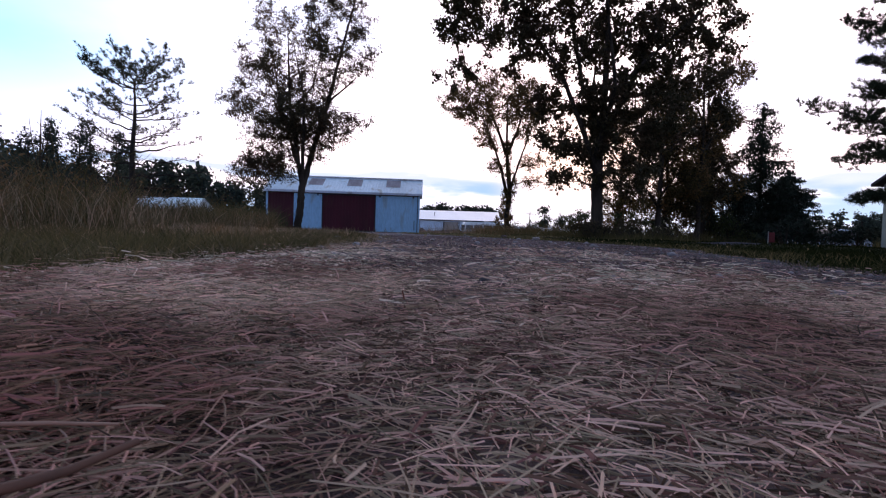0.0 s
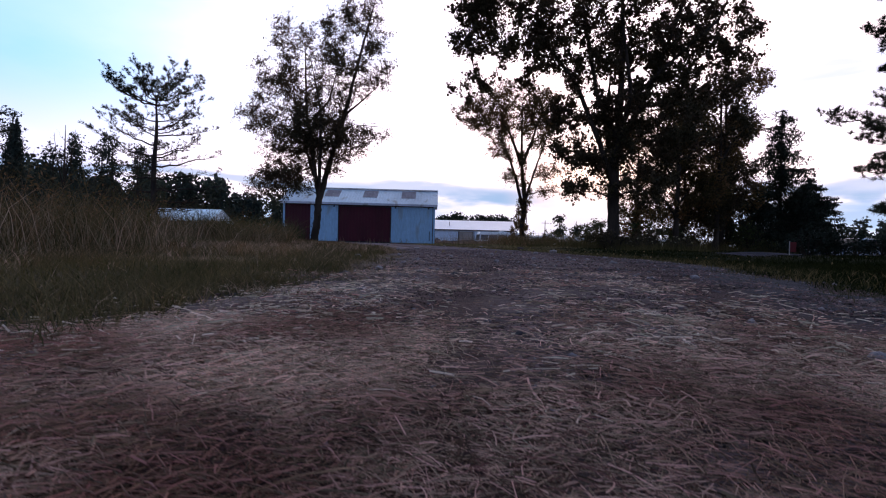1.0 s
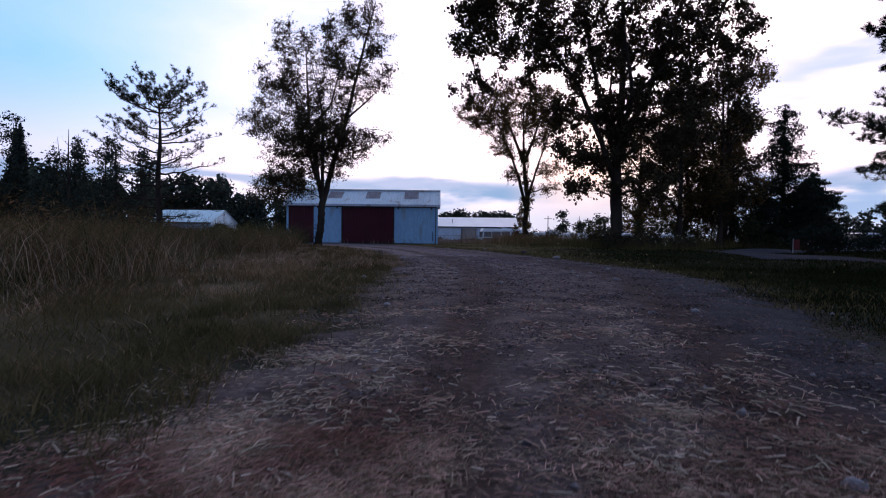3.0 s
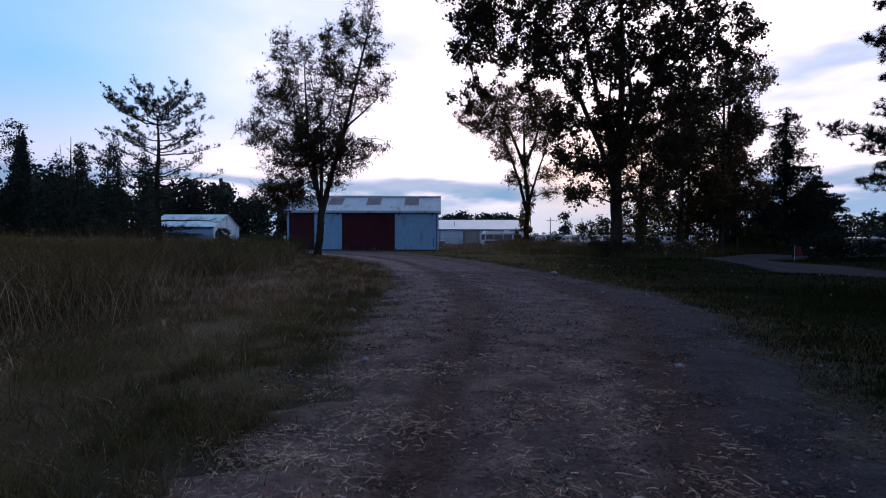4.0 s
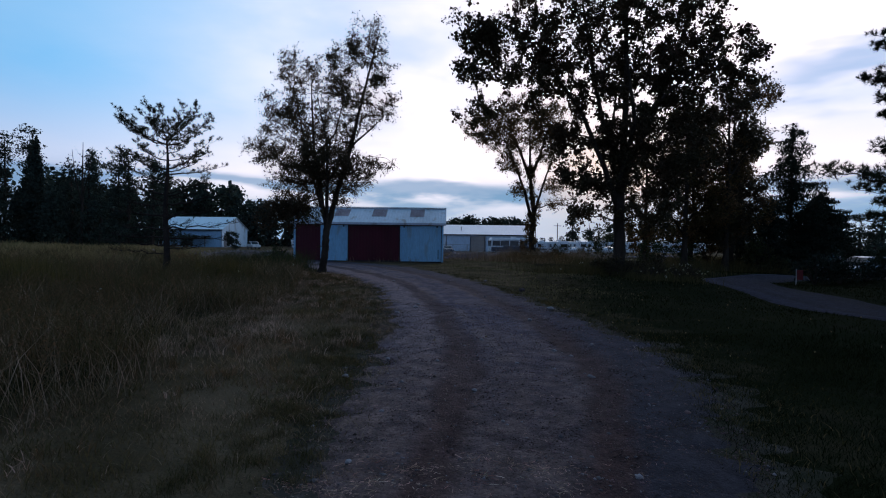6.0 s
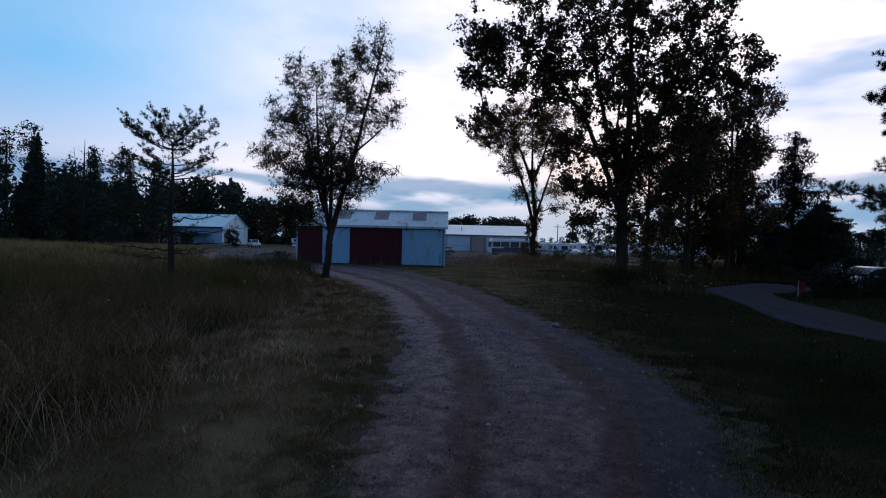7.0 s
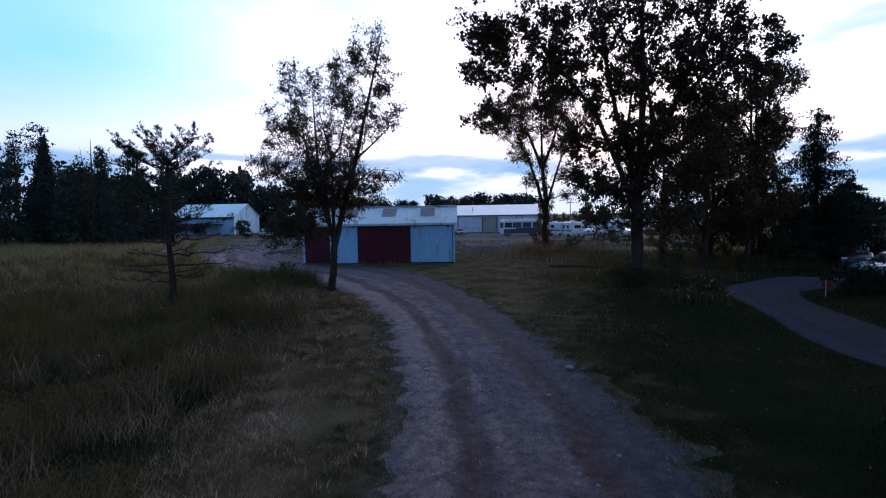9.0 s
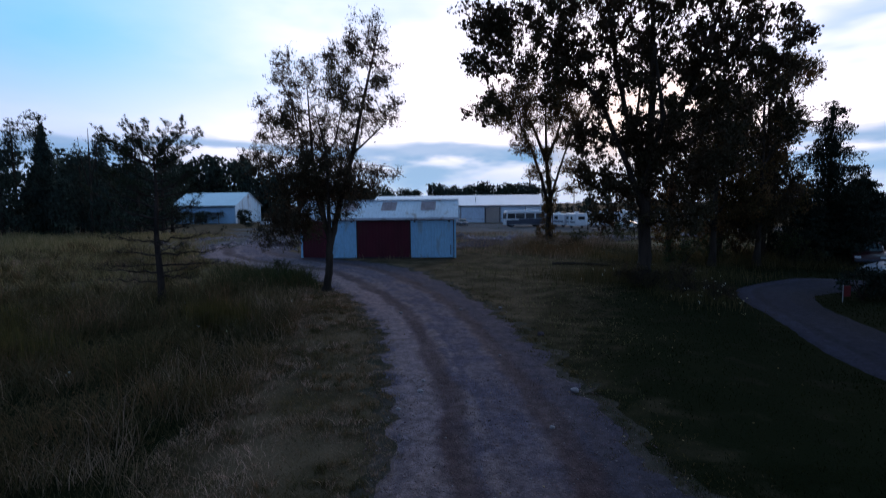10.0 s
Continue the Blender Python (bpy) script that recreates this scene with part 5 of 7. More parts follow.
for x, y, h, r, kind in WOODS:
    seed = int(abs(x) * 7 + y)
    if kind == "s":
        spruce("woodland_spruce", (x, y), h, r, seed, "dark spruce at the meadow's wooded edge", 1.0, "woodland edge", 0.4, 1.3, material=M_WOOD_HAZED, power=1.0, hang=0.3)
    else:
        rg = np.random.default_rng(seed)
        bl = [(rg.uniform(-0.8, 0.8) * r * (1.2 - f), h * f, r * rg.uniform(0.34, 0.7) * (1.25 - 0.75 * f), h * rg.uniform(0.06, 0.12)) for f in np.linspace(0.10, 0.93, 12)]
        broadleaf("woodland_tree", (x, y), [[(0, 0, 0, 0.25), (0.2, 0, h * 0.4, 0.2), (0, 0.1, h * 0.93, 0.04)]], bl, M_WOOD_HAZED, seed,
                  "dark leafy tree at the meadow's wooded edge", leaf=0.3, twigs=0.9, leaves=36, spread=0.7, width=0.6, group="woodland edge")
# bare dead tree standing among them
broadleaf("dead_tree", (-55.6, 67), [[(0, 0, 0, 0.2), (0.2, 0, 6, 0.16), (0.3, 0, 14.6, 0.03)], [(0.2, 0, 6, 0.1), (-0.9, 0, 10, 0.06), (-1.3, 0, 13.6, 0.02)], [(0.2, 0, 7, 0.1), (1.3, 0, 11, 0.05), (1.7, 0, 14, 0.02)]],
          [(0.0, 12.0, 1.4, 2.0), (0.9, 11.0, 1.0, 2.0)], M_LEAF_C, 61, "bare grey dead tree at the meadow's wooded edge", twigs=1.0, bare=1.0)
broadleaf("dead_tree", (-78, 160), [[(0, 0, 0, 0.2), (0.2, 0, 5, 0.16), (0.5, 0, 12.0, 0.03)], [(0.2, 0, 5, 0.1), (1.3, 0, 8, 0.06), (2.3, 0, 10.6, 0.02)]],
          [(0.6, 9.5, 1.8, 1.8), (1.9, 8.5, 1.2, 1.5)], M_LEAF_C, 62, "bare grey dead tree at the meadow's wooded edge", twigs=0.8, bare=1.0)


def far_wood(name, x0, x1, y, h0, h1, n, seed, gaps=0.0, label="distant dark line of leafy woods"):
    rng = np.random.default_rng(seed)
    wood, crown = Bag(), Bag()
    for i in range(n):
        x, d = x0 + (x1 - x0) * (i + rng.uniform(-0.4, 0.4)) / n, y + rng.uniform(-8, 8)
        if rng.random() < gaps:
            continue
        h = rng.uniform(h0, h1)
        z = float(land(x, d))
        r = h * rng.uniform(0.22, 0.36)
        wood.tube([(x, d, z - 0.3), (x + 0.2, d, z + h * 0.5), (x, d, z + h * 0.9)], [0.3, 0.22, 0.05], 5)
        for _ in range(14):
            f = rng.uniform(0.03, 0.92)
            c = np.array([x + rng.uniform(-1, 1) * r * (1.1 - f), d, z + h * f])
            k = 32
            q = rng.normal(size=(k, 3))
            q /= np.linalg.norm(q, axis=1)[:, None]
            at = c + q * rng.uniform(0.3, 1, (k, 1)) * (r * 0.7, r * 0.7, h * 0.13)
            crown.add(*leaf_quads(rng, at, h * 0.066, 0.75, 0.2))
    t = root(name, pose(0, 0, 0), label, "woods", kind="stuff")
    put("trunks", wood.mesh("trunks", M_BARK), t)
    put("foliage", crown.mesh("foliage", M_WOOD_HAZED), t)


far_wood("far_woods", -150, -84, 172, 17, 22.5, 40, 71)
far_wood("far_woods", -86, -64, 172, 13, 17, 14, 78)
far_wood("far_woods", -66, -44, 172, 10.5, 13.5, 16, 76)
far_wood("far_woods", -70, -42, 235, 10.5, 13.5, 20, 72, 0.05)
far_wood("far_woods", -40.5, -37, 232, 12.6, 13.4, 2, 79)
far_wood("far_woods", -32, 16, 235, 11.2, 14.2, 44, 70, 0.03)
far_wood("far_woods", 14, 40, 235, 3.5, 6, 16, 77)
far_wood("far_woods", 26, 190, 175, 7, 11, 70, 73)
far_wood("far_woods", -230, -85, 110, 14, 19, 46, 74)
far_wood("far_woods", 56, 170, 90, 4, 6.5, 40, 75)

# ---- buildings and vehicles on the lots ----
def long_store():
    """Long white storage building: walls, bay doors, pale roof."""
    z = -0.9
    b = root("storage_building", pose(-34, 134, z, 0, 0, 0.5), "long low white metal storage building with bay doors", "building")
    W, D, E, R = 43.0, 16.0, 4.35, 6.9
    part("wall", ribbed(0, W, 0, E, 0.6, 0.03, lambda u, v, h: (u, -h, v), 0.15), M_WHITE_WALL, b)
    part("wall", ribbed(0, W, 0, E, 0.6, 0.03, lambda u, v, h: (W - u, D + h, v), 0.15), M_WHITE_WALL, b)
    for x, o in ((0, 0.2), (W, -0.2)):
        part("gable_wall", prism([(0.16, 0), (D - 0.16, 0), (D - 0.16, E), (D / 2, R - 0.1), (0.16, E)], x, x + o), M_WHITE_WALL, b)
    s = math.atan2(R - E, D / 2)
    ln = math.hypot(D / 2, R - E) + 0.4
    for side in (1, -1):
        part("roof", ribbed(-0.4, W + 0.4, 0.02, ln, 0.6, 0.03, lambda u, v, h: (u, D / 2 - side * (math.cos(s) * v - math.sin(s) * h), R + 0.05 - math.sin(s) * v + math.cos(s) * h), 0.04), M_WHITE_ROOF, b)
    part("eave_trim", boxes(((-0.4, -0.50, E - 0.30), (W + 0.4, -0.42, E - 0.05))), M_DARKTRIM, b)
    for x0, x1, m, lab in ((18.2, 21.5, M_TAN, "tan bay door"), (23.0, 28.9, M_BAY, "pale grey-blue bay door"), (29.2, 32.6, M_TAN, "tan bay door"), (33.0, 39.0, M_BAY, "pale grey-blue bay door"), (11.0, 16.0, M_BAY, "pale grey-blue bay door")):
        d = part("bay_door", ribbed(x0, x1, 0.05, E - 0.55, 0.5, 0.02, lambda u, v, h: (u, -0.06 - h, v), 0.02), m, b, lab)
        for x in (x0 - 0.12, x1):
            part("door_jamb", boxes(((x, -0.12, 0), (x + 0.12, -0.05, E - 0.5))), M_DARKTRIM, d)
    bm = bmesh.new()
    cyl(bm, (26.5, 3.0, R - 2.0), (26.5, 3.0, R - 0.6), 0.09)
    part("vent_pipe", bm, M_STEEL, b)


long_store()


def white_shop():
    """White gabled workshop, its gable turned to the yard."""
    b = root("workshop_building", pose(-92, 139, -0.9, 0, 0, 1), "white gabled metal workshop beside the gravel yard", "building")
    W, D, E, R = 18.2, 16.0, 5.0, 8.6
    prof = [(0, 0), (D, 0), (D, E), (D / 2, R), (0, E)]
    part("front_wall", ribbed(0, W, 0, E, 0.6, 0.03, lambda u, v, h: (u, -h, v), 0.2), M_BLUE_WALL, b, "pale blue ribbed wall")
    part("gable_wall", prism(prof, W, W - 0.2), M_WHITE_WALL, b)
    part("gable_wall", prism(prof, 0, 0.2), M_WHITE_WALL, b)
    part("back_wall", boxes(((0.2, D - 0.2, 0), (W - 0.2, D - 0.005, E))), M_WHITE_WALL, b)
    s = math.atan2(R - E, D / 2)
    ln = math.hypot(D / 2, R - E) + 0.5
    for side in (1, -1):
        part("roof", ribbed(-0.4, W + 0.4, 0.02, ln, 0.6, 0.03, lambda u, v, h: (u, D / 2 - side * (math.cos(s) * v - math.sin(s) * h), R + 0.06 - math.sin(s) * v + math.cos(s) * h), 0.04), M_WHITE_ROOF, b)
    part("eave_trim", boxes(((-0.4, -0.62, E - 0.45), (W + 0.4, -0.5, E - 0.1))), M_DARKTRIM, b, "dark eave trim")
    part("porch_roof", boxes(((0.5, -3.0, 2.9), (W - 3.0, -0.05, 3.05)), bevel=0.02), M_DARKTRIM, b, "dark lean-to roof along the wall")
    for x in (0.8, 4.5, 8.2, W - 3.3):
        part("porch_post", boxes(((x - 0.07, -2.9, 0), (x + 0.07, -2.76, 2.9))), M_POLE, b)
    part("shop_door", boxes(((W + 0.003, 1.2, 0.05), (W + 0.05, 4.2, 3.2)), bevel=0.01), M_STEEL, b, "grey overhead door")
    part("gable_vent", boxes(((W + 0.003, D / 2 - 0.4, R - 1.6), (W + 0.05, D / 2 + 0.4, R - 1.0)), bevel=0.01), M_STEEL, b)


white_shop()


def wheel(parent, x, y, r, w):
    bm = bmesh.new()
    cyl(bm, (x - w / 2, y, r), (x + w / 2, y, r), r, n=20)
    bmesh.ops.bevel(bm, geom=[e for e in bm.edges if abs(e.verts[0].co.x - e.verts[1].co.x) < 1e-5], offset=r * 0.1, segments=2, affect="EDGES")
    t = part("wheel", bm, M_TYRE, parent, "black tyre", True)
    s = 1 if x > 0 else -1
    bm = bmesh.new()
    cyl(bm, (x + s * (w / 2 - 0.02), y, r), (x + s * (w / 2 + 0.012), y, r), r * 0.62, r * 0.56, 16)
    part("rim", bm, M_STEEL, t, "grey metal rim")


def sedan(m, paint, label):
    """A saloon car, nose along -y."""
    c = root("car", m, label, "car", "parked cars")
    low = [(-2.25, 0.32), (-2.3, 0.55), (-2.15, 0.72), (-1.0, 0.90), (-0.2, 0.93), (1.5, 0.95), (2.15, 0.92), (2.28, 0.72), (2.25, 0.34), (1.75, 0.25), (-1.85, 0.25)]
    part("body", prism(low, -0.88, 0.88, 0.09), paint, c, "", True)
    top = [(-1.0, 0.90), (-0.25, 1.36), (0.1, 1.43), (0.75, 1.42), (1.55, 0.96), (0.5, 0.92)]
    cab = prism(top, -0.72, 0.72, 0.07)
    part("cabin", cab, paint, c, "", True)
    for s in (-1, 1):
        part("side_window", prism([(-0.68, 0.97), (-0.22, 1.27), (0.05, 1.33), (0.25, 1.33), (0.25, 0.97)], s * 0.715, s * 0.735), M_GLASS, c)
        part("side_window", prism([(0.32, 0.97), (0.32, 1.33), (0.72, 1.31), (1.15, 1.02), (1.1, 0.97)], s * 0.715, s * 0.735), M_GLASS, c)
        part("headlight", boxes(((s * 0.62 - 0.16, -2.30, 0.56), (s * 0.62 + 0.16, -2.20, 0.69)), bevel=0.03), M_CARWHITE, c, "clear headlight")
        part("tail_light", boxes(((s * 0.66 - 0.15, 2.2, 0.66), (s * 0.66 + 0.15, 2.29, 0.84)), bevel=0.03), M_LAMPRED, c, "red tail light")
        for y in (-1.4, 1.35):
            wheel(c, s * 0.80, y, 0.32, 0.2)
    part("windscreen", prism([(-0.97, 0.95), (-0.30, 1.355), (-0.26, 1.375), (-0.98, 0.93)], -0.62, 0.62), M_GLASS, c)
    part("rear_window", prism([(0.85, 1.40), (1.45, 1.03), (1.48, 1.05), (0.88, 1.42)], -0.6, 0.6), M_GLASS, c)
    part("bumper", boxes(((-0.8, -2.34, 0.33), (0.8, -2.22, 0.5)), bevel=0.04), M_CARGREY, c)
    return c


sedan(pose(21.7, 32.2, float(land(21.7, 32.2)) + 0.02, 0, 0, -74), M_CARSILVER, "silver saloon car parked on the side drive")
sedan(pose(23.4, 38.4, float(land(23.4, 38.4)) + 0.02, 0, 0, -28), M_CARRED, "dark red car parked behind the silver one")


def motorhome(m):
    """A coach-built motorhome, length along x, nose at -x."""
    c = root("motorhome", m, "large white and grey motorhome parked on the lot", "motorhome")
    bm = prism([(-1.2, 0.45), (1.2, 0.45), (1.2, 3.15), (1.05, 3.28), (-1.05, 3.28), (-1.2, 3.15)], -4.2, 4.4, 0.12)
    for v in bm.verts:
        if v.co.x < -3.9 and v.co.z > 1.2:
            v.co.x += 0.3 * (v.co.z - 1.2) / 2
    part("body", bm, M_CARWHITE, c, "", False)
    part("lower_stripe", boxes(((-4.0, -1.225, 0.5), (4.3, -1.203, 1.4))), M_CARGREY, c, "dark grey painted lower stripe")
    bm = prism([(-1.222, 1.40), (-1.203, 1.40), (-1.203, 1.62), (-1.222, 1.62)], -1.5, 4.3)
    part("swoosh_stripe", bm, M_CARGREY, c)
    part("windscreen", boxes(((-4.17, -1.05, 1.6), (-3.9, 1.05, 2.75)), bevel=0.05), M_GLASS, c)
    for x0, x1 in ((-3.75, -2.2), (-2.1, -0.3), (-0.1, 1.7), (2.0, 3.6)):
        w = part("window", boxes(((x0, -1.235, 1.70), (x1, -1.205, 2.70)), bevel=0.01), M_GLASS, c)
        part("window_sill", boxes(((x0 - 0.05, -1.228, 1.64), (x1 + 0.05, -1.206, 1.69))), M_STEEL, w)
    part("awning", boxes(((-1.6, -1.38, 2.85), (3.2, -1.21, 3.0)), bevel=0.05), M_CARWHITE, c)
    part("roof_unit", boxes(((0.4, -0.4, 3.28), (1.4, 0.4, 3.55)), bevel=0.08), M_CARWHITE, c, "white roof air unit")
    part("mirror", boxes(((-4.3, -1.55, 1.7), (-4.15, -1.25, 2.25)), bevel=0.03), M_CARGREY, c)
    for y in (-1.05, 1.05):
        for x in (-2.9, 2.3):
            bm = bmesh.new()
            cyl(bm, (x, y - 0.14, 0.48), (x, y + 0.14, 0.48), 0.48, n=20)
            w = part("wheel", bm, M_TYRE, c, "black tyre")
            bm = bmesh.new()
            s = -1 if y < 0 else 1
            cyl(bm, (x, y + s * 0.12, 0.48), (x, y + s * 0.16, 0.48), 0.27, n=16)
            part("rim", bm, M_STEEL, w)
    return c


motorhome(pose(3.9, 109, -0.85, 0, 0, 14))


def trailer(m, label, length=5.5, high=2.75, paint=None):
    """A travel trailer, length along x."""
    c = root("travel_trailer", m, label, "trailer", "stored trailers")
    h = length / 2
    bm = prism([(-1.15, 0.5), (1.15, 0.5), (1.15, high - 0.12), (1.0, high), (-1.0, high), (-1.15, high - 0.12)], -h, h, 0.15)
    for v in bm.verts:
        if v.co.x < -h + 0.4 and v.co.z < 1.2:
            v.co.x += 0.5 * (1.2 - v.co.z)
    part("body", bm, paint or M_CARWHITE, c)
    part("stripe", boxes(((-h + 0.3, -1.175, 1.0), (h - 0.2, -1.155, 1.25))), M_CARGREY, c)
    for x0, x1 in ((-h + 0.6, -h + 1.7), (0.2, 1.2)):
        part("window", boxes(((x0, -1.18, 1.55), (x1, -1.156, 2.15)), bevel=0.008), M_GLASS, c)
    part("end_window", boxes(((h - 0.005, -0.6, 1.6), (h + 0.02, 0.6, 2.2))), M_GLASS, c)
    part("door", boxes(((-0.75, -1.18, 0.65), (-0.1, -1.156, 2.35)), bevel=0.008), M_CARWHITE, c)
    part("roof_unit", boxes(((-0.4, -0.35, high), (0.4, 0.35, high + 0.25)), bevel=0.06), M_CARWHITE, c)
    part("drawbar", boxes(((-h - 1.1, -0.06, 0.42), (-h + 0.6, 0.06, 0.52))), M_DARKTRIM, c)
    for y in (-1.02, 1.02):
        bm = bmesh.new()
        cyl(bm, (0.3, y - 0.1, 0.35), (0.3, y + 0.1, 0.35), 0.35, n=16)
        part("wheel", bm, M_TYRE, c, "black tyre")
    return c


t0 = trailer(pose(13.2, 102, -0.85, 0, 0, -78), "white travel trailer with a dark stripe on the lot")
trailer(pose(10.4, 107, -0.85, 0, 0, -55), "cream travel trailer stored on the lot", 6.0, 2.6)
for i in range(9):
    copy_thing(t0, pose(20.0 + i * 3.3, 122 + (i % 3) * 2.0, -0.85, 0, 0, -75 + (i * 37) % 20))


def covered_boat(m):
    c = root("covered_boat", m, "white covered boat on a low trailer", "boat", "stored boats")
    bm = bmesh.new()
    rows = []
    for x, w, zk, zt in ((-2.8, 0.95, 0.7, 1.35), (-1.2, 1.05, 0.62, 1.75), (0.6, 1.0, 0.65, 1.6), (2.0, 0.65, 0.8, 1.35), (2.9, 0.06, 1.15, 1.25)):
        rows.append([bm.verts.new((x, y, z)) for y, z in ((0, zk), (-w * 0.8, zk + 0.2), (-w, 1.15), (-w * 0.45, (1.15 + zt) / 2 + 0.1), (0, zt), (w * 0.45, (1.15 + zt) / 2 + 0.1), (w, 1.15), (w * 0.8, zk + 0.2))])
    for a, b in zip(rows, rows[1:]):
        for i in range(8):
            bm.faces.new((a[i], a[(i + 1) % 8], b[(i + 1) % 8], b[i]))
    bm.faces.new(rows[0]), bm.faces.new(rows[-1][::-1])
    part("hull", bm, M_CARWHITE, c, "", True)
    part("trailer_frame", boxes(((-2.6, -0.7, 0.45), (2.2, -0.6, 0.55)), ((-2.6, 0.6, 0.45), (2.2, 0.7, 0.55)), ((-2.5, -0.6, 0.45), (-2.4, 0.6, 0.55)), ((2.2, -0.05, 0.45), (3.6, 0.05, 0.55)), ((2.1, -0.7, 0.45), (2.2, 0.7, 0.55)), ((-0.2, -0.1, 0.5), (0.2, 0.1, 0.75))), M_DARKTRIM, c)
    for y in (-0.85, 0.85):
        bm = bmesh.new()
        cyl(bm, (-0.9, y - 0.09, 0.3), (-0.9, y + 0.09, 0.3), 0.3, n=14)
        part("wheel", bm, M_TYRE, c, "black tyre")
    return c


b0 = covered_boat(pose(18.4, 82, float(land(18.4, 82)) + 0.02, 0, 0, 60))
for i in range(4):
    copy_thing(b0, pose(15.2 + i * 2.6, 95 + (i % 2) * 1.5, -0.80, 0, 0, 76 + (i * 29) % 14))


def pickup(m):
    c = root("pickup_truck", m, "white pickup truck parked beside the workshop", "truck")
    part("body", prism([(-2.6, 0.5), (-2.6, 0.95), (-1.3, 1.1), (2.6, 1.1), (2.6, 0.5)], -0.95, 0.95, 0.08), M_CARWHITE, c)
    part("cab", prism([(-1.3, 1.1), (-0.7, 1.75), (0.6, 1.78), (0.75, 1.1)], -0.85, 0.85, 0.07), M_CARWHITE, c)
    for s in (-1, 1):
        part("side_window", prism([(-1.0, 1.15), (-0.62, 1.65), (0.5, 1.66), (0.55, 1.15)], s * 0.845, s * 0.865), M_GLASS, c)
        for y in (-1.65, 1.6):
            wheel(c, s * 0.85, y, 0.38, 0.24)
    part("windscreen", prism([(-1.27, 1.16), (-0.74, 1.72), (-0.71, 1.74), (-1.28, 1.13)], -0.72, 0.72), M_GLASS, c)
    return c


pickup(pose(-54.8, 118, -0.85, 0, 0, 40))
trailer(pose(-43, 118, -0.85, 0, 0, 10), "white utility trailer parked beyond the barn", 5.0, 2.3)
sedan(pose(-9.2, 116, -0.85, 0, 0, 15), M_CARGREY, "small dark vehicle beside the storage building")


def chain_fence():
    f = root("chain_link_fence", pose(0, 0, 0), "chain-link fence on steel posts along the lot", "fence")
    xs = np.arange(-16, 4.1, 2.9)
    for x in xs:
        bm = bmesh.new()
        z = float(land(x, 104))
        cyl(bm, (x, 104, z - 0.1), (x, 104, z + 1.9), 0.035, n=8)
        part("post", bm, M_STEEL, f)
    bm = bmesh.new()
    z = float(land(0, 104))
    cyl(bm, (xs[0], 104, z + 1.86), (xs[-1], 104, z + 1.86), 0.025, n=8)
    part("top_rail", bm, M_STEEL, f)
    wires = Bag()
    for i in range(150):
        x = xs[0] + i * 0.3
        for s in (1, -1):
            p, q = (x, 104.0, z + 0.05), (x + s * 1.8, 104.0, z + 1.85)
            if xs[0] <= q[0] <= xs[-1] and xs[0] <= p[0] <= xs[-1]:
                wires.tube([p, q], [0.006, 0.006], 3)
    put("wire_mesh", wires.mesh("wire_mesh", M_STEEL), f)


chain_fence()


def utility_pole(m):
    p = root("utility_pole", m, "tall wooden utility pole beyond the lot", "utility pole")
    bm = bmesh.new()
    cyl(bm, (0, 0, -0.3), (0, 0, 8.5), 0.17, 0.11, 10)
    part("pole", bm, M_POLE, p)
    part("crossarm", boxes(((-1.2, -0.06, 7.6), (1.2, 0.06, 7.75))), M_POLE, p)


utility_pole(pose(20.6, 165, -0.9))


def marker_sign():
    s = root("marker_sign", pose(13.4, 23.4, float(land(13.4, 23.4)), 0, 0, 12), "small red sign on a white post at the drive's fork", "sign")
    part("post", boxes(((-0.262, -0.015, -0.2), (-0.235, 0.015, 0.70)), bevel=0.006), M_POSTWHITE, s, "white wooden post")
    part("panel", boxes(((-0.225, -0.02, 0.24), (0.06, 0.0, 0.66)), bevel=0.006), M_SIGNRED, s, "red sign panel")


marker_sign()


def siding_shed():
    h = root("siding_house", pose(18.4, 19.0, 0, 0, 0, 0), "beige house with horizontal lap siding and a dark roof", "house")
    H = 2.9
    part("wall", boxes(((0.05, 0.05, -0.1), (6.0, 5.0, H - 0.1))), M_SIDING, h)
    for i in range(24):
        z = i * 0.12
        part("siding_board", prism([(0.02, z), (0.048, z + 0.118), (0.055, z + 0.118), (0.055, z)], 0.0, 6.0), M_SIDING, h)
    part("corner_board", boxes(((-0.02, 0.0, -0.1), (0.045, 0.12, H)), bevel=0.006), M_POSTWHITE, h)
    for i in range(24):
        z = i * 0.12
        bm = bmesh.new()
        vs = [bm.verts.new(p) for p in ((0.02, 0.1, z), (0.02, 5.0, z), (0.048, 5.0, z + 0.118), (0.048, 0.1, z + 0.118), (0.06, 0.1, z), (0.06, 5.0, z))]
        for q in ((0, 1, 2, 3), (0, 4, 5, 1), (0, 3, 4), (1, 5, 2)):
            bm.faces.new([vs[j] for j in q])
        part("siding_board", bm, M_SIDING, h)
    part("roof", prism([(-0.4, H - 0.1), (2.5, H + 1.2), (5.4, H - 0.1), (5.4, H + 0.02), (2.5, H + 1.34), (-0.4, H + 0.02)], -0.25, 6.4), M_DARKTRIM, h, "dark shingle roof")


siding_shed()

# ---- grass, weeds, straw, stones ----
def scatter(rng, n, x0, x1, y0, y1, keep):
    x, y = rng.uniform(x0, x1, n), rng.uniform(y0, y1, n)
    k = keep(x, y)
    return x[k], y[k]


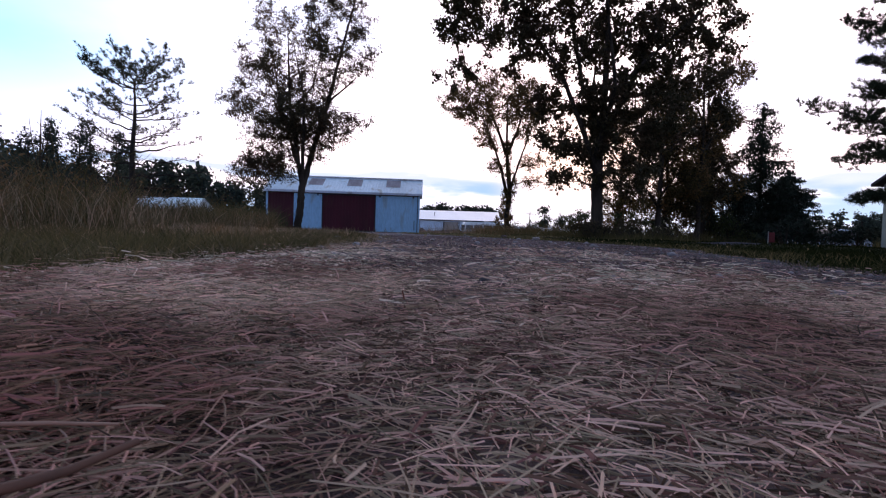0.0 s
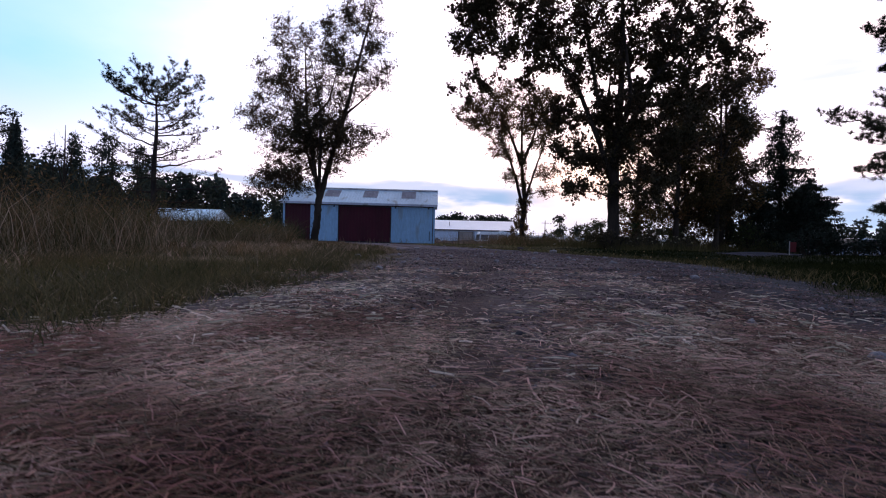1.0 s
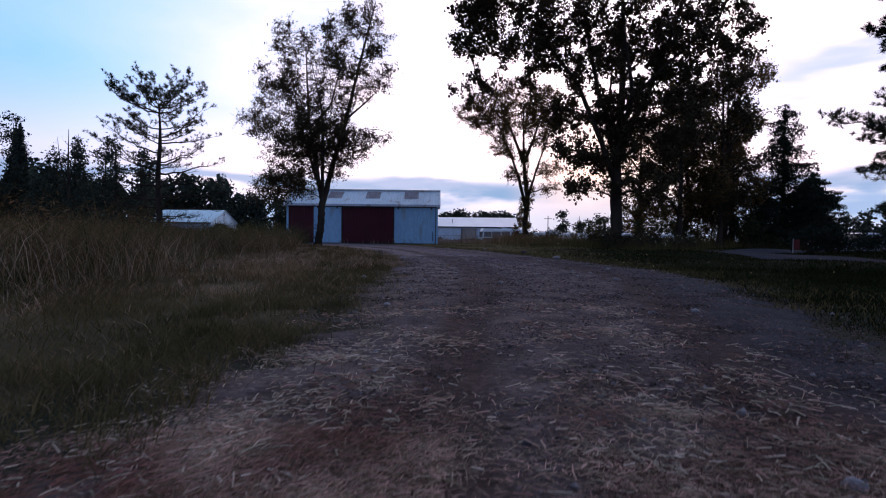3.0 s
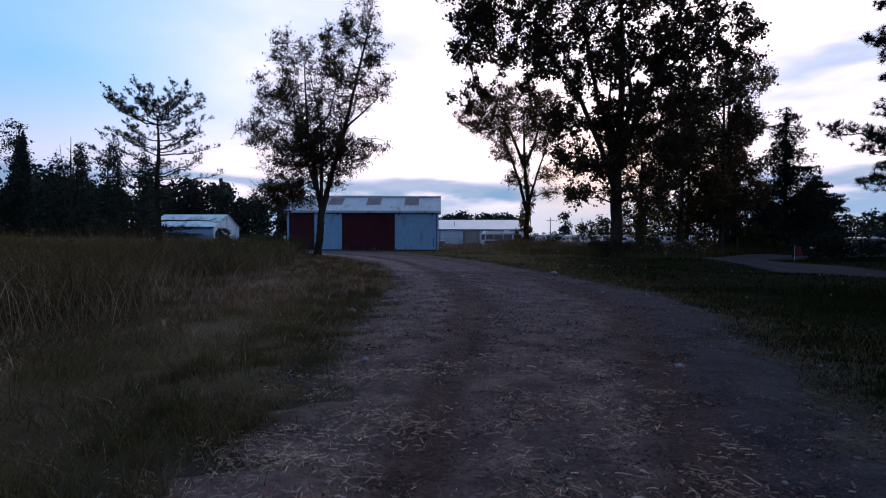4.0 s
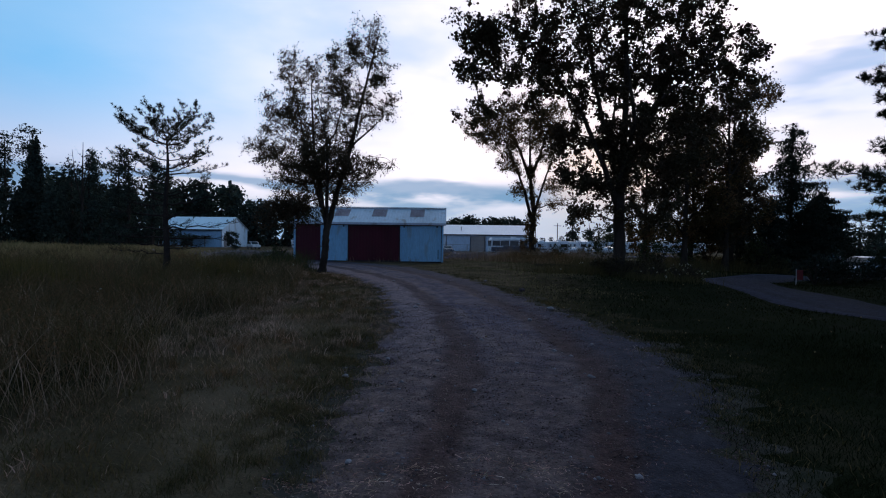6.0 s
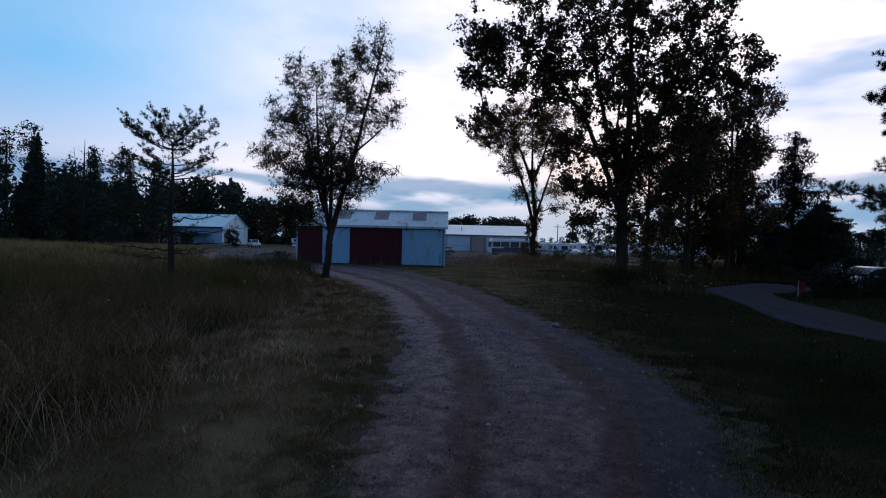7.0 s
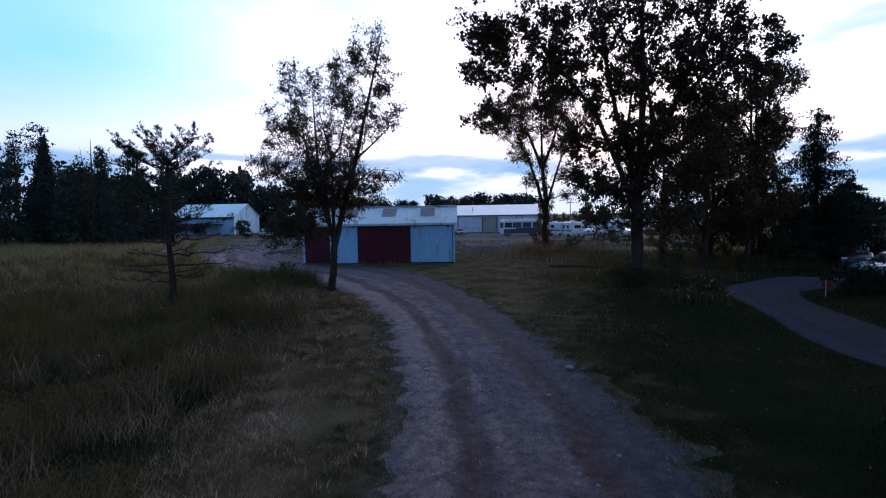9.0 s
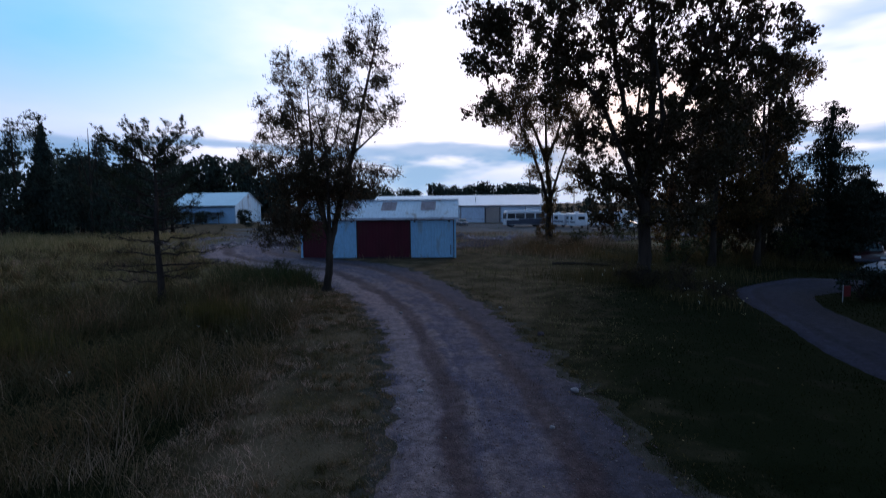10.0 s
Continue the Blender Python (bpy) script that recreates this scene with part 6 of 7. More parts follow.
def blades(name, x, y, height, width, lean, seed, material, label, category, stems=False):
    """Grass blades: a bent three-point strip each."""
    rng = np.random.default_rng(seed)
    n = len(x)
    base = np.stack([x, y, land(x, y) - 0.01], 1)
    a = rng.uniform(0, 2 * np.pi, n)
    side = np.stack([np.cos(a), np.sin(a), 0 * a], 1) * (np.asarray(width) * 0.5 * rng.uniform(0.6, 1.4, n))[:, None]
    b = rng.uniform(0, 2 * np.pi, n)
    h = np.asarray(height) * rng.uniform(0.5, 1.25, n)
    out = np.stack([np.cos(b), np.sin(b), 0 * b], 1) * (h * lean * rng.uniform(0.2, 1.3, n))[:, None]
    up = np.zeros((n, 3))
    up[:, 2] = h
    mid = base + out * 0.3 + up * 0.55
    tip = base + out + up
    v = np.stack([base - side, base + side, mid + side * 0.8, mid - side * 0.8, tip], 1).reshape(-1, 3)
    i = np.arange(n)[:, None] * 5
    q = (i + [0, 1, 2, 3]).astype(np.int32)
    t = (i + [3, 2, 4]).astype(np.int32)
    me = bpy.data.meshes.new(name)
    me.vertices.add(len(v))
    me.vertices.foreach_set("co", v.astype(np.float32).ravel())
    loops = np.concatenate([q, t], 1)
    me.loops.add(loops.size)
    me.loops.foreach_set("vertex_index", loops.ravel())
    me.polygons.add(2 * n)
    start = np.stack([np.arange(n) * 7, np.arange(n) * 7 + 4], 1).astype(np.int32)
    me.polygons.foreach_set("loop_start", start.ravel())
    me.update(calc_edges=True)
    me.materials.append(material)
    return tagged(new(name, me), label, category, kind="stuff")


def clumpy(x, y, s, seed):
    """Slow pattern from 0 to 1 over the ground."""
    r = np.random.default_rng(seed)
    out = 0
    for _ in range(5):
        a, p = r.uniform(0, 6.3), r.uniform(0, 6.3)
        out = out + np.sin((x * np.cos(a) + y * np.sin(a)) * s * r.uniform(0.6, 1.8) + p)
    return 0.5 + out / 7.0


def off_drive(x, y):
    t = dist_to(main_pts, x, y)
    half = np.interp(y, DRIVE_Y, DRIVE_W)
    return t - np.where(y < 33, half, 3.6)


def off_side(x, y):
    return dist_to(side_pts, x, y) - 1.35


def in_barn(x, y):
    return (x < -3.2) & (x > -15.8) & (y > 38.4) & (y < 45.5)


rg = np.random.default_rng(81)
# where the tall weeds begin, beside the drive
weed_edge = lambda x, y: drive_mid(y) - np.interp(y, (0, 3.5, 6, 8, 12, 20, 26, 32), (3.4, 3.6, 4.6, 5.1, 5.1, 5.0, 4.6, 5.0))
# worn verge on the meadow's side of the drive
keep = lambda x, y: (off_drive(x, y) > 1.1 * (clumpy(x, y, 3.3, 1) - 0.62) + rg.normal(0, 0.12, len(x))) & (x < drive_mid(y)) & (rg.random(len(x)) < np.clip(9.0 / (y + 3), 0.12, 1)) & ~in_barn(x, y) & (x > weed_edge(x, y) - 0.5)
vx, vy = scatter(rg, 640000, -18, 0, 0.6, 38, keep)
edge = np.clip(off_drive(vx, vy) / 1.2, 0, 1)
dry = (off_drive(vx, vy) + 0.9 * (clumpy(vx, vy, 1.9, 16) - 0.5) + rg.normal(0, 0.25, len(vx)) > 1.9) & (clumpy(vx, vy, 1.0, 17) > 0.36)
# the mown grass lies in swathes with thin places between
thick = 0.6 * clumpy(vx, vy, 4.2, 33) + 0.4 * clumpy(vx, vy, 9.0, 34) + rg.normal(0, 0.06, len(vx)) > 0.44
thick |= rg.random(len(vx)) < 0.35
vx, vy, edge, dry = vx[thick], vy[thick], edge[thick], dry[thick]
blades("dry_verge_grass", vx[dry], vy[dry], 0.08 + 0.07 * clumpy(vx[dry], vy[dry], 1.7, 2), 0.0035 + 0.0006 * vy[dry], 1.3, 86, M_STRIP, "pale dry cut grass between verge and weeds", "grass")
vx, vy, edge = vx[~dry], vy[~dry], edge[~dry]
lush = clumpy(vx, vy, 2.3, 31) + rg.normal(0, 0.1, len(vx)) > 0.50
for sel, m, sd, grow, lab in ((~lush, M_GRASS, 82, 1.0, "worn yellow-brown verge grass along the driveway"), (lush, M_VERGE_GREEN, 90, 1.25, "clumps of greener verge grass along the driveway")):
    blades("verge_grass", vx[sel], vy[sel], grow * (0.03 + 0.045 * edge[sel]) * (0.35 + 1.1 * clumpy(vx[sel], vy[sel], 2.7, 2)) * np.clip(0.55 + vy[sel] / 8, 0, 1), 0.0030 + 0.0006 * vy[sel], 1.35, sd, m, lab, "grass")
pick = rg.random(len(vx)) < 0.10
blades("verge_wisps", vx[pick], vy[pick], (0.06 + 0.06 * clumpy(vx[pick], vy[pick], 3.1, 25)) * np.clip(0.55 + vy[pick] / 8, 0, 1), 0.0022 + 0.0005 * vy[pick], 1.6, 80, M_DRYGRASS, "bleached wisps through the verge grass", "grass")
# lawn across the drive
keep = lambda x, y: (off_drive(x, y) > 0.9 * (clumpy(x, y, 3.3, 3) - 0.62) + rg.normal(0, 0.12, len(x))) & (x > drive_mid(y)) & (off_side(x, y) > 0) & (rg.random(len(x)) < np.clip(8.0 / (y + 3), 0.06, 1)) & ~in_barn(x, y)
lx, ly = scatter(rg, 280000, -4, 22, 0.6, 52, keep)
pale = (lx + 1.2 * (clumpy(lx, ly, 0.7, 18) - 0.5) * 4 + rg.normal(0, 1.6, len(lx)) < np.interp(ly, (6, 14, 24, 32, 50), (-9, 1.2, 3.5, 6.0, 9.0))) | (off_drive(lx, ly) + rg.exponential(0.9, len(lx)) < 1.3)
for sel, m, sd, lab in ((pale & (ly >= 12), M_LAWN_FADED, 87, "faded olive grass towards the barn"), (pale & (ly < 12), M_VERGE_GREEN, 79, "thin olive grass along the driveway's far edge")):
    blades("faded_lawn_grass", lx[sel], ly[sel], 0.04 + 0.05 * clumpy(lx[sel], ly[sel], 1.1, 4), 0.004 + 0.0008 * ly[sel], 1.1, sd, m, lab, "grass")
# the rest of the lawn gets the green with painted shade
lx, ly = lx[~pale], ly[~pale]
blades("lawn_grass", lx, ly, 0.04 + 0.05 * clumpy(lx, ly, 1.1, 4), 0.004 + 0.0009 * ly, 1.1, 83, M_LAWN_SHADED, "short green lawn grass with shade put into its colour", "grass")
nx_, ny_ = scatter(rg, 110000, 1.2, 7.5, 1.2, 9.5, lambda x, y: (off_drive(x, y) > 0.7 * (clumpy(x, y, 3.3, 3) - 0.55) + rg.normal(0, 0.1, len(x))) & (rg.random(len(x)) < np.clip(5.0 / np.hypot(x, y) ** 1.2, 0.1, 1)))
blades("lawn_grass", nx_, ny_, 0.03 + 0.05 * clumpy(nx_, ny_, 2.1, 24), 0.0035 + 0.0004 * ny_, 1.2, 140, M_LAWN_SHADED, "short matted lawn grass beside the driveway, coloured dark for shade", "grass")
# small tufts creeping in over both edges of the drive
re = np.random.default_rng(141)
ex, ey = scatter(re, 16000, -9, 5, 1.0, 27, lambda x, y: (np.abs(off_drive(x, y) - 0.05) < 0.55) & (re.random(len(x)) < np.clip(6 / (y + 1), 0.3, 1)))
for i, (m, lab) in enumerate(((M_GRASS, "small olive grass tufts on the driveway's edge"), (M_WEED_DARK, "small dark green tufts on the driveway's edge"), (M_DRYGRASS, "small dry tufts on the driveway's edge"))):
    far_side = ex[i::3] > drive_mid(ey[i::3])
    tx0, ty0 = ex[i::3][~far_side | (m is M_WEED_DARK)], ey[i::3][~far_side | (m is M_WEED_DARK)]
    tx, ty = (tx0[:, None] + re.normal(0, 0.06, (len(tx0), 22))).ravel(), (ty0[:, None] + re.normal(0, 0.05, (len(tx0), 22))).ravel()
    blades("edge_tufts", tx, ty, np.repeat(re.uniform(0.02, 0.08, len(tx0)), 22), 0.003 + 0.0006 * ty, 1.2, 142 + i, m, lab, "grass")
# thin low grass growing in over the lawn's side of the drive
ix, iy = scatter(re, 5200, -3, 3.5, 3.5, 19, lambda x, y: (x > drive_mid(y)) & (off_drive(x, y) > -0.85 * re.random(len(x)) ** 1.6 * np.interp(y, (3.5, 7, 14, 19), (0.2, 1, 1, 0.4))) & (off_drive(x, y) < 0.1) & (clumpy(x, y, 4.1, 47) > 0.42))
for i, (m, lab) in enumerate(((M_WEED_DARK, "thin dark grass growing into the driveway"), (M_VERGE_GREEN, "thin olive grass growing into the driveway"))):
    tx0, ty0 = ix[i::2], iy[i::2]
    tx, ty = (tx0[:, None] + re.normal(0, 0.06, (len(tx0), 14))).ravel(), (ty0[:, None] + re.normal(0, 0.06, (len(tx0), 14))).ravel()
    blades("margin_grass", tx, ty, np.repeat(re.uniform(0.04, 0.11, len(tx0)), 14), 0.003 + 0.0005 * ty, 1.0, 147 + i, m, lab, "grass")
# and over the meadow's side, with torn sods of dark turf
jx, jy = scatter(re, 4200, -9, 1, 4.0, 25, lambda x, y: (x < drive_mid(y)) & (off_drive(x, y) > -0.65 * re.random(len(x)) ** 1.4) & (off_drive(x, y) < 0.25) & (clumpy(x, y, 3.7, 48) + re.uniform(-0.15, 0.15, len(x)) > 0.48))
for i, (m, lab) in enumerate(((M_WEED_DARK, "dark sods of grass on the driveway's ragged edge"), (M_GRASS, "brown sods of grass on the driveway's ragged edge"))):
    tx0, ty0 = jx[i::2], jy[i::2]
    tx, ty = (tx0[:, None] + re.normal(0, 0.07, (len(tx0), 18))).ravel(), (ty0[:, None] + re.normal(0, 0.09, (len(tx0), 18))).ravel()
    blades("margin_grass", tx, ty, np.repeat(re.uniform(0.03, 0.085, len(tx0)), 18), 0.003 + 0.0006 * ty, 1.1, 155 + i, m, lab, "grass")
# rank dark tufts where the meadow's verge meets the drive
rk = np.random.default_rng(151)
kx, ky = scatter(rk, 5200, -3.2, -0.6, 0.3, 9.0, lambda x, y: (off_drive(x, y) > -0.12 + 0.2 * (clumpy(x, y, 5.0, 41) - 0.5)) & (off_drive(x, y) < 0.75) & (x < drive_mid(y)) & (rk.random(len(x)) < np.clip(2.6 / (y + 0.8), 0.08, 1) * np.clip(1.6 * clumpy(x, y, 3.7, 42) - 0.3, 0, 1)))
for i, (m, lab) in enumerate(((M_WEED_DARK, "rank dark green tufts on the verge's edge"), (M_VERGE_GREEN, "rank olive tufts on the verge's edge"), (M_CLUMP, "rank mid green tufts on the verge's edge"))):
    tx0, ty0 = kx[i::3], ky[i::3]
    tx, ty = (tx0[:, None] + rk.normal(0, 0.045, (len(tx0), 30))).ravel(), (ty0[:, None] + rk.normal(0, 0.045, (len(tx0), 30))).ravel()
    blades("verge_tufts", tx, ty, np.repeat(rk.uniform(0.05, 0.12, len(tx0)), 30), 0.0028 + 0.0005 * ty, 1.0, 152 + i, m, lab, "grass")
# dark and bleached tufts standing out of the mown verge
rt = np.random.default_rng(161)
qx, qy = scatter(rt, 5200, -12, 0, 2.5, 30, lambda x, y: (off_drive(x, y) > 0.1) & (x < drive_mid(y)) & (x > weed_edge(x, y) - 0.4) & (clumpy(x, y, 2.2, 43) + rt.uniform(-0.2, 0.2, len(x)) > 0.5))
for i, (m, lab) in enumerate(((M_WEED_DARK, "small dark tufts in the mown verge"), (M_STRIP, "bleached grass tufts in the mown verge"), (M_WEED, "brown weed tufts in the mown verge"))):
    tx0, ty0 = qx[i::3], qy[i::3]
    size = 0.05 + 0.05 * rt.random((len(tx0), 1))
    tx, ty = (tx0[:, None] + size * rt.normal(0, 1, (len(tx0), 26))).ravel(), (ty0[:, None] + size * rt.normal(0, 1, (len(tx0), 26))).ravel()
    blades("mown_verge_tufts", tx, ty, np.repeat(rt.uniform(0.06, 0.17, len(tx0)), 26), 0.004 + 0.0006 * ty, 0.9, 162 + i, m, lab, "grass")
# tall dry weeds of the meadow
keep = lambda x, y: (x < weed_edge(x, y) + 0.8 * (clumpy(x, y, 1.3, 5) - 0.5)) & (off_drive(x, y) > 0.5) & (rg.random(len(x)) < np.clip(16.0 / (np.hypot(x, y) + 4), 0.1, 1) * (0.35 + 0.9 * clumpy(x, y, 1.2, 6)))
wx, wy = scatter(rg, 330000, -50, -2.6, 0.5, 58, keep)
wh = np.clip((weed_edge(wx, wy) - wx + 0.6) / 2.2, 0.3, 1) * (0.45 + 0.55 * clumpy(wx, wy, 0.8, 7)) * np.clip(1.25 - wy / 70, 0.45, 1)
mound = 0.65 * clumpy(wx, wy, 1.5, 19) + 0.35 * clumpy(wx, wy, 3.6, 22)
hollow = mound + rg.normal(0, 0.03, len(wx)) < 0.46
hole = ~hollow | (rg.random(len(wx)) < 0.30)
wh = wh * np.where(hollow, 0.4, 1.0) * (0.5 + 0.8 * smoothstep(0.44, 0.62, mound))
wx, wy, wh = wx[hole], wy[hole], wh[hole]
green = 0.6 * clumpy(wx, wy, 0.9, 20) + 0.4 * clumpy(wx, wy, 2.9, 23) + rg.normal(0, 0.05, len(wx)) > 0.53
far_off = wy + 3 * rg.normal(size=len(wy)) > 21
for sel, m, sd, lab in ((~green & ~far_off, M_WEED, 84, "tall tangled brown meadow weeds"), (green & ~far_off, M_WEED_DARK, 88, "tall dark green meadow weeds"), (far_off, M_WEED_OLIVE, 89, "tan and olive meadow grass before the woods")):
    blades("meadow_weeds", wx[sel], wy[sel], wh[sel] * 0.95, 0.003 + 0.0005 * np.hypot(wx[sel], wy[sel]), 1.1, sd, m, lab, "weeds")
ux, uy = scatter(rg, 120000, -18, -2.6, 1.5, 24, lambda x, y: (x < weed_edge(x, y) + 0.2) & (off_drive(x, y) > 0.8) & (rg.random(len(x)) < np.clip(9.0 / (np.hypot(x, y) + 2), 0.1, 1)))
for sel, m, sd, lab in ((clumpy(ux, uy, 1.1, 52) + rg.normal(0, 0.1, len(ux)) > 0.5, M_CLUMP, 75, "low olive growth under the meadow weeds"), (clumpy(ux, uy, 1.1, 52) <= 0.5, M_WEED_DARK, 76, "low dark growth under the meadow weeds")):
    blades("meadow_undergrowth", ux[sel], uy[sel], 0.07 + 0.16 * clumpy(ux[sel], uy[sel], 2.3, 53), 0.004 + 0.0005 * np.hypot(ux[sel], uy[sel]), 1.2, sd, m, lab, "weeds")
# clumps of one kind each, rising out of the rest
rc = np.random.default_rng(99)
cx, cy = scatter(rc, 5200, -42, -4.2, 1.5, 46, lambda x, y: (x < weed_edge(x, y) - 0.1) & (off_drive(x, y) > 1.2) & (0.65 * clumpy(x, y, 1.5, 19) + 0.35 * clumpy(x, y, 3.6, 22) > 0.45) & (rc.random(len(x)) < np.clip(13 / (np.hypot(x, y) + 2), 0.25, 1)))
sort = (clumpy(cx, cy, 0.5, 21) * 2.2 + rc.random(len(cx)) * 1.9).astype(int) % 4
for i, (m, lab) in enumerate(((M_WEED, "brown seeding weed clumps in the meadow"), (M_WEED_DARK, "dark green weed clumps in the meadow"),
                              (M_CLUMP, "olive green weed clumps in the meadow"), (M_DRYGRASS, "pale dry grass clumps in the meadow"))):
    sx, sy = cx[sort == i], cy[sort == i]
    per = 54
    rad = rc.uniform(0.15, 0.5, len(sx))
    bx = (sx[:, None] + rc.normal(size=(len(sx), per)) * rad[:, None] * 0.6).ravel()
    by = (sy[:, None] + rc.normal(size=(len(sx), per)) * rad[:, None] * 0.6).ravel()
    bh = np.repeat(rc.uniform(0.35, 0.95, len(sx)) * (0.75 if m is M_DRYGRASS else 1.0), per)
    ok = (off_drive(bx, by) > 0.9)
    blades("weed_clumps", bx[ok], by[ok], bh[ok], 0.005 + 0.0006 * np.hypot(bx[ok], by[ok]), 1.0, 130 + i, m, lab, "weeds")
# bleached seeding grass along the meadow's front
rs = np.random.default_rng(191)
ax, ay = scatter(rs, 30000, -14, -2.4, 3.0, 24, lambda x, y: (x < weed_edge(x, y) + 0.2) & (x > weed_edge(x, y) - 2.6) & (off_drive(x, y) > 0.8) & (0.5 * clumpy(x, y, 1.6, 57) + 0.5 * clumpy(x, y, 4.4, 58) + rs.uniform(-0.1, 0.1, len(x)) > 0.52) & (rs.random(len(x)) < np.clip(9.0 / y, 0.3, 1)))
blades("seeding_grass", ax, ay, 0.35 + 0.4 * clumpy(ax, ay, 1.2, 59), 0.003 + 0.0005 * ay, 0.9, 192, M_DRYGRASS, "bleached seeding grass along the meadow's front", "grass")
# leafy broad weeds standing among them
wb = Bag()
rw = np.random.default_rng(97)
px, py = scatter(rw, 26000, -34, -4, 1.5, 40, lambda x, y: (x < weed_edge(x, y) + 0.3) & (off_drive(x, y) > 0.8) & (clumpy(x, y, 1.4, 14) + rw.uniform(-0.2, 0.2, len(x)) > 0.55) & (clumpy(x, y, 1.5, 19) > 0.42) & (rw.random(len(x)) < np.clip(14 / (np.hypot(x, y) + 3), 0.15, 1)))
ph = (0.35 + 0.6 * clumpy(px, py, 0.9, 15)) * rw.uniform(0.6, 1.2, len(px))
k = 26
u = rw.uniform(0.15, 1.0, (len(px), k))
c = np.stack([px[:, None] + rw.normal(0, 0.07, u.shape), py[:, None] + rw.normal(0, 0.07, u.shape), land(px, py)[:, None] + u * ph[:, None]], -1).reshape(-1, 3)
wb.add(*leaf_quads(rw, c, 0.04, 0.32, -0.2))
tagged(new("leafy_weeds", wb.mesh("leafy_weeds", M_WEED)), "leafy half-dry weed stems in the meadow", "weeds", kind="stuff")
# rough grass round the barn and beyond
keep = lambda x, y: (off_drive(x, y) > 0.3) & (off_side(x, y) > 0.2) & ~in_barn(x, y) & (clumpy(x, y, 0.5, 8) > 0.35)
rx, ry = scatter(rg, 36000, -30, 40, 38, 78, keep)
for sel, m, sd, lab in ((rx < 6, M_DRYGRASS, 85, "rough dry grass between the barn and the lots"), (rx >= 6, M_WEED_DARK, 78, "rough olive grass under and behind the thicket")):
    blades("rough_grass", rx[sel], ry[sel], 0.25 + 0.3 * clumpy(rx[sel], ry[sel], 0.6, 9), 0.035, 0.5, sd, m, lab, "weeds")
# the meadow's far reach, up to the foot of the woods
mx, my = scatter(rg, 34000, -110, -24, 40, 70, lambda x, y: ((x < -38) | (y < 43)) & (clumpy(x, y, 0.5, 33) > 0.22))
blades("far_meadow_grass", mx, my, 0.45 + 0.6 * clumpy(mx, my, 0.35, 34), 0.05, 0.5, 77, M_WEED_OLIVE, "tan and olive meadow grass at the foot of the woods", "grass")


def weed_band(name, cx, cy, sx, sy, n, h, seed, label, material=M_WEED):
    r = np.random.default_rng(seed)
    x, y = r.normal(cx, sx, n), r.normal(cy, sy, n)
    k = (off_drive(x, y) > 0.4) & (off_side(x, y) > 0.2) & ~in_barn(x, y)
    blades(name, x[k], y[k], h * (0.5 + 0.7 * clumpy(x[k], y[k], 1.5, seed)), 0.013, 0.6, seed, material, label, "weeds")


weed_band("weed_patch", 7.0, 29.0, 2.6, 1.6, 5000, 0.8, 91, "tall weeds round the foot of the spreading tree", M_WEED_DARK)
weed_band("weed_patch", 4.6, 49.5, 3.2, 1.5, 5000, 1.1, 92, "tall dry weeds round the vine-clad tree", M_DRYGRASS)
weed_band("weed_patch", 3.8, 44.8, 1.5, 2.2, 6500, 0.75, 99, "olive-brown flowering weeds before the vine-clad tree", M_WEED)
weed_band("weed_patch", 15.0, 37.5, 4.5, 1.6, 7000, 0.9, 93, "rank weeds under the thicket", M_WEED_DARK)
weed_band("weed_patch", 8.0, 24.2, 0.9, 1.6, 2600, 0.38, 94, "flowering weeds beside the side drive", M_WEED_DARK)
weed_band("weed_patch", 17.5, 27.2, 2.2, 0.6, 3500, 0.75, 98, "rank grass before the parked cars", M_WEED_DARK)
weed_band("weed_patch", -11.3, 26.0, 1.2, 1.3, 7000, 1.0, 95, "tall green weeds at the meadow's corner", M_SHRUB)


def shrub(name, x, y, r, h, seed, label, material=M_SHRUB, leaf=0.11):
    rng = np.random.default_rng(seed)
    limbs = [[(0, 0, 0, 0.03), (0.3 * r * math.cos(a), 0.3 * r * math.sin(a), h * 0.4, 0.02), (0.6 * r * math.cos(a), 0.6 * r * math.sin(a), h * 0.8, 0.008)] for a in rng.uniform(0, 6.28, 6)]
    bl = [(rng.uniform(-0.55, 0.55) * r, h * f, r * rng.uniform(0.4, 0.6), h * 0.22) for f in (0.25, 0.35, 0.5, 0.6, 0.75, 0.8)]
    return broadleaf(name, (x, y), limbs, bl, material, seed, label, leaf=leaf, twigs=4.0 / max(1, r), leaves=46, depth=1.0, spread=0.22, width=0.45, category="shrub", group="shrubs")


shrub("shrub", -11.2, 26.8, 1.1, 1.2, 101, "bushy green shrub at the bend of the driveway", M_SHRUB, 0.07)
for x, y, r, h, seed in ((14.4, 24.2, 1.2, 1.3, 102), (15.6, 24.5, 1.4, 1.0, 103), (17.0, 25.0, 1.5, 0.85, 113), (18.6, 25.6, 1.6, 0.85, 114)):
    shrub("shrub", x, y, r, h, seed, "low dense dark bush beside the red sign", M_FIR, 0.14)
shrub("shrub", 16.0, 39.5, 2.4, 3.4, 117, "dense dark undergrowth in the thicket", M_LEAF_B, 0.14)
shrub("shrub", 20.2, 40.5, 2.4, 3.8, 118, "dense dark undergrowth in the thicket", M_LEAF_B, 0.14)
shrub("shrub", 13.0, 36.5, 1.6, 2.0, 104, "leafy undergrowth below the thicket")
shrub("shrub", 18.0, 36.5, 1.7, 2.2, 105, "leafy undergrowth below the thicket")
shrub("shrub", 6.2, 27.0, 1.2, 1.0, 119, "low leafy growth round the foot of the spreading tree", M_LEAF_B, 0.12)
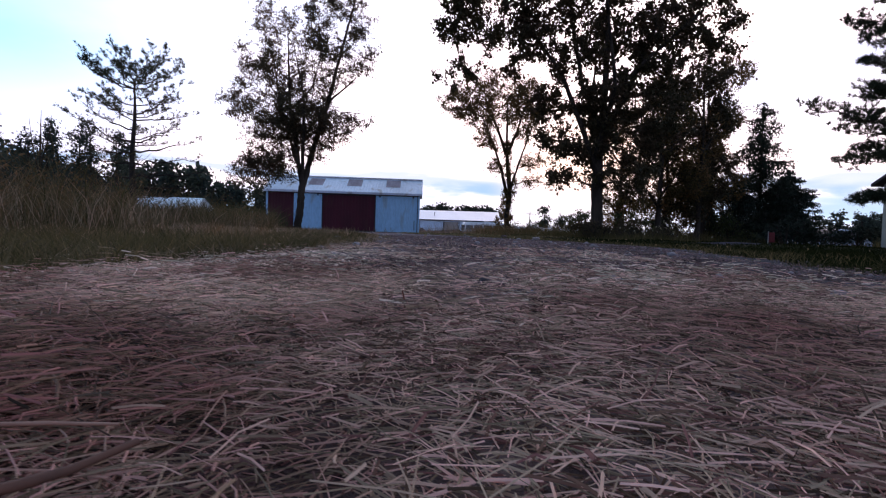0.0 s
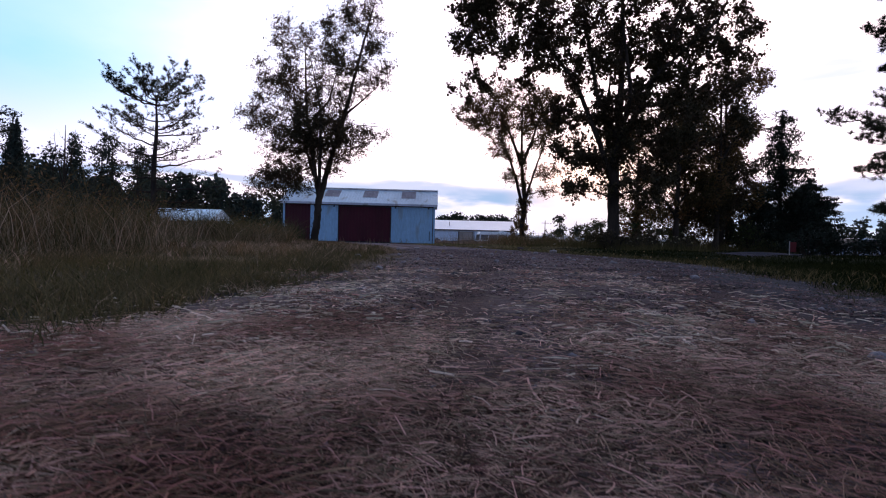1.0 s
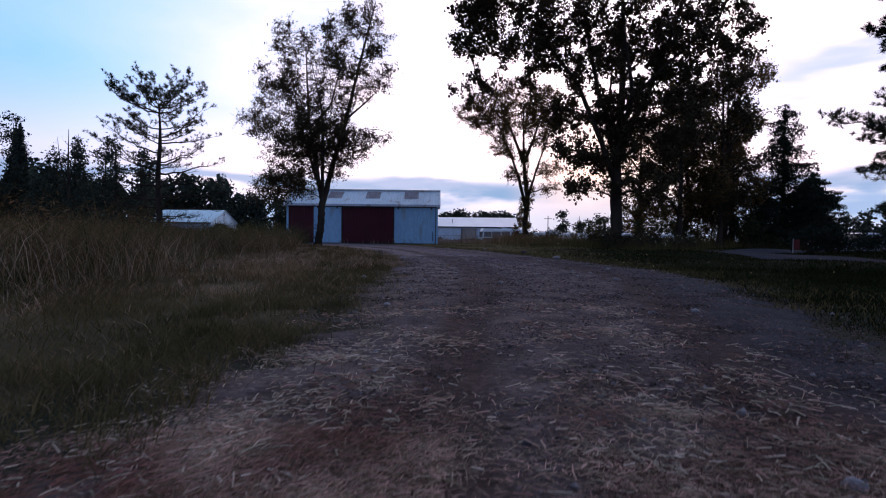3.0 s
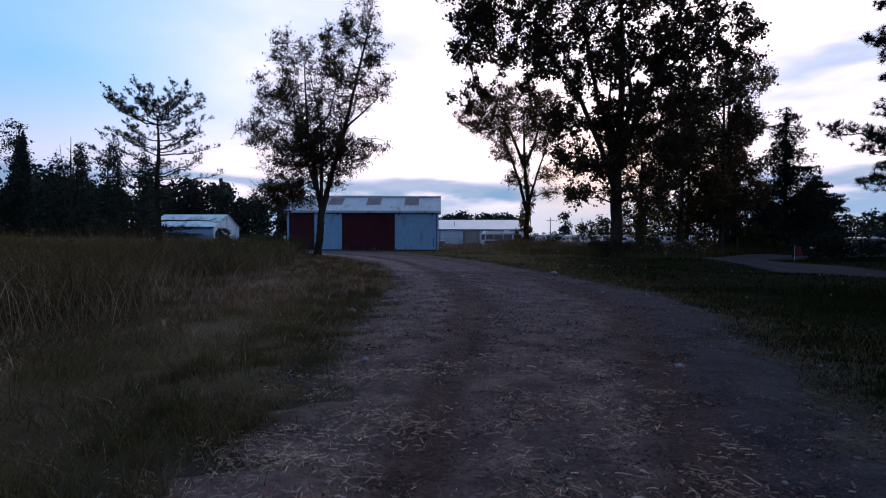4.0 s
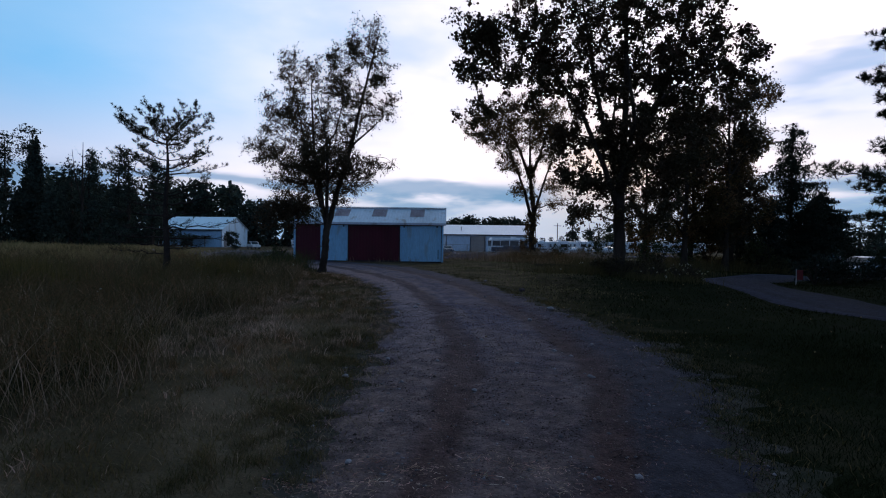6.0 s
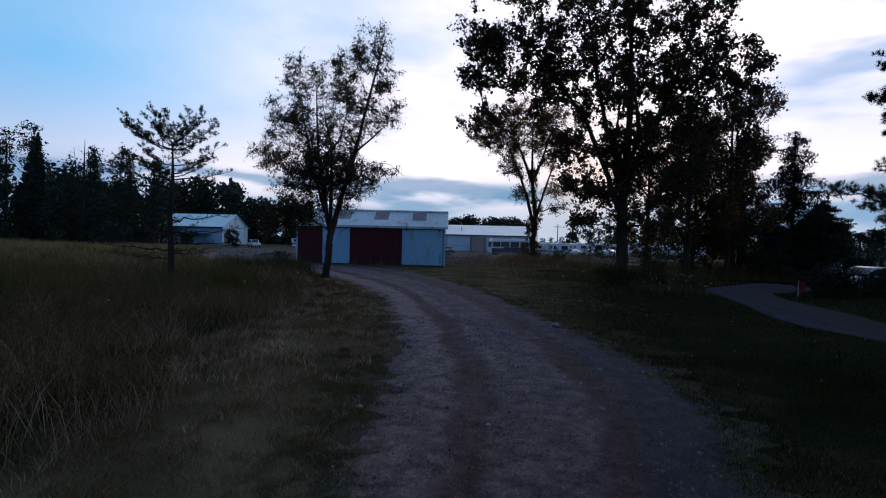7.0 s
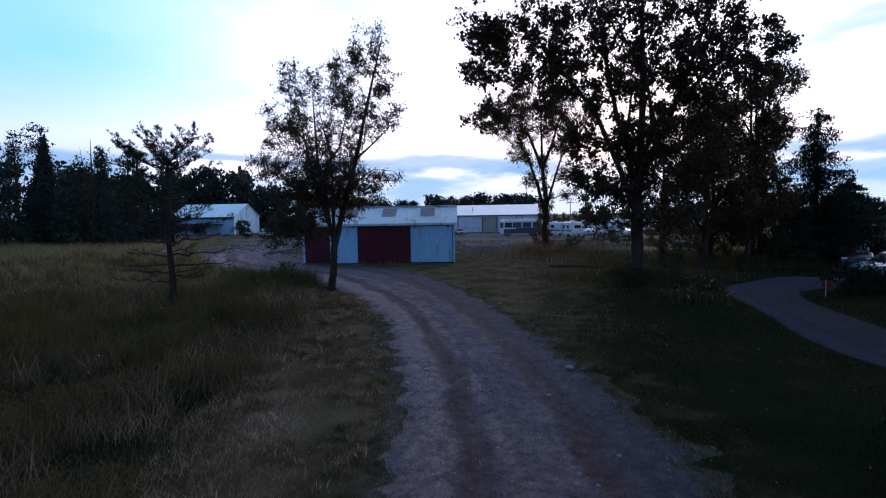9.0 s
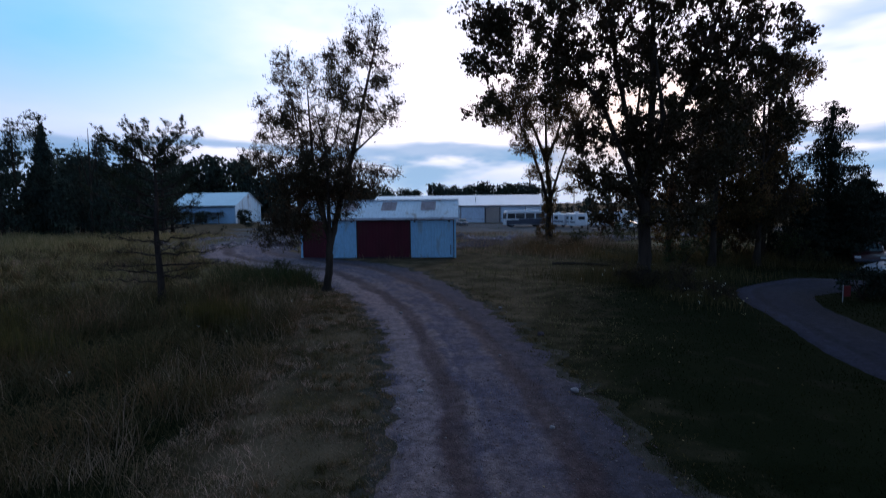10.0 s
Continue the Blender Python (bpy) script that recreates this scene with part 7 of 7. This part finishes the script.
shrub("shrub", 8.0, 26.8, 1.4, 1.1, 120, "low leafy growth round the foot of the spreading tree", M_LEAF_B, 0.12)
for x, y, r, h, seed in ((8.3, 22.9, 0.9, 0.6, 131), (7.4, 24.4, 1.1, 0.7, 132), (8.9, 24.6, 0.9, 0.55, 133), (6.6, 26.0, 1.0, 0.8, 134)):
    shrub("shrub", x, y, r, h, seed, "low flowering weeds beside the side drive", M_LEAF_B, 0.07)
shrub("shrub", 10.2, 33.0, 1.5, 1.7, 106, "leafy undergrowth behind the spreading tree")
shrub("shrub", 18.6, 37.6, 1.9, 2.4, 107, "dark bush under the spruce", M_FIR, 0.15)
shrub("shrub", 5.4, 46.6, 1.2, 0.9, 135, "low flowering bush before the vine-clad tree", M_LEAF_C, 0.07)
shrub("shrub", 2.9, 46.0, 1.0, 0.8, 136, "low flowering bush before the vine-clad tree", M_LEAF_C, 0.07)
shrub("shrub", 6.3, 49.0, 1.4, 1.5, 108, "weedy bush beside the vine-clad tree")
shrub("shrub", 9.6, 52.0, 1.9, 2.4, 109, "dark bush behind the spreading tree")
shrub("shrub", 13.0, 56.0, 2.4, 3.0, 110, "dark bush behind the spreading tree")
shrub("shrub", -56.7, 112, 1.9, 4.0, 111, "upright bush before the white workshop", M_WOOD_HAZED, 0.25)
shrub("shrub", -80.0, 133, 3.2, 3.4, 115, "dark bush against the workshop wall", M_WOOD_HAZED, 0.3)
shrub("shrub", -12.4, 39.0, 0.7, 1.4, 112, "thin sapling against the barn's red wall", M_LEAF_C)

# pale flower heads among the weeds
fl = Bag()
rf = np.random.default_rng(96)
fx = np.concatenate([rf.normal(7.7, 0.9, 34), rf.normal(7.4, 1.6, 30), rf.normal(4.2, 1.9, 120), rf.uniform(-14, -5.5, 14)])
fy = np.concatenate([rf.normal(21.4, 1.5, 34), rf.normal(28.0, 1.0, 30), rf.normal(46, 2.2, 120), rf.uniform(7, 24, 14)])
fz = land(fx, fy) + rf.uniform(0.2, 0.75, len(fx))
ok = (off_side(fx, fy) > 0.25) & (off_drive(fx, fy) > 0.3)
fx, fy, fz = fx[ok], fy[ok], fz[ok]
cen = np.stack([fx, fy, fz], 1)
fl.add(*leaf_quads(rf, np.repeat(cen, 4, 0) + rf.normal(size=(len(cen) * 4, 3)) * 0.02, 0.035, 0.9, 0))
tagged(new("flower_heads", fl.mesh("flower_heads", M_FLOWER)), "small pale flower heads among the weeds", "flowers", kind="stuff")


def straw(name, n, x0, x1, y0, y1, length, thick, seed, label, thin=None, rise=0.10, lift=0.0, material=M_STRAW):
    """Dry stalks lying criss-cross: three-sided, slightly bent."""
    rng = np.random.default_rng(seed)
    x, y = rng.uniform(x0, x1, n), rng.uniform(y0, y1, n) if thin is None else y0 + (y1 - y0) * rng.random(n) ** thin
    # many lie in loose bunches that fell together
    a = rng.uniform(0, 2 * np.pi, n)
    lead = (np.arange(n) // 9) * 9
    with_bunch = rng.random(n) < 0.5
    x = np.where(with_bunch, x[lead] + rng.normal(0, length * 0.9, n), x)
    y = np.where(with_bunch, y[lead] + rng.normal(0, length * 0.9, n), y)
    a = np.where(with_bunch, a[lead] + rng.normal(0, 0.75, n), a)
    k = clumpy(x, y, 2.6, seed) + rng.uniform(-0.25, 0.25, n) > 0.12
    k &= clumpy(x, y, 13.0, seed + 1) + rng.uniform(-0.25, 0.25, n) > 0.27
    k &= rng.random(n) > np.clip((x - 0.45) / 0.8, 0, 0.9)
    # bare where the wheel runs, and in patches farther on
    k &= (rng.random(n) < 0.25) | (np.abs(x + 0.10) > 0.13 + 0.04 * rng.normal(size=n)) | (y < 0.55)
    k &= 0.5 * clumpy(x, y, 5.5, 77) + 0.5 * clumpy(x, y, 14.0, 78) + rng.uniform(-0.22, 0.22, n) > 0.55 * smoothstep(0.7, 1.8, y)
    k &= off_drive(x, y) < np.where(x < 0, -0.05, 0.3) + 0.14 * rng.normal(size=n)
    x, y, a = x[k], y[k], a[k]
    n = len(x)
    z = drive_top(x, y) + lift + rng.exponential(0.006, n)
    L = length * rng.lognormal(0, 0.45, n).clip(0.3, 2.2)
    tilt = rng.normal(0, rise, n)
    d = np.stack([np.cos(a), np.sin(a), tilt], 1) * L[:, None] * 0.5
    s = np.stack([-np.sin(a), np.cos(a), 0 * a], 1)
    r = (thick * rng.lognormal(0, 0.35, n))[:, None]
    up = np.array([[0, 0, 1.0]])
    mid = np.stack([x, y, z + np.abs(d[:, 2])], 1)
    bow = s * (L * rng.normal(0, 0.03, n) * np.where(rng.random(n) < 0.1, 5, 1))[:, None] + up * (L * np.abs(rng.normal(0, 0.03, n)))[:, None]
    ends = (mid - d, mid + bow, mid + d)
    v = np.stack([e + o for e in ends for o in (-s * r, s * r, up * r * 1.4)], 1).reshape(-1, 3)
    i = np.arange(n)[:, None] * 9
    f = np.concatenate([i + [j + p, j + q, j + 3 + q, j + 3 + p] for j in (0, 3) for p, q in ((1, 2), (2, 0))], 0)
    return tagged(new(name, np_mesh(name, v, f, material)), label, "straw", kind="stuff")


straw("straw_litter", 62000, -1.1, 1.0, -0.2, 1.2, 0.021, 0.00036, 111, "dry straw stalks strewn over the driveway")
straw("straw_litter", 24000, -1.7, 1.4, 0.45, 3.6, 0.030, 0.0009, 112, "dry straw stalks strewn over the driveway", thin=1.3, rise=0.12)
straw("straw_litter", 5500, -2.6, 1.8, 2.3, 9.0, 0.024, 0.0010, 113, "thin straw litter farther along the driveway", thin=1.6)
straw("straw_litter", 32000, -0.9, 0.9, -0.1, 1.0, 0.020, 0.0004, 116, "fine broken straw over the driveway")
straw("straw_litter", 34000, -1.0, 1.0, -0.2, 1.6, 0.014, 0.0005, 118, "dark broken litter between the straw", material=M_LITTER)
straw("straw_litter", 34000, -0.7, 0.6, -0.1, 0.9, 0.018, 0.0004, 119, "dark matted litter under the straw", material=M_LITTER)
straw("straw_litter", 17000, -0.7, 0.6, -0.1, 0.7, 0.022, 0.00032, 120, "fine pale straw lying on top", lift=0.004)
straw("straw_litter", 42000, -1.25, -0.25, -0.1, 1.0, 0.024, 0.00045, 122, "pale weathered straw towards the verge", lift=0.004)
straw("bleached_stalks", 5200, -1.7, 1.2, 0.6, 2.6, 0.026, 0.0010, 114, "broad bleached stalk pieces among the straw", rise=0.1, material=M_STALK)
straw("bleached_stalks", 2600, -1.8, 1.4, 0.8, 3.2, 0.030, 0.0011, 117, "bleached stalks lying over the straw", thin=1.4, rise=0.1, lift=0.006, material=M_STALK)
straw("bleached_stalks", 2600, -1.6, -0.45, 0.6, 2.2, 0.026, 0.0010, 123, "bleached stalks lying towards the verge", rise=0.1, lift=0.004, material=M_STALK)
straw("bleached_stalks", 350, -0.8, 0.8, 0.3, 1.1, 0.028, 0.00045, 121, "long bleached stalks lying over the straw", rise=0.12, lift=0.005, material=M_STALK)
# short dry tufts still rooted in the drive
keep = lambda x, y: (off_drive(x, y) < -0.25) & (clumpy(x, y, 3.1, 10) + rg.uniform(-0.3, 0.3, len(x)) > 0.55) & (rg.random(len(x)) < np.clip(3.0 / (y + 0.5), 0.05, 1))
tx, ty = scatter(rg, 60000, -3, 3, 0.25, 14, keep)
blades("dry_tufts", tx, ty, 0.025 + 0.03 * clumpy(tx, ty, 2, 11), 0.0016 + 0.0005 * ty, 0.9, 115, M_STALK, "short dry grass tufts rooted in the driveway", "grass")


def pebbles(name, n, seed, size, keep_fn, box4, label, material=M_STONE):
    """Small angular stones pressed into the ground."""
    rng = np.random.default_rng(seed)
    x, y = scatter(rng, n, *box4, keep_fn)
    n = len(x)
    ico = np.array([(1, 0, 0), (-1, 0, 0), (0, 1, 0), (0, -1, 0), (0, 0, 1), (0, 0, -1)], float)
    tri = np.array([(0, 2, 4), (2, 1, 4), (1, 3, 4), (3, 0, 4), (2, 0, 5), (1, 2, 5), (3, 1, 5), (0, 3, 5)])
    s = (size * rng.lognormal(0, 0.45, n))[:, None, None]
    v = (ico[None] + rng.normal(0, 0.22, (n, 6, 3))) * s * (1, 1, 0.6)
    a = rng.uniform(0, 6.28, n)
    c, sn = np.cos(a)[:, None], np.sin(a)[:, None]
    v = np.stack([v[..., 0] * c - v[..., 1] * sn, v[..., 0] * sn + v[..., 1] * c, v[..., 2]], -1)
    v += np.stack([x, y, (drive_top(x, y) if material is not M_RUBBLE else land(x, y)) + size * 0.15], 1)[:, None]
    f = (np.arange(n)[:, None, None] * 6 + tri[None]).reshape(-1, 3)
    return tagged(new(name, np_mesh(name, v.reshape(-1, 3), f, material)), label, "gravel", kind="stuff")


M_GRIT = mat("grey_brown_grit", (0.21, 0.130, 0.114), (0.10, 0.062, 0.055), 0.95, 3, 40, 0.4, 0.004, rand="island", spread=0.6, spec=0.1)
grit_keep = lambda x, y: (off_drive(x, y) < 0.15) & (np.random.default_rng(4).random(len(x)) < np.clip(1.6 / (y + 0.2), 0.12, 1) * np.clip(0.45 + 0.5 * (x + 0.3), 0.3, 1))
pebbles("drive_grit", 90000, 128, 0.0036, grit_keep, (-1.4, 2.4, 0.3, 4.5), "fine dark grit pressed into the driveway", M_GRIT)
pebbles("drive_grit", 30000, 129, 0.0065, lambda x, y: off_drive(x, y) < 0.1, (-3.0, 3.0, 3.5, 13.0), "dark grit over the driveway", M_GRIT)
on_drive = lambda x, y: (off_drive(x, y) < 0.1) & (np.random.default_rng(3).random(len(x)) < np.clip(8 / (y + 2), 0.15, 1))
pebbles("drive_gravel", 9000, 121, 0.008, on_drive, (-8, 3.2, 0.4, 26), "small loose gravel over the driveway")
pebbles("drive_gravel", 500, 122, 0.02, on_drive, (-12, 3.2, 3.0, 34), "larger pale stones scattered on the driveway")
pebbles("edge_gravel", 2400, 123, 0.008, lambda x, y: np.abs(off_drive(x, y)) < 0.35, (-12, 4, 2.0, 34), "stones along the driveway's edges")
pebbles("edge_gravel", 1300, 126, 0.012, lambda x, y: (off_drive(x, y) < 0.25) & (off_drive(x, y) > -0.9), (-12, 4, 3.0, 30), "pale stones along the driveway's loose margins")
pebbles("drive_gravel", 2200, 127, 0.010, lambda x, y: off_drive(x, y) < 0.0, (-8, 3.2, 3.0, 18), "loose gravel over the driveway's middle")
pebbles("rubble_heap", 5200, 124, 0.22, lambda x, y: (np.abs(y - 60 - 1.5 * np.sin(x)) < 3.2) & (clumpy(x, y, 0.5, 12) > 0.42), (-10, 22, 55, 66), "broken rubble and stone behind the barn", M_RUBBLE)
pebbles("rubble_heap", 900, 130, 0.10, lambda x, y: clumpy(x, y, 0.9, 14) > 0.45, (-5.6, 2.2, 48.2, 53.0), "broken stone lying round the earth heap", M_RUBBLE)
pebbles("rubble_heap", 2600, 125, 0.14, lambda x, y: clumpy(x, y, 0.4, 13) > 0.45, (-36, -17, 45, 74), "broken rubble and stone on the gravel yard", M_RUBBLE)


def stone(x, y, r, seed, label, flat=0.55, material=M_STONE):
    bm = bmesh.new()
    bmesh.ops.create_icosphere(bm, subdivisions=2, radius=r)
    for v in bm.verts:
        n = noise.noise(v.co * (1.3 / r) + Vector((seed * 3.1, 0, 0)))
        v.co *= 1 + 0.45 * n
        v.co.z *= flat
    me = bpy.data.meshes.new("stone")
    bm.to_mesh(me)
    bm.free()
    me.materials.append(material)
    ob = new("stone", me)
    ob.location = (x, y, float(land(x, y)) + 0.035 + r * flat * 0.45)
    return tagged(ob, label, "stone", "loose stones")


M_STONE_PALE = mat("weathered_limestone", (0.37, 0.32, 0.32), (0.22, 0.185, 0.185), 0.9, 6, 50, 0.5, 0.01)
for i, (x, y, r) in enumerate(((0.04, 5.21, 0.03), (1.21, 3.28, 0.028), (-1.82, 10.98, 0.05), (1.0, 10.43, 0.05), (1.13, 7.41, 0.035), (-1.47, 5.59, 0.04), (-0.80, 3.28, 0.025),
                               (1.61, 12.29, 0.085), (-1.56, 11.95, 0.06), (0.0, 20.87, 0.07), (-3.52, 19.7, 0.07),
                               (-1.15, 6.54, 0.03), (-0.49, 6.53, 0.025), (0.55, 6.53, 0.03), (0.06, 8.09, 0.035), (-1.59, 12.6, 0.045), (-1.45, 20.5, 0.06), (0.05, 14.7, 0.045))):
    stone(x, y, r, i, "pale loose stone on the gravel driveway", material=M_STONE_PALE)
stone(1.22, 17.0, 0.10, 42, "dark rough clod at the driveway's edge", 0.6, M_SPOIL)
stone(0.52, 0.80, 0.021, 40, "small rounded white pebble in the straw", 0.75)
stone(-0.07, 0.95, 0.012, 41, "dark clod of earth on the straw", 0.7, M_DARKTRIM)


def stalk(pts, r, name, material, label):
    b = Bag()
    b.tube(pts, np.linspace(r, r * 0.6, len(pts)), 7)
    tagged(new(name, b.mesh(name, material, True)), label, "stalk")


stalk([(-0.28, 0.03, 0.05), (-0.25, 0.05, 0.052), (-0.24, 0.06, 0.053), (-0.23, 0.08, 0.055)], 0.0022, "dead_stalk", M_TWIG, "reddish dead weed stalk lying in the straw")
stalk([(-0.31, 0.1, 0.05), (-0.28, 0.1, 0.052), (-0.25, 0.1, 0.053)], 0.0011, "dead_stalk", M_STRAW, "long pale straw stalk lying on the ground")

# fallen limb in the grass before the field
limb = Bag()
limb.tube([(3.1, 34.9, land(3.1, 34.9) + 0.05), (4.2, 34.7, land(4.2, 34.7) + 0.07), (5.4, 34.6, land(5.4, 34.6) + 0.06), (6.8, 34.3, land(6.8, 34.3) + 0.08)], (0.11, 0.10, 0.09, 0.05), 9)
tagged(new("fallen_limb", limb.mesh("fallen_limb", M_BARK, True)), "dark fallen limb lying in the faded grass", "log")

# leaves fallen on lawn, verge and driveway
M_FALLEN = mat("fallen_leaf", (0.42, 0.30, 0.15), (0.26, 0.17, 0.07), 0.8, 3.0, 60, 0, rand="island", spread=0.6, through_light=0.2, spec=0.2)
rl = np.random.default_rng(171)
gx, gy = scatter(rl, 200, -6, 9, 7, 30, lambda x, y: (off_side(x, y) > 0.1) & (x > weed_edge(x, y)))
gx, gy = np.concatenate([gx, (1.66, 3.64)]), np.concatenate([gy, (21.5, 12.85)])
drop = Bag()
drop.add(*leaf_quads(rl, np.stack([gx, gy, drive_top(gx, gy) + 0.05], 1), 0.042, 0.7, 0, 0.15))
tagged(new("fallen_leaves", drop.mesh("fallen_leaves", M_FALLEN)), "yellowed leaves fallen on lawn and verge", "leaves", kind="stuff")

# yellow-green goldenrod in the meadow
M_GOLD = mat("goldenrod", (0.135, 0.104, 0.030), (0.085, 0.074, 0.026), 0.85, 2.0, 60, 0, rand="island", spread=0.5, through_light=0.4, spec=0.05)
ro = np.random.default_rng(181)
for cx, cy, w in ((-16.4, 16.0, 1.3), (-12.5, 13.0, 0.9), (-9.2, 17.5, 0.6)):
    hx, hy = ro.normal(cx, w, 260), ro.normal(cy, w * 0.6, 260)
    blades("goldenrod", np.repeat(hx, 7) + ro.normal(0, 0.05, 1820), np.repeat(hy, 7) + ro.normal(0, 0.05, 1820), np.repeat(ro.uniform(0.6, 0.95, 260), 7), 0.014, 0.18, 182, M_GOLD, "yellow-green goldenrod standing in the meadow", "weeds")
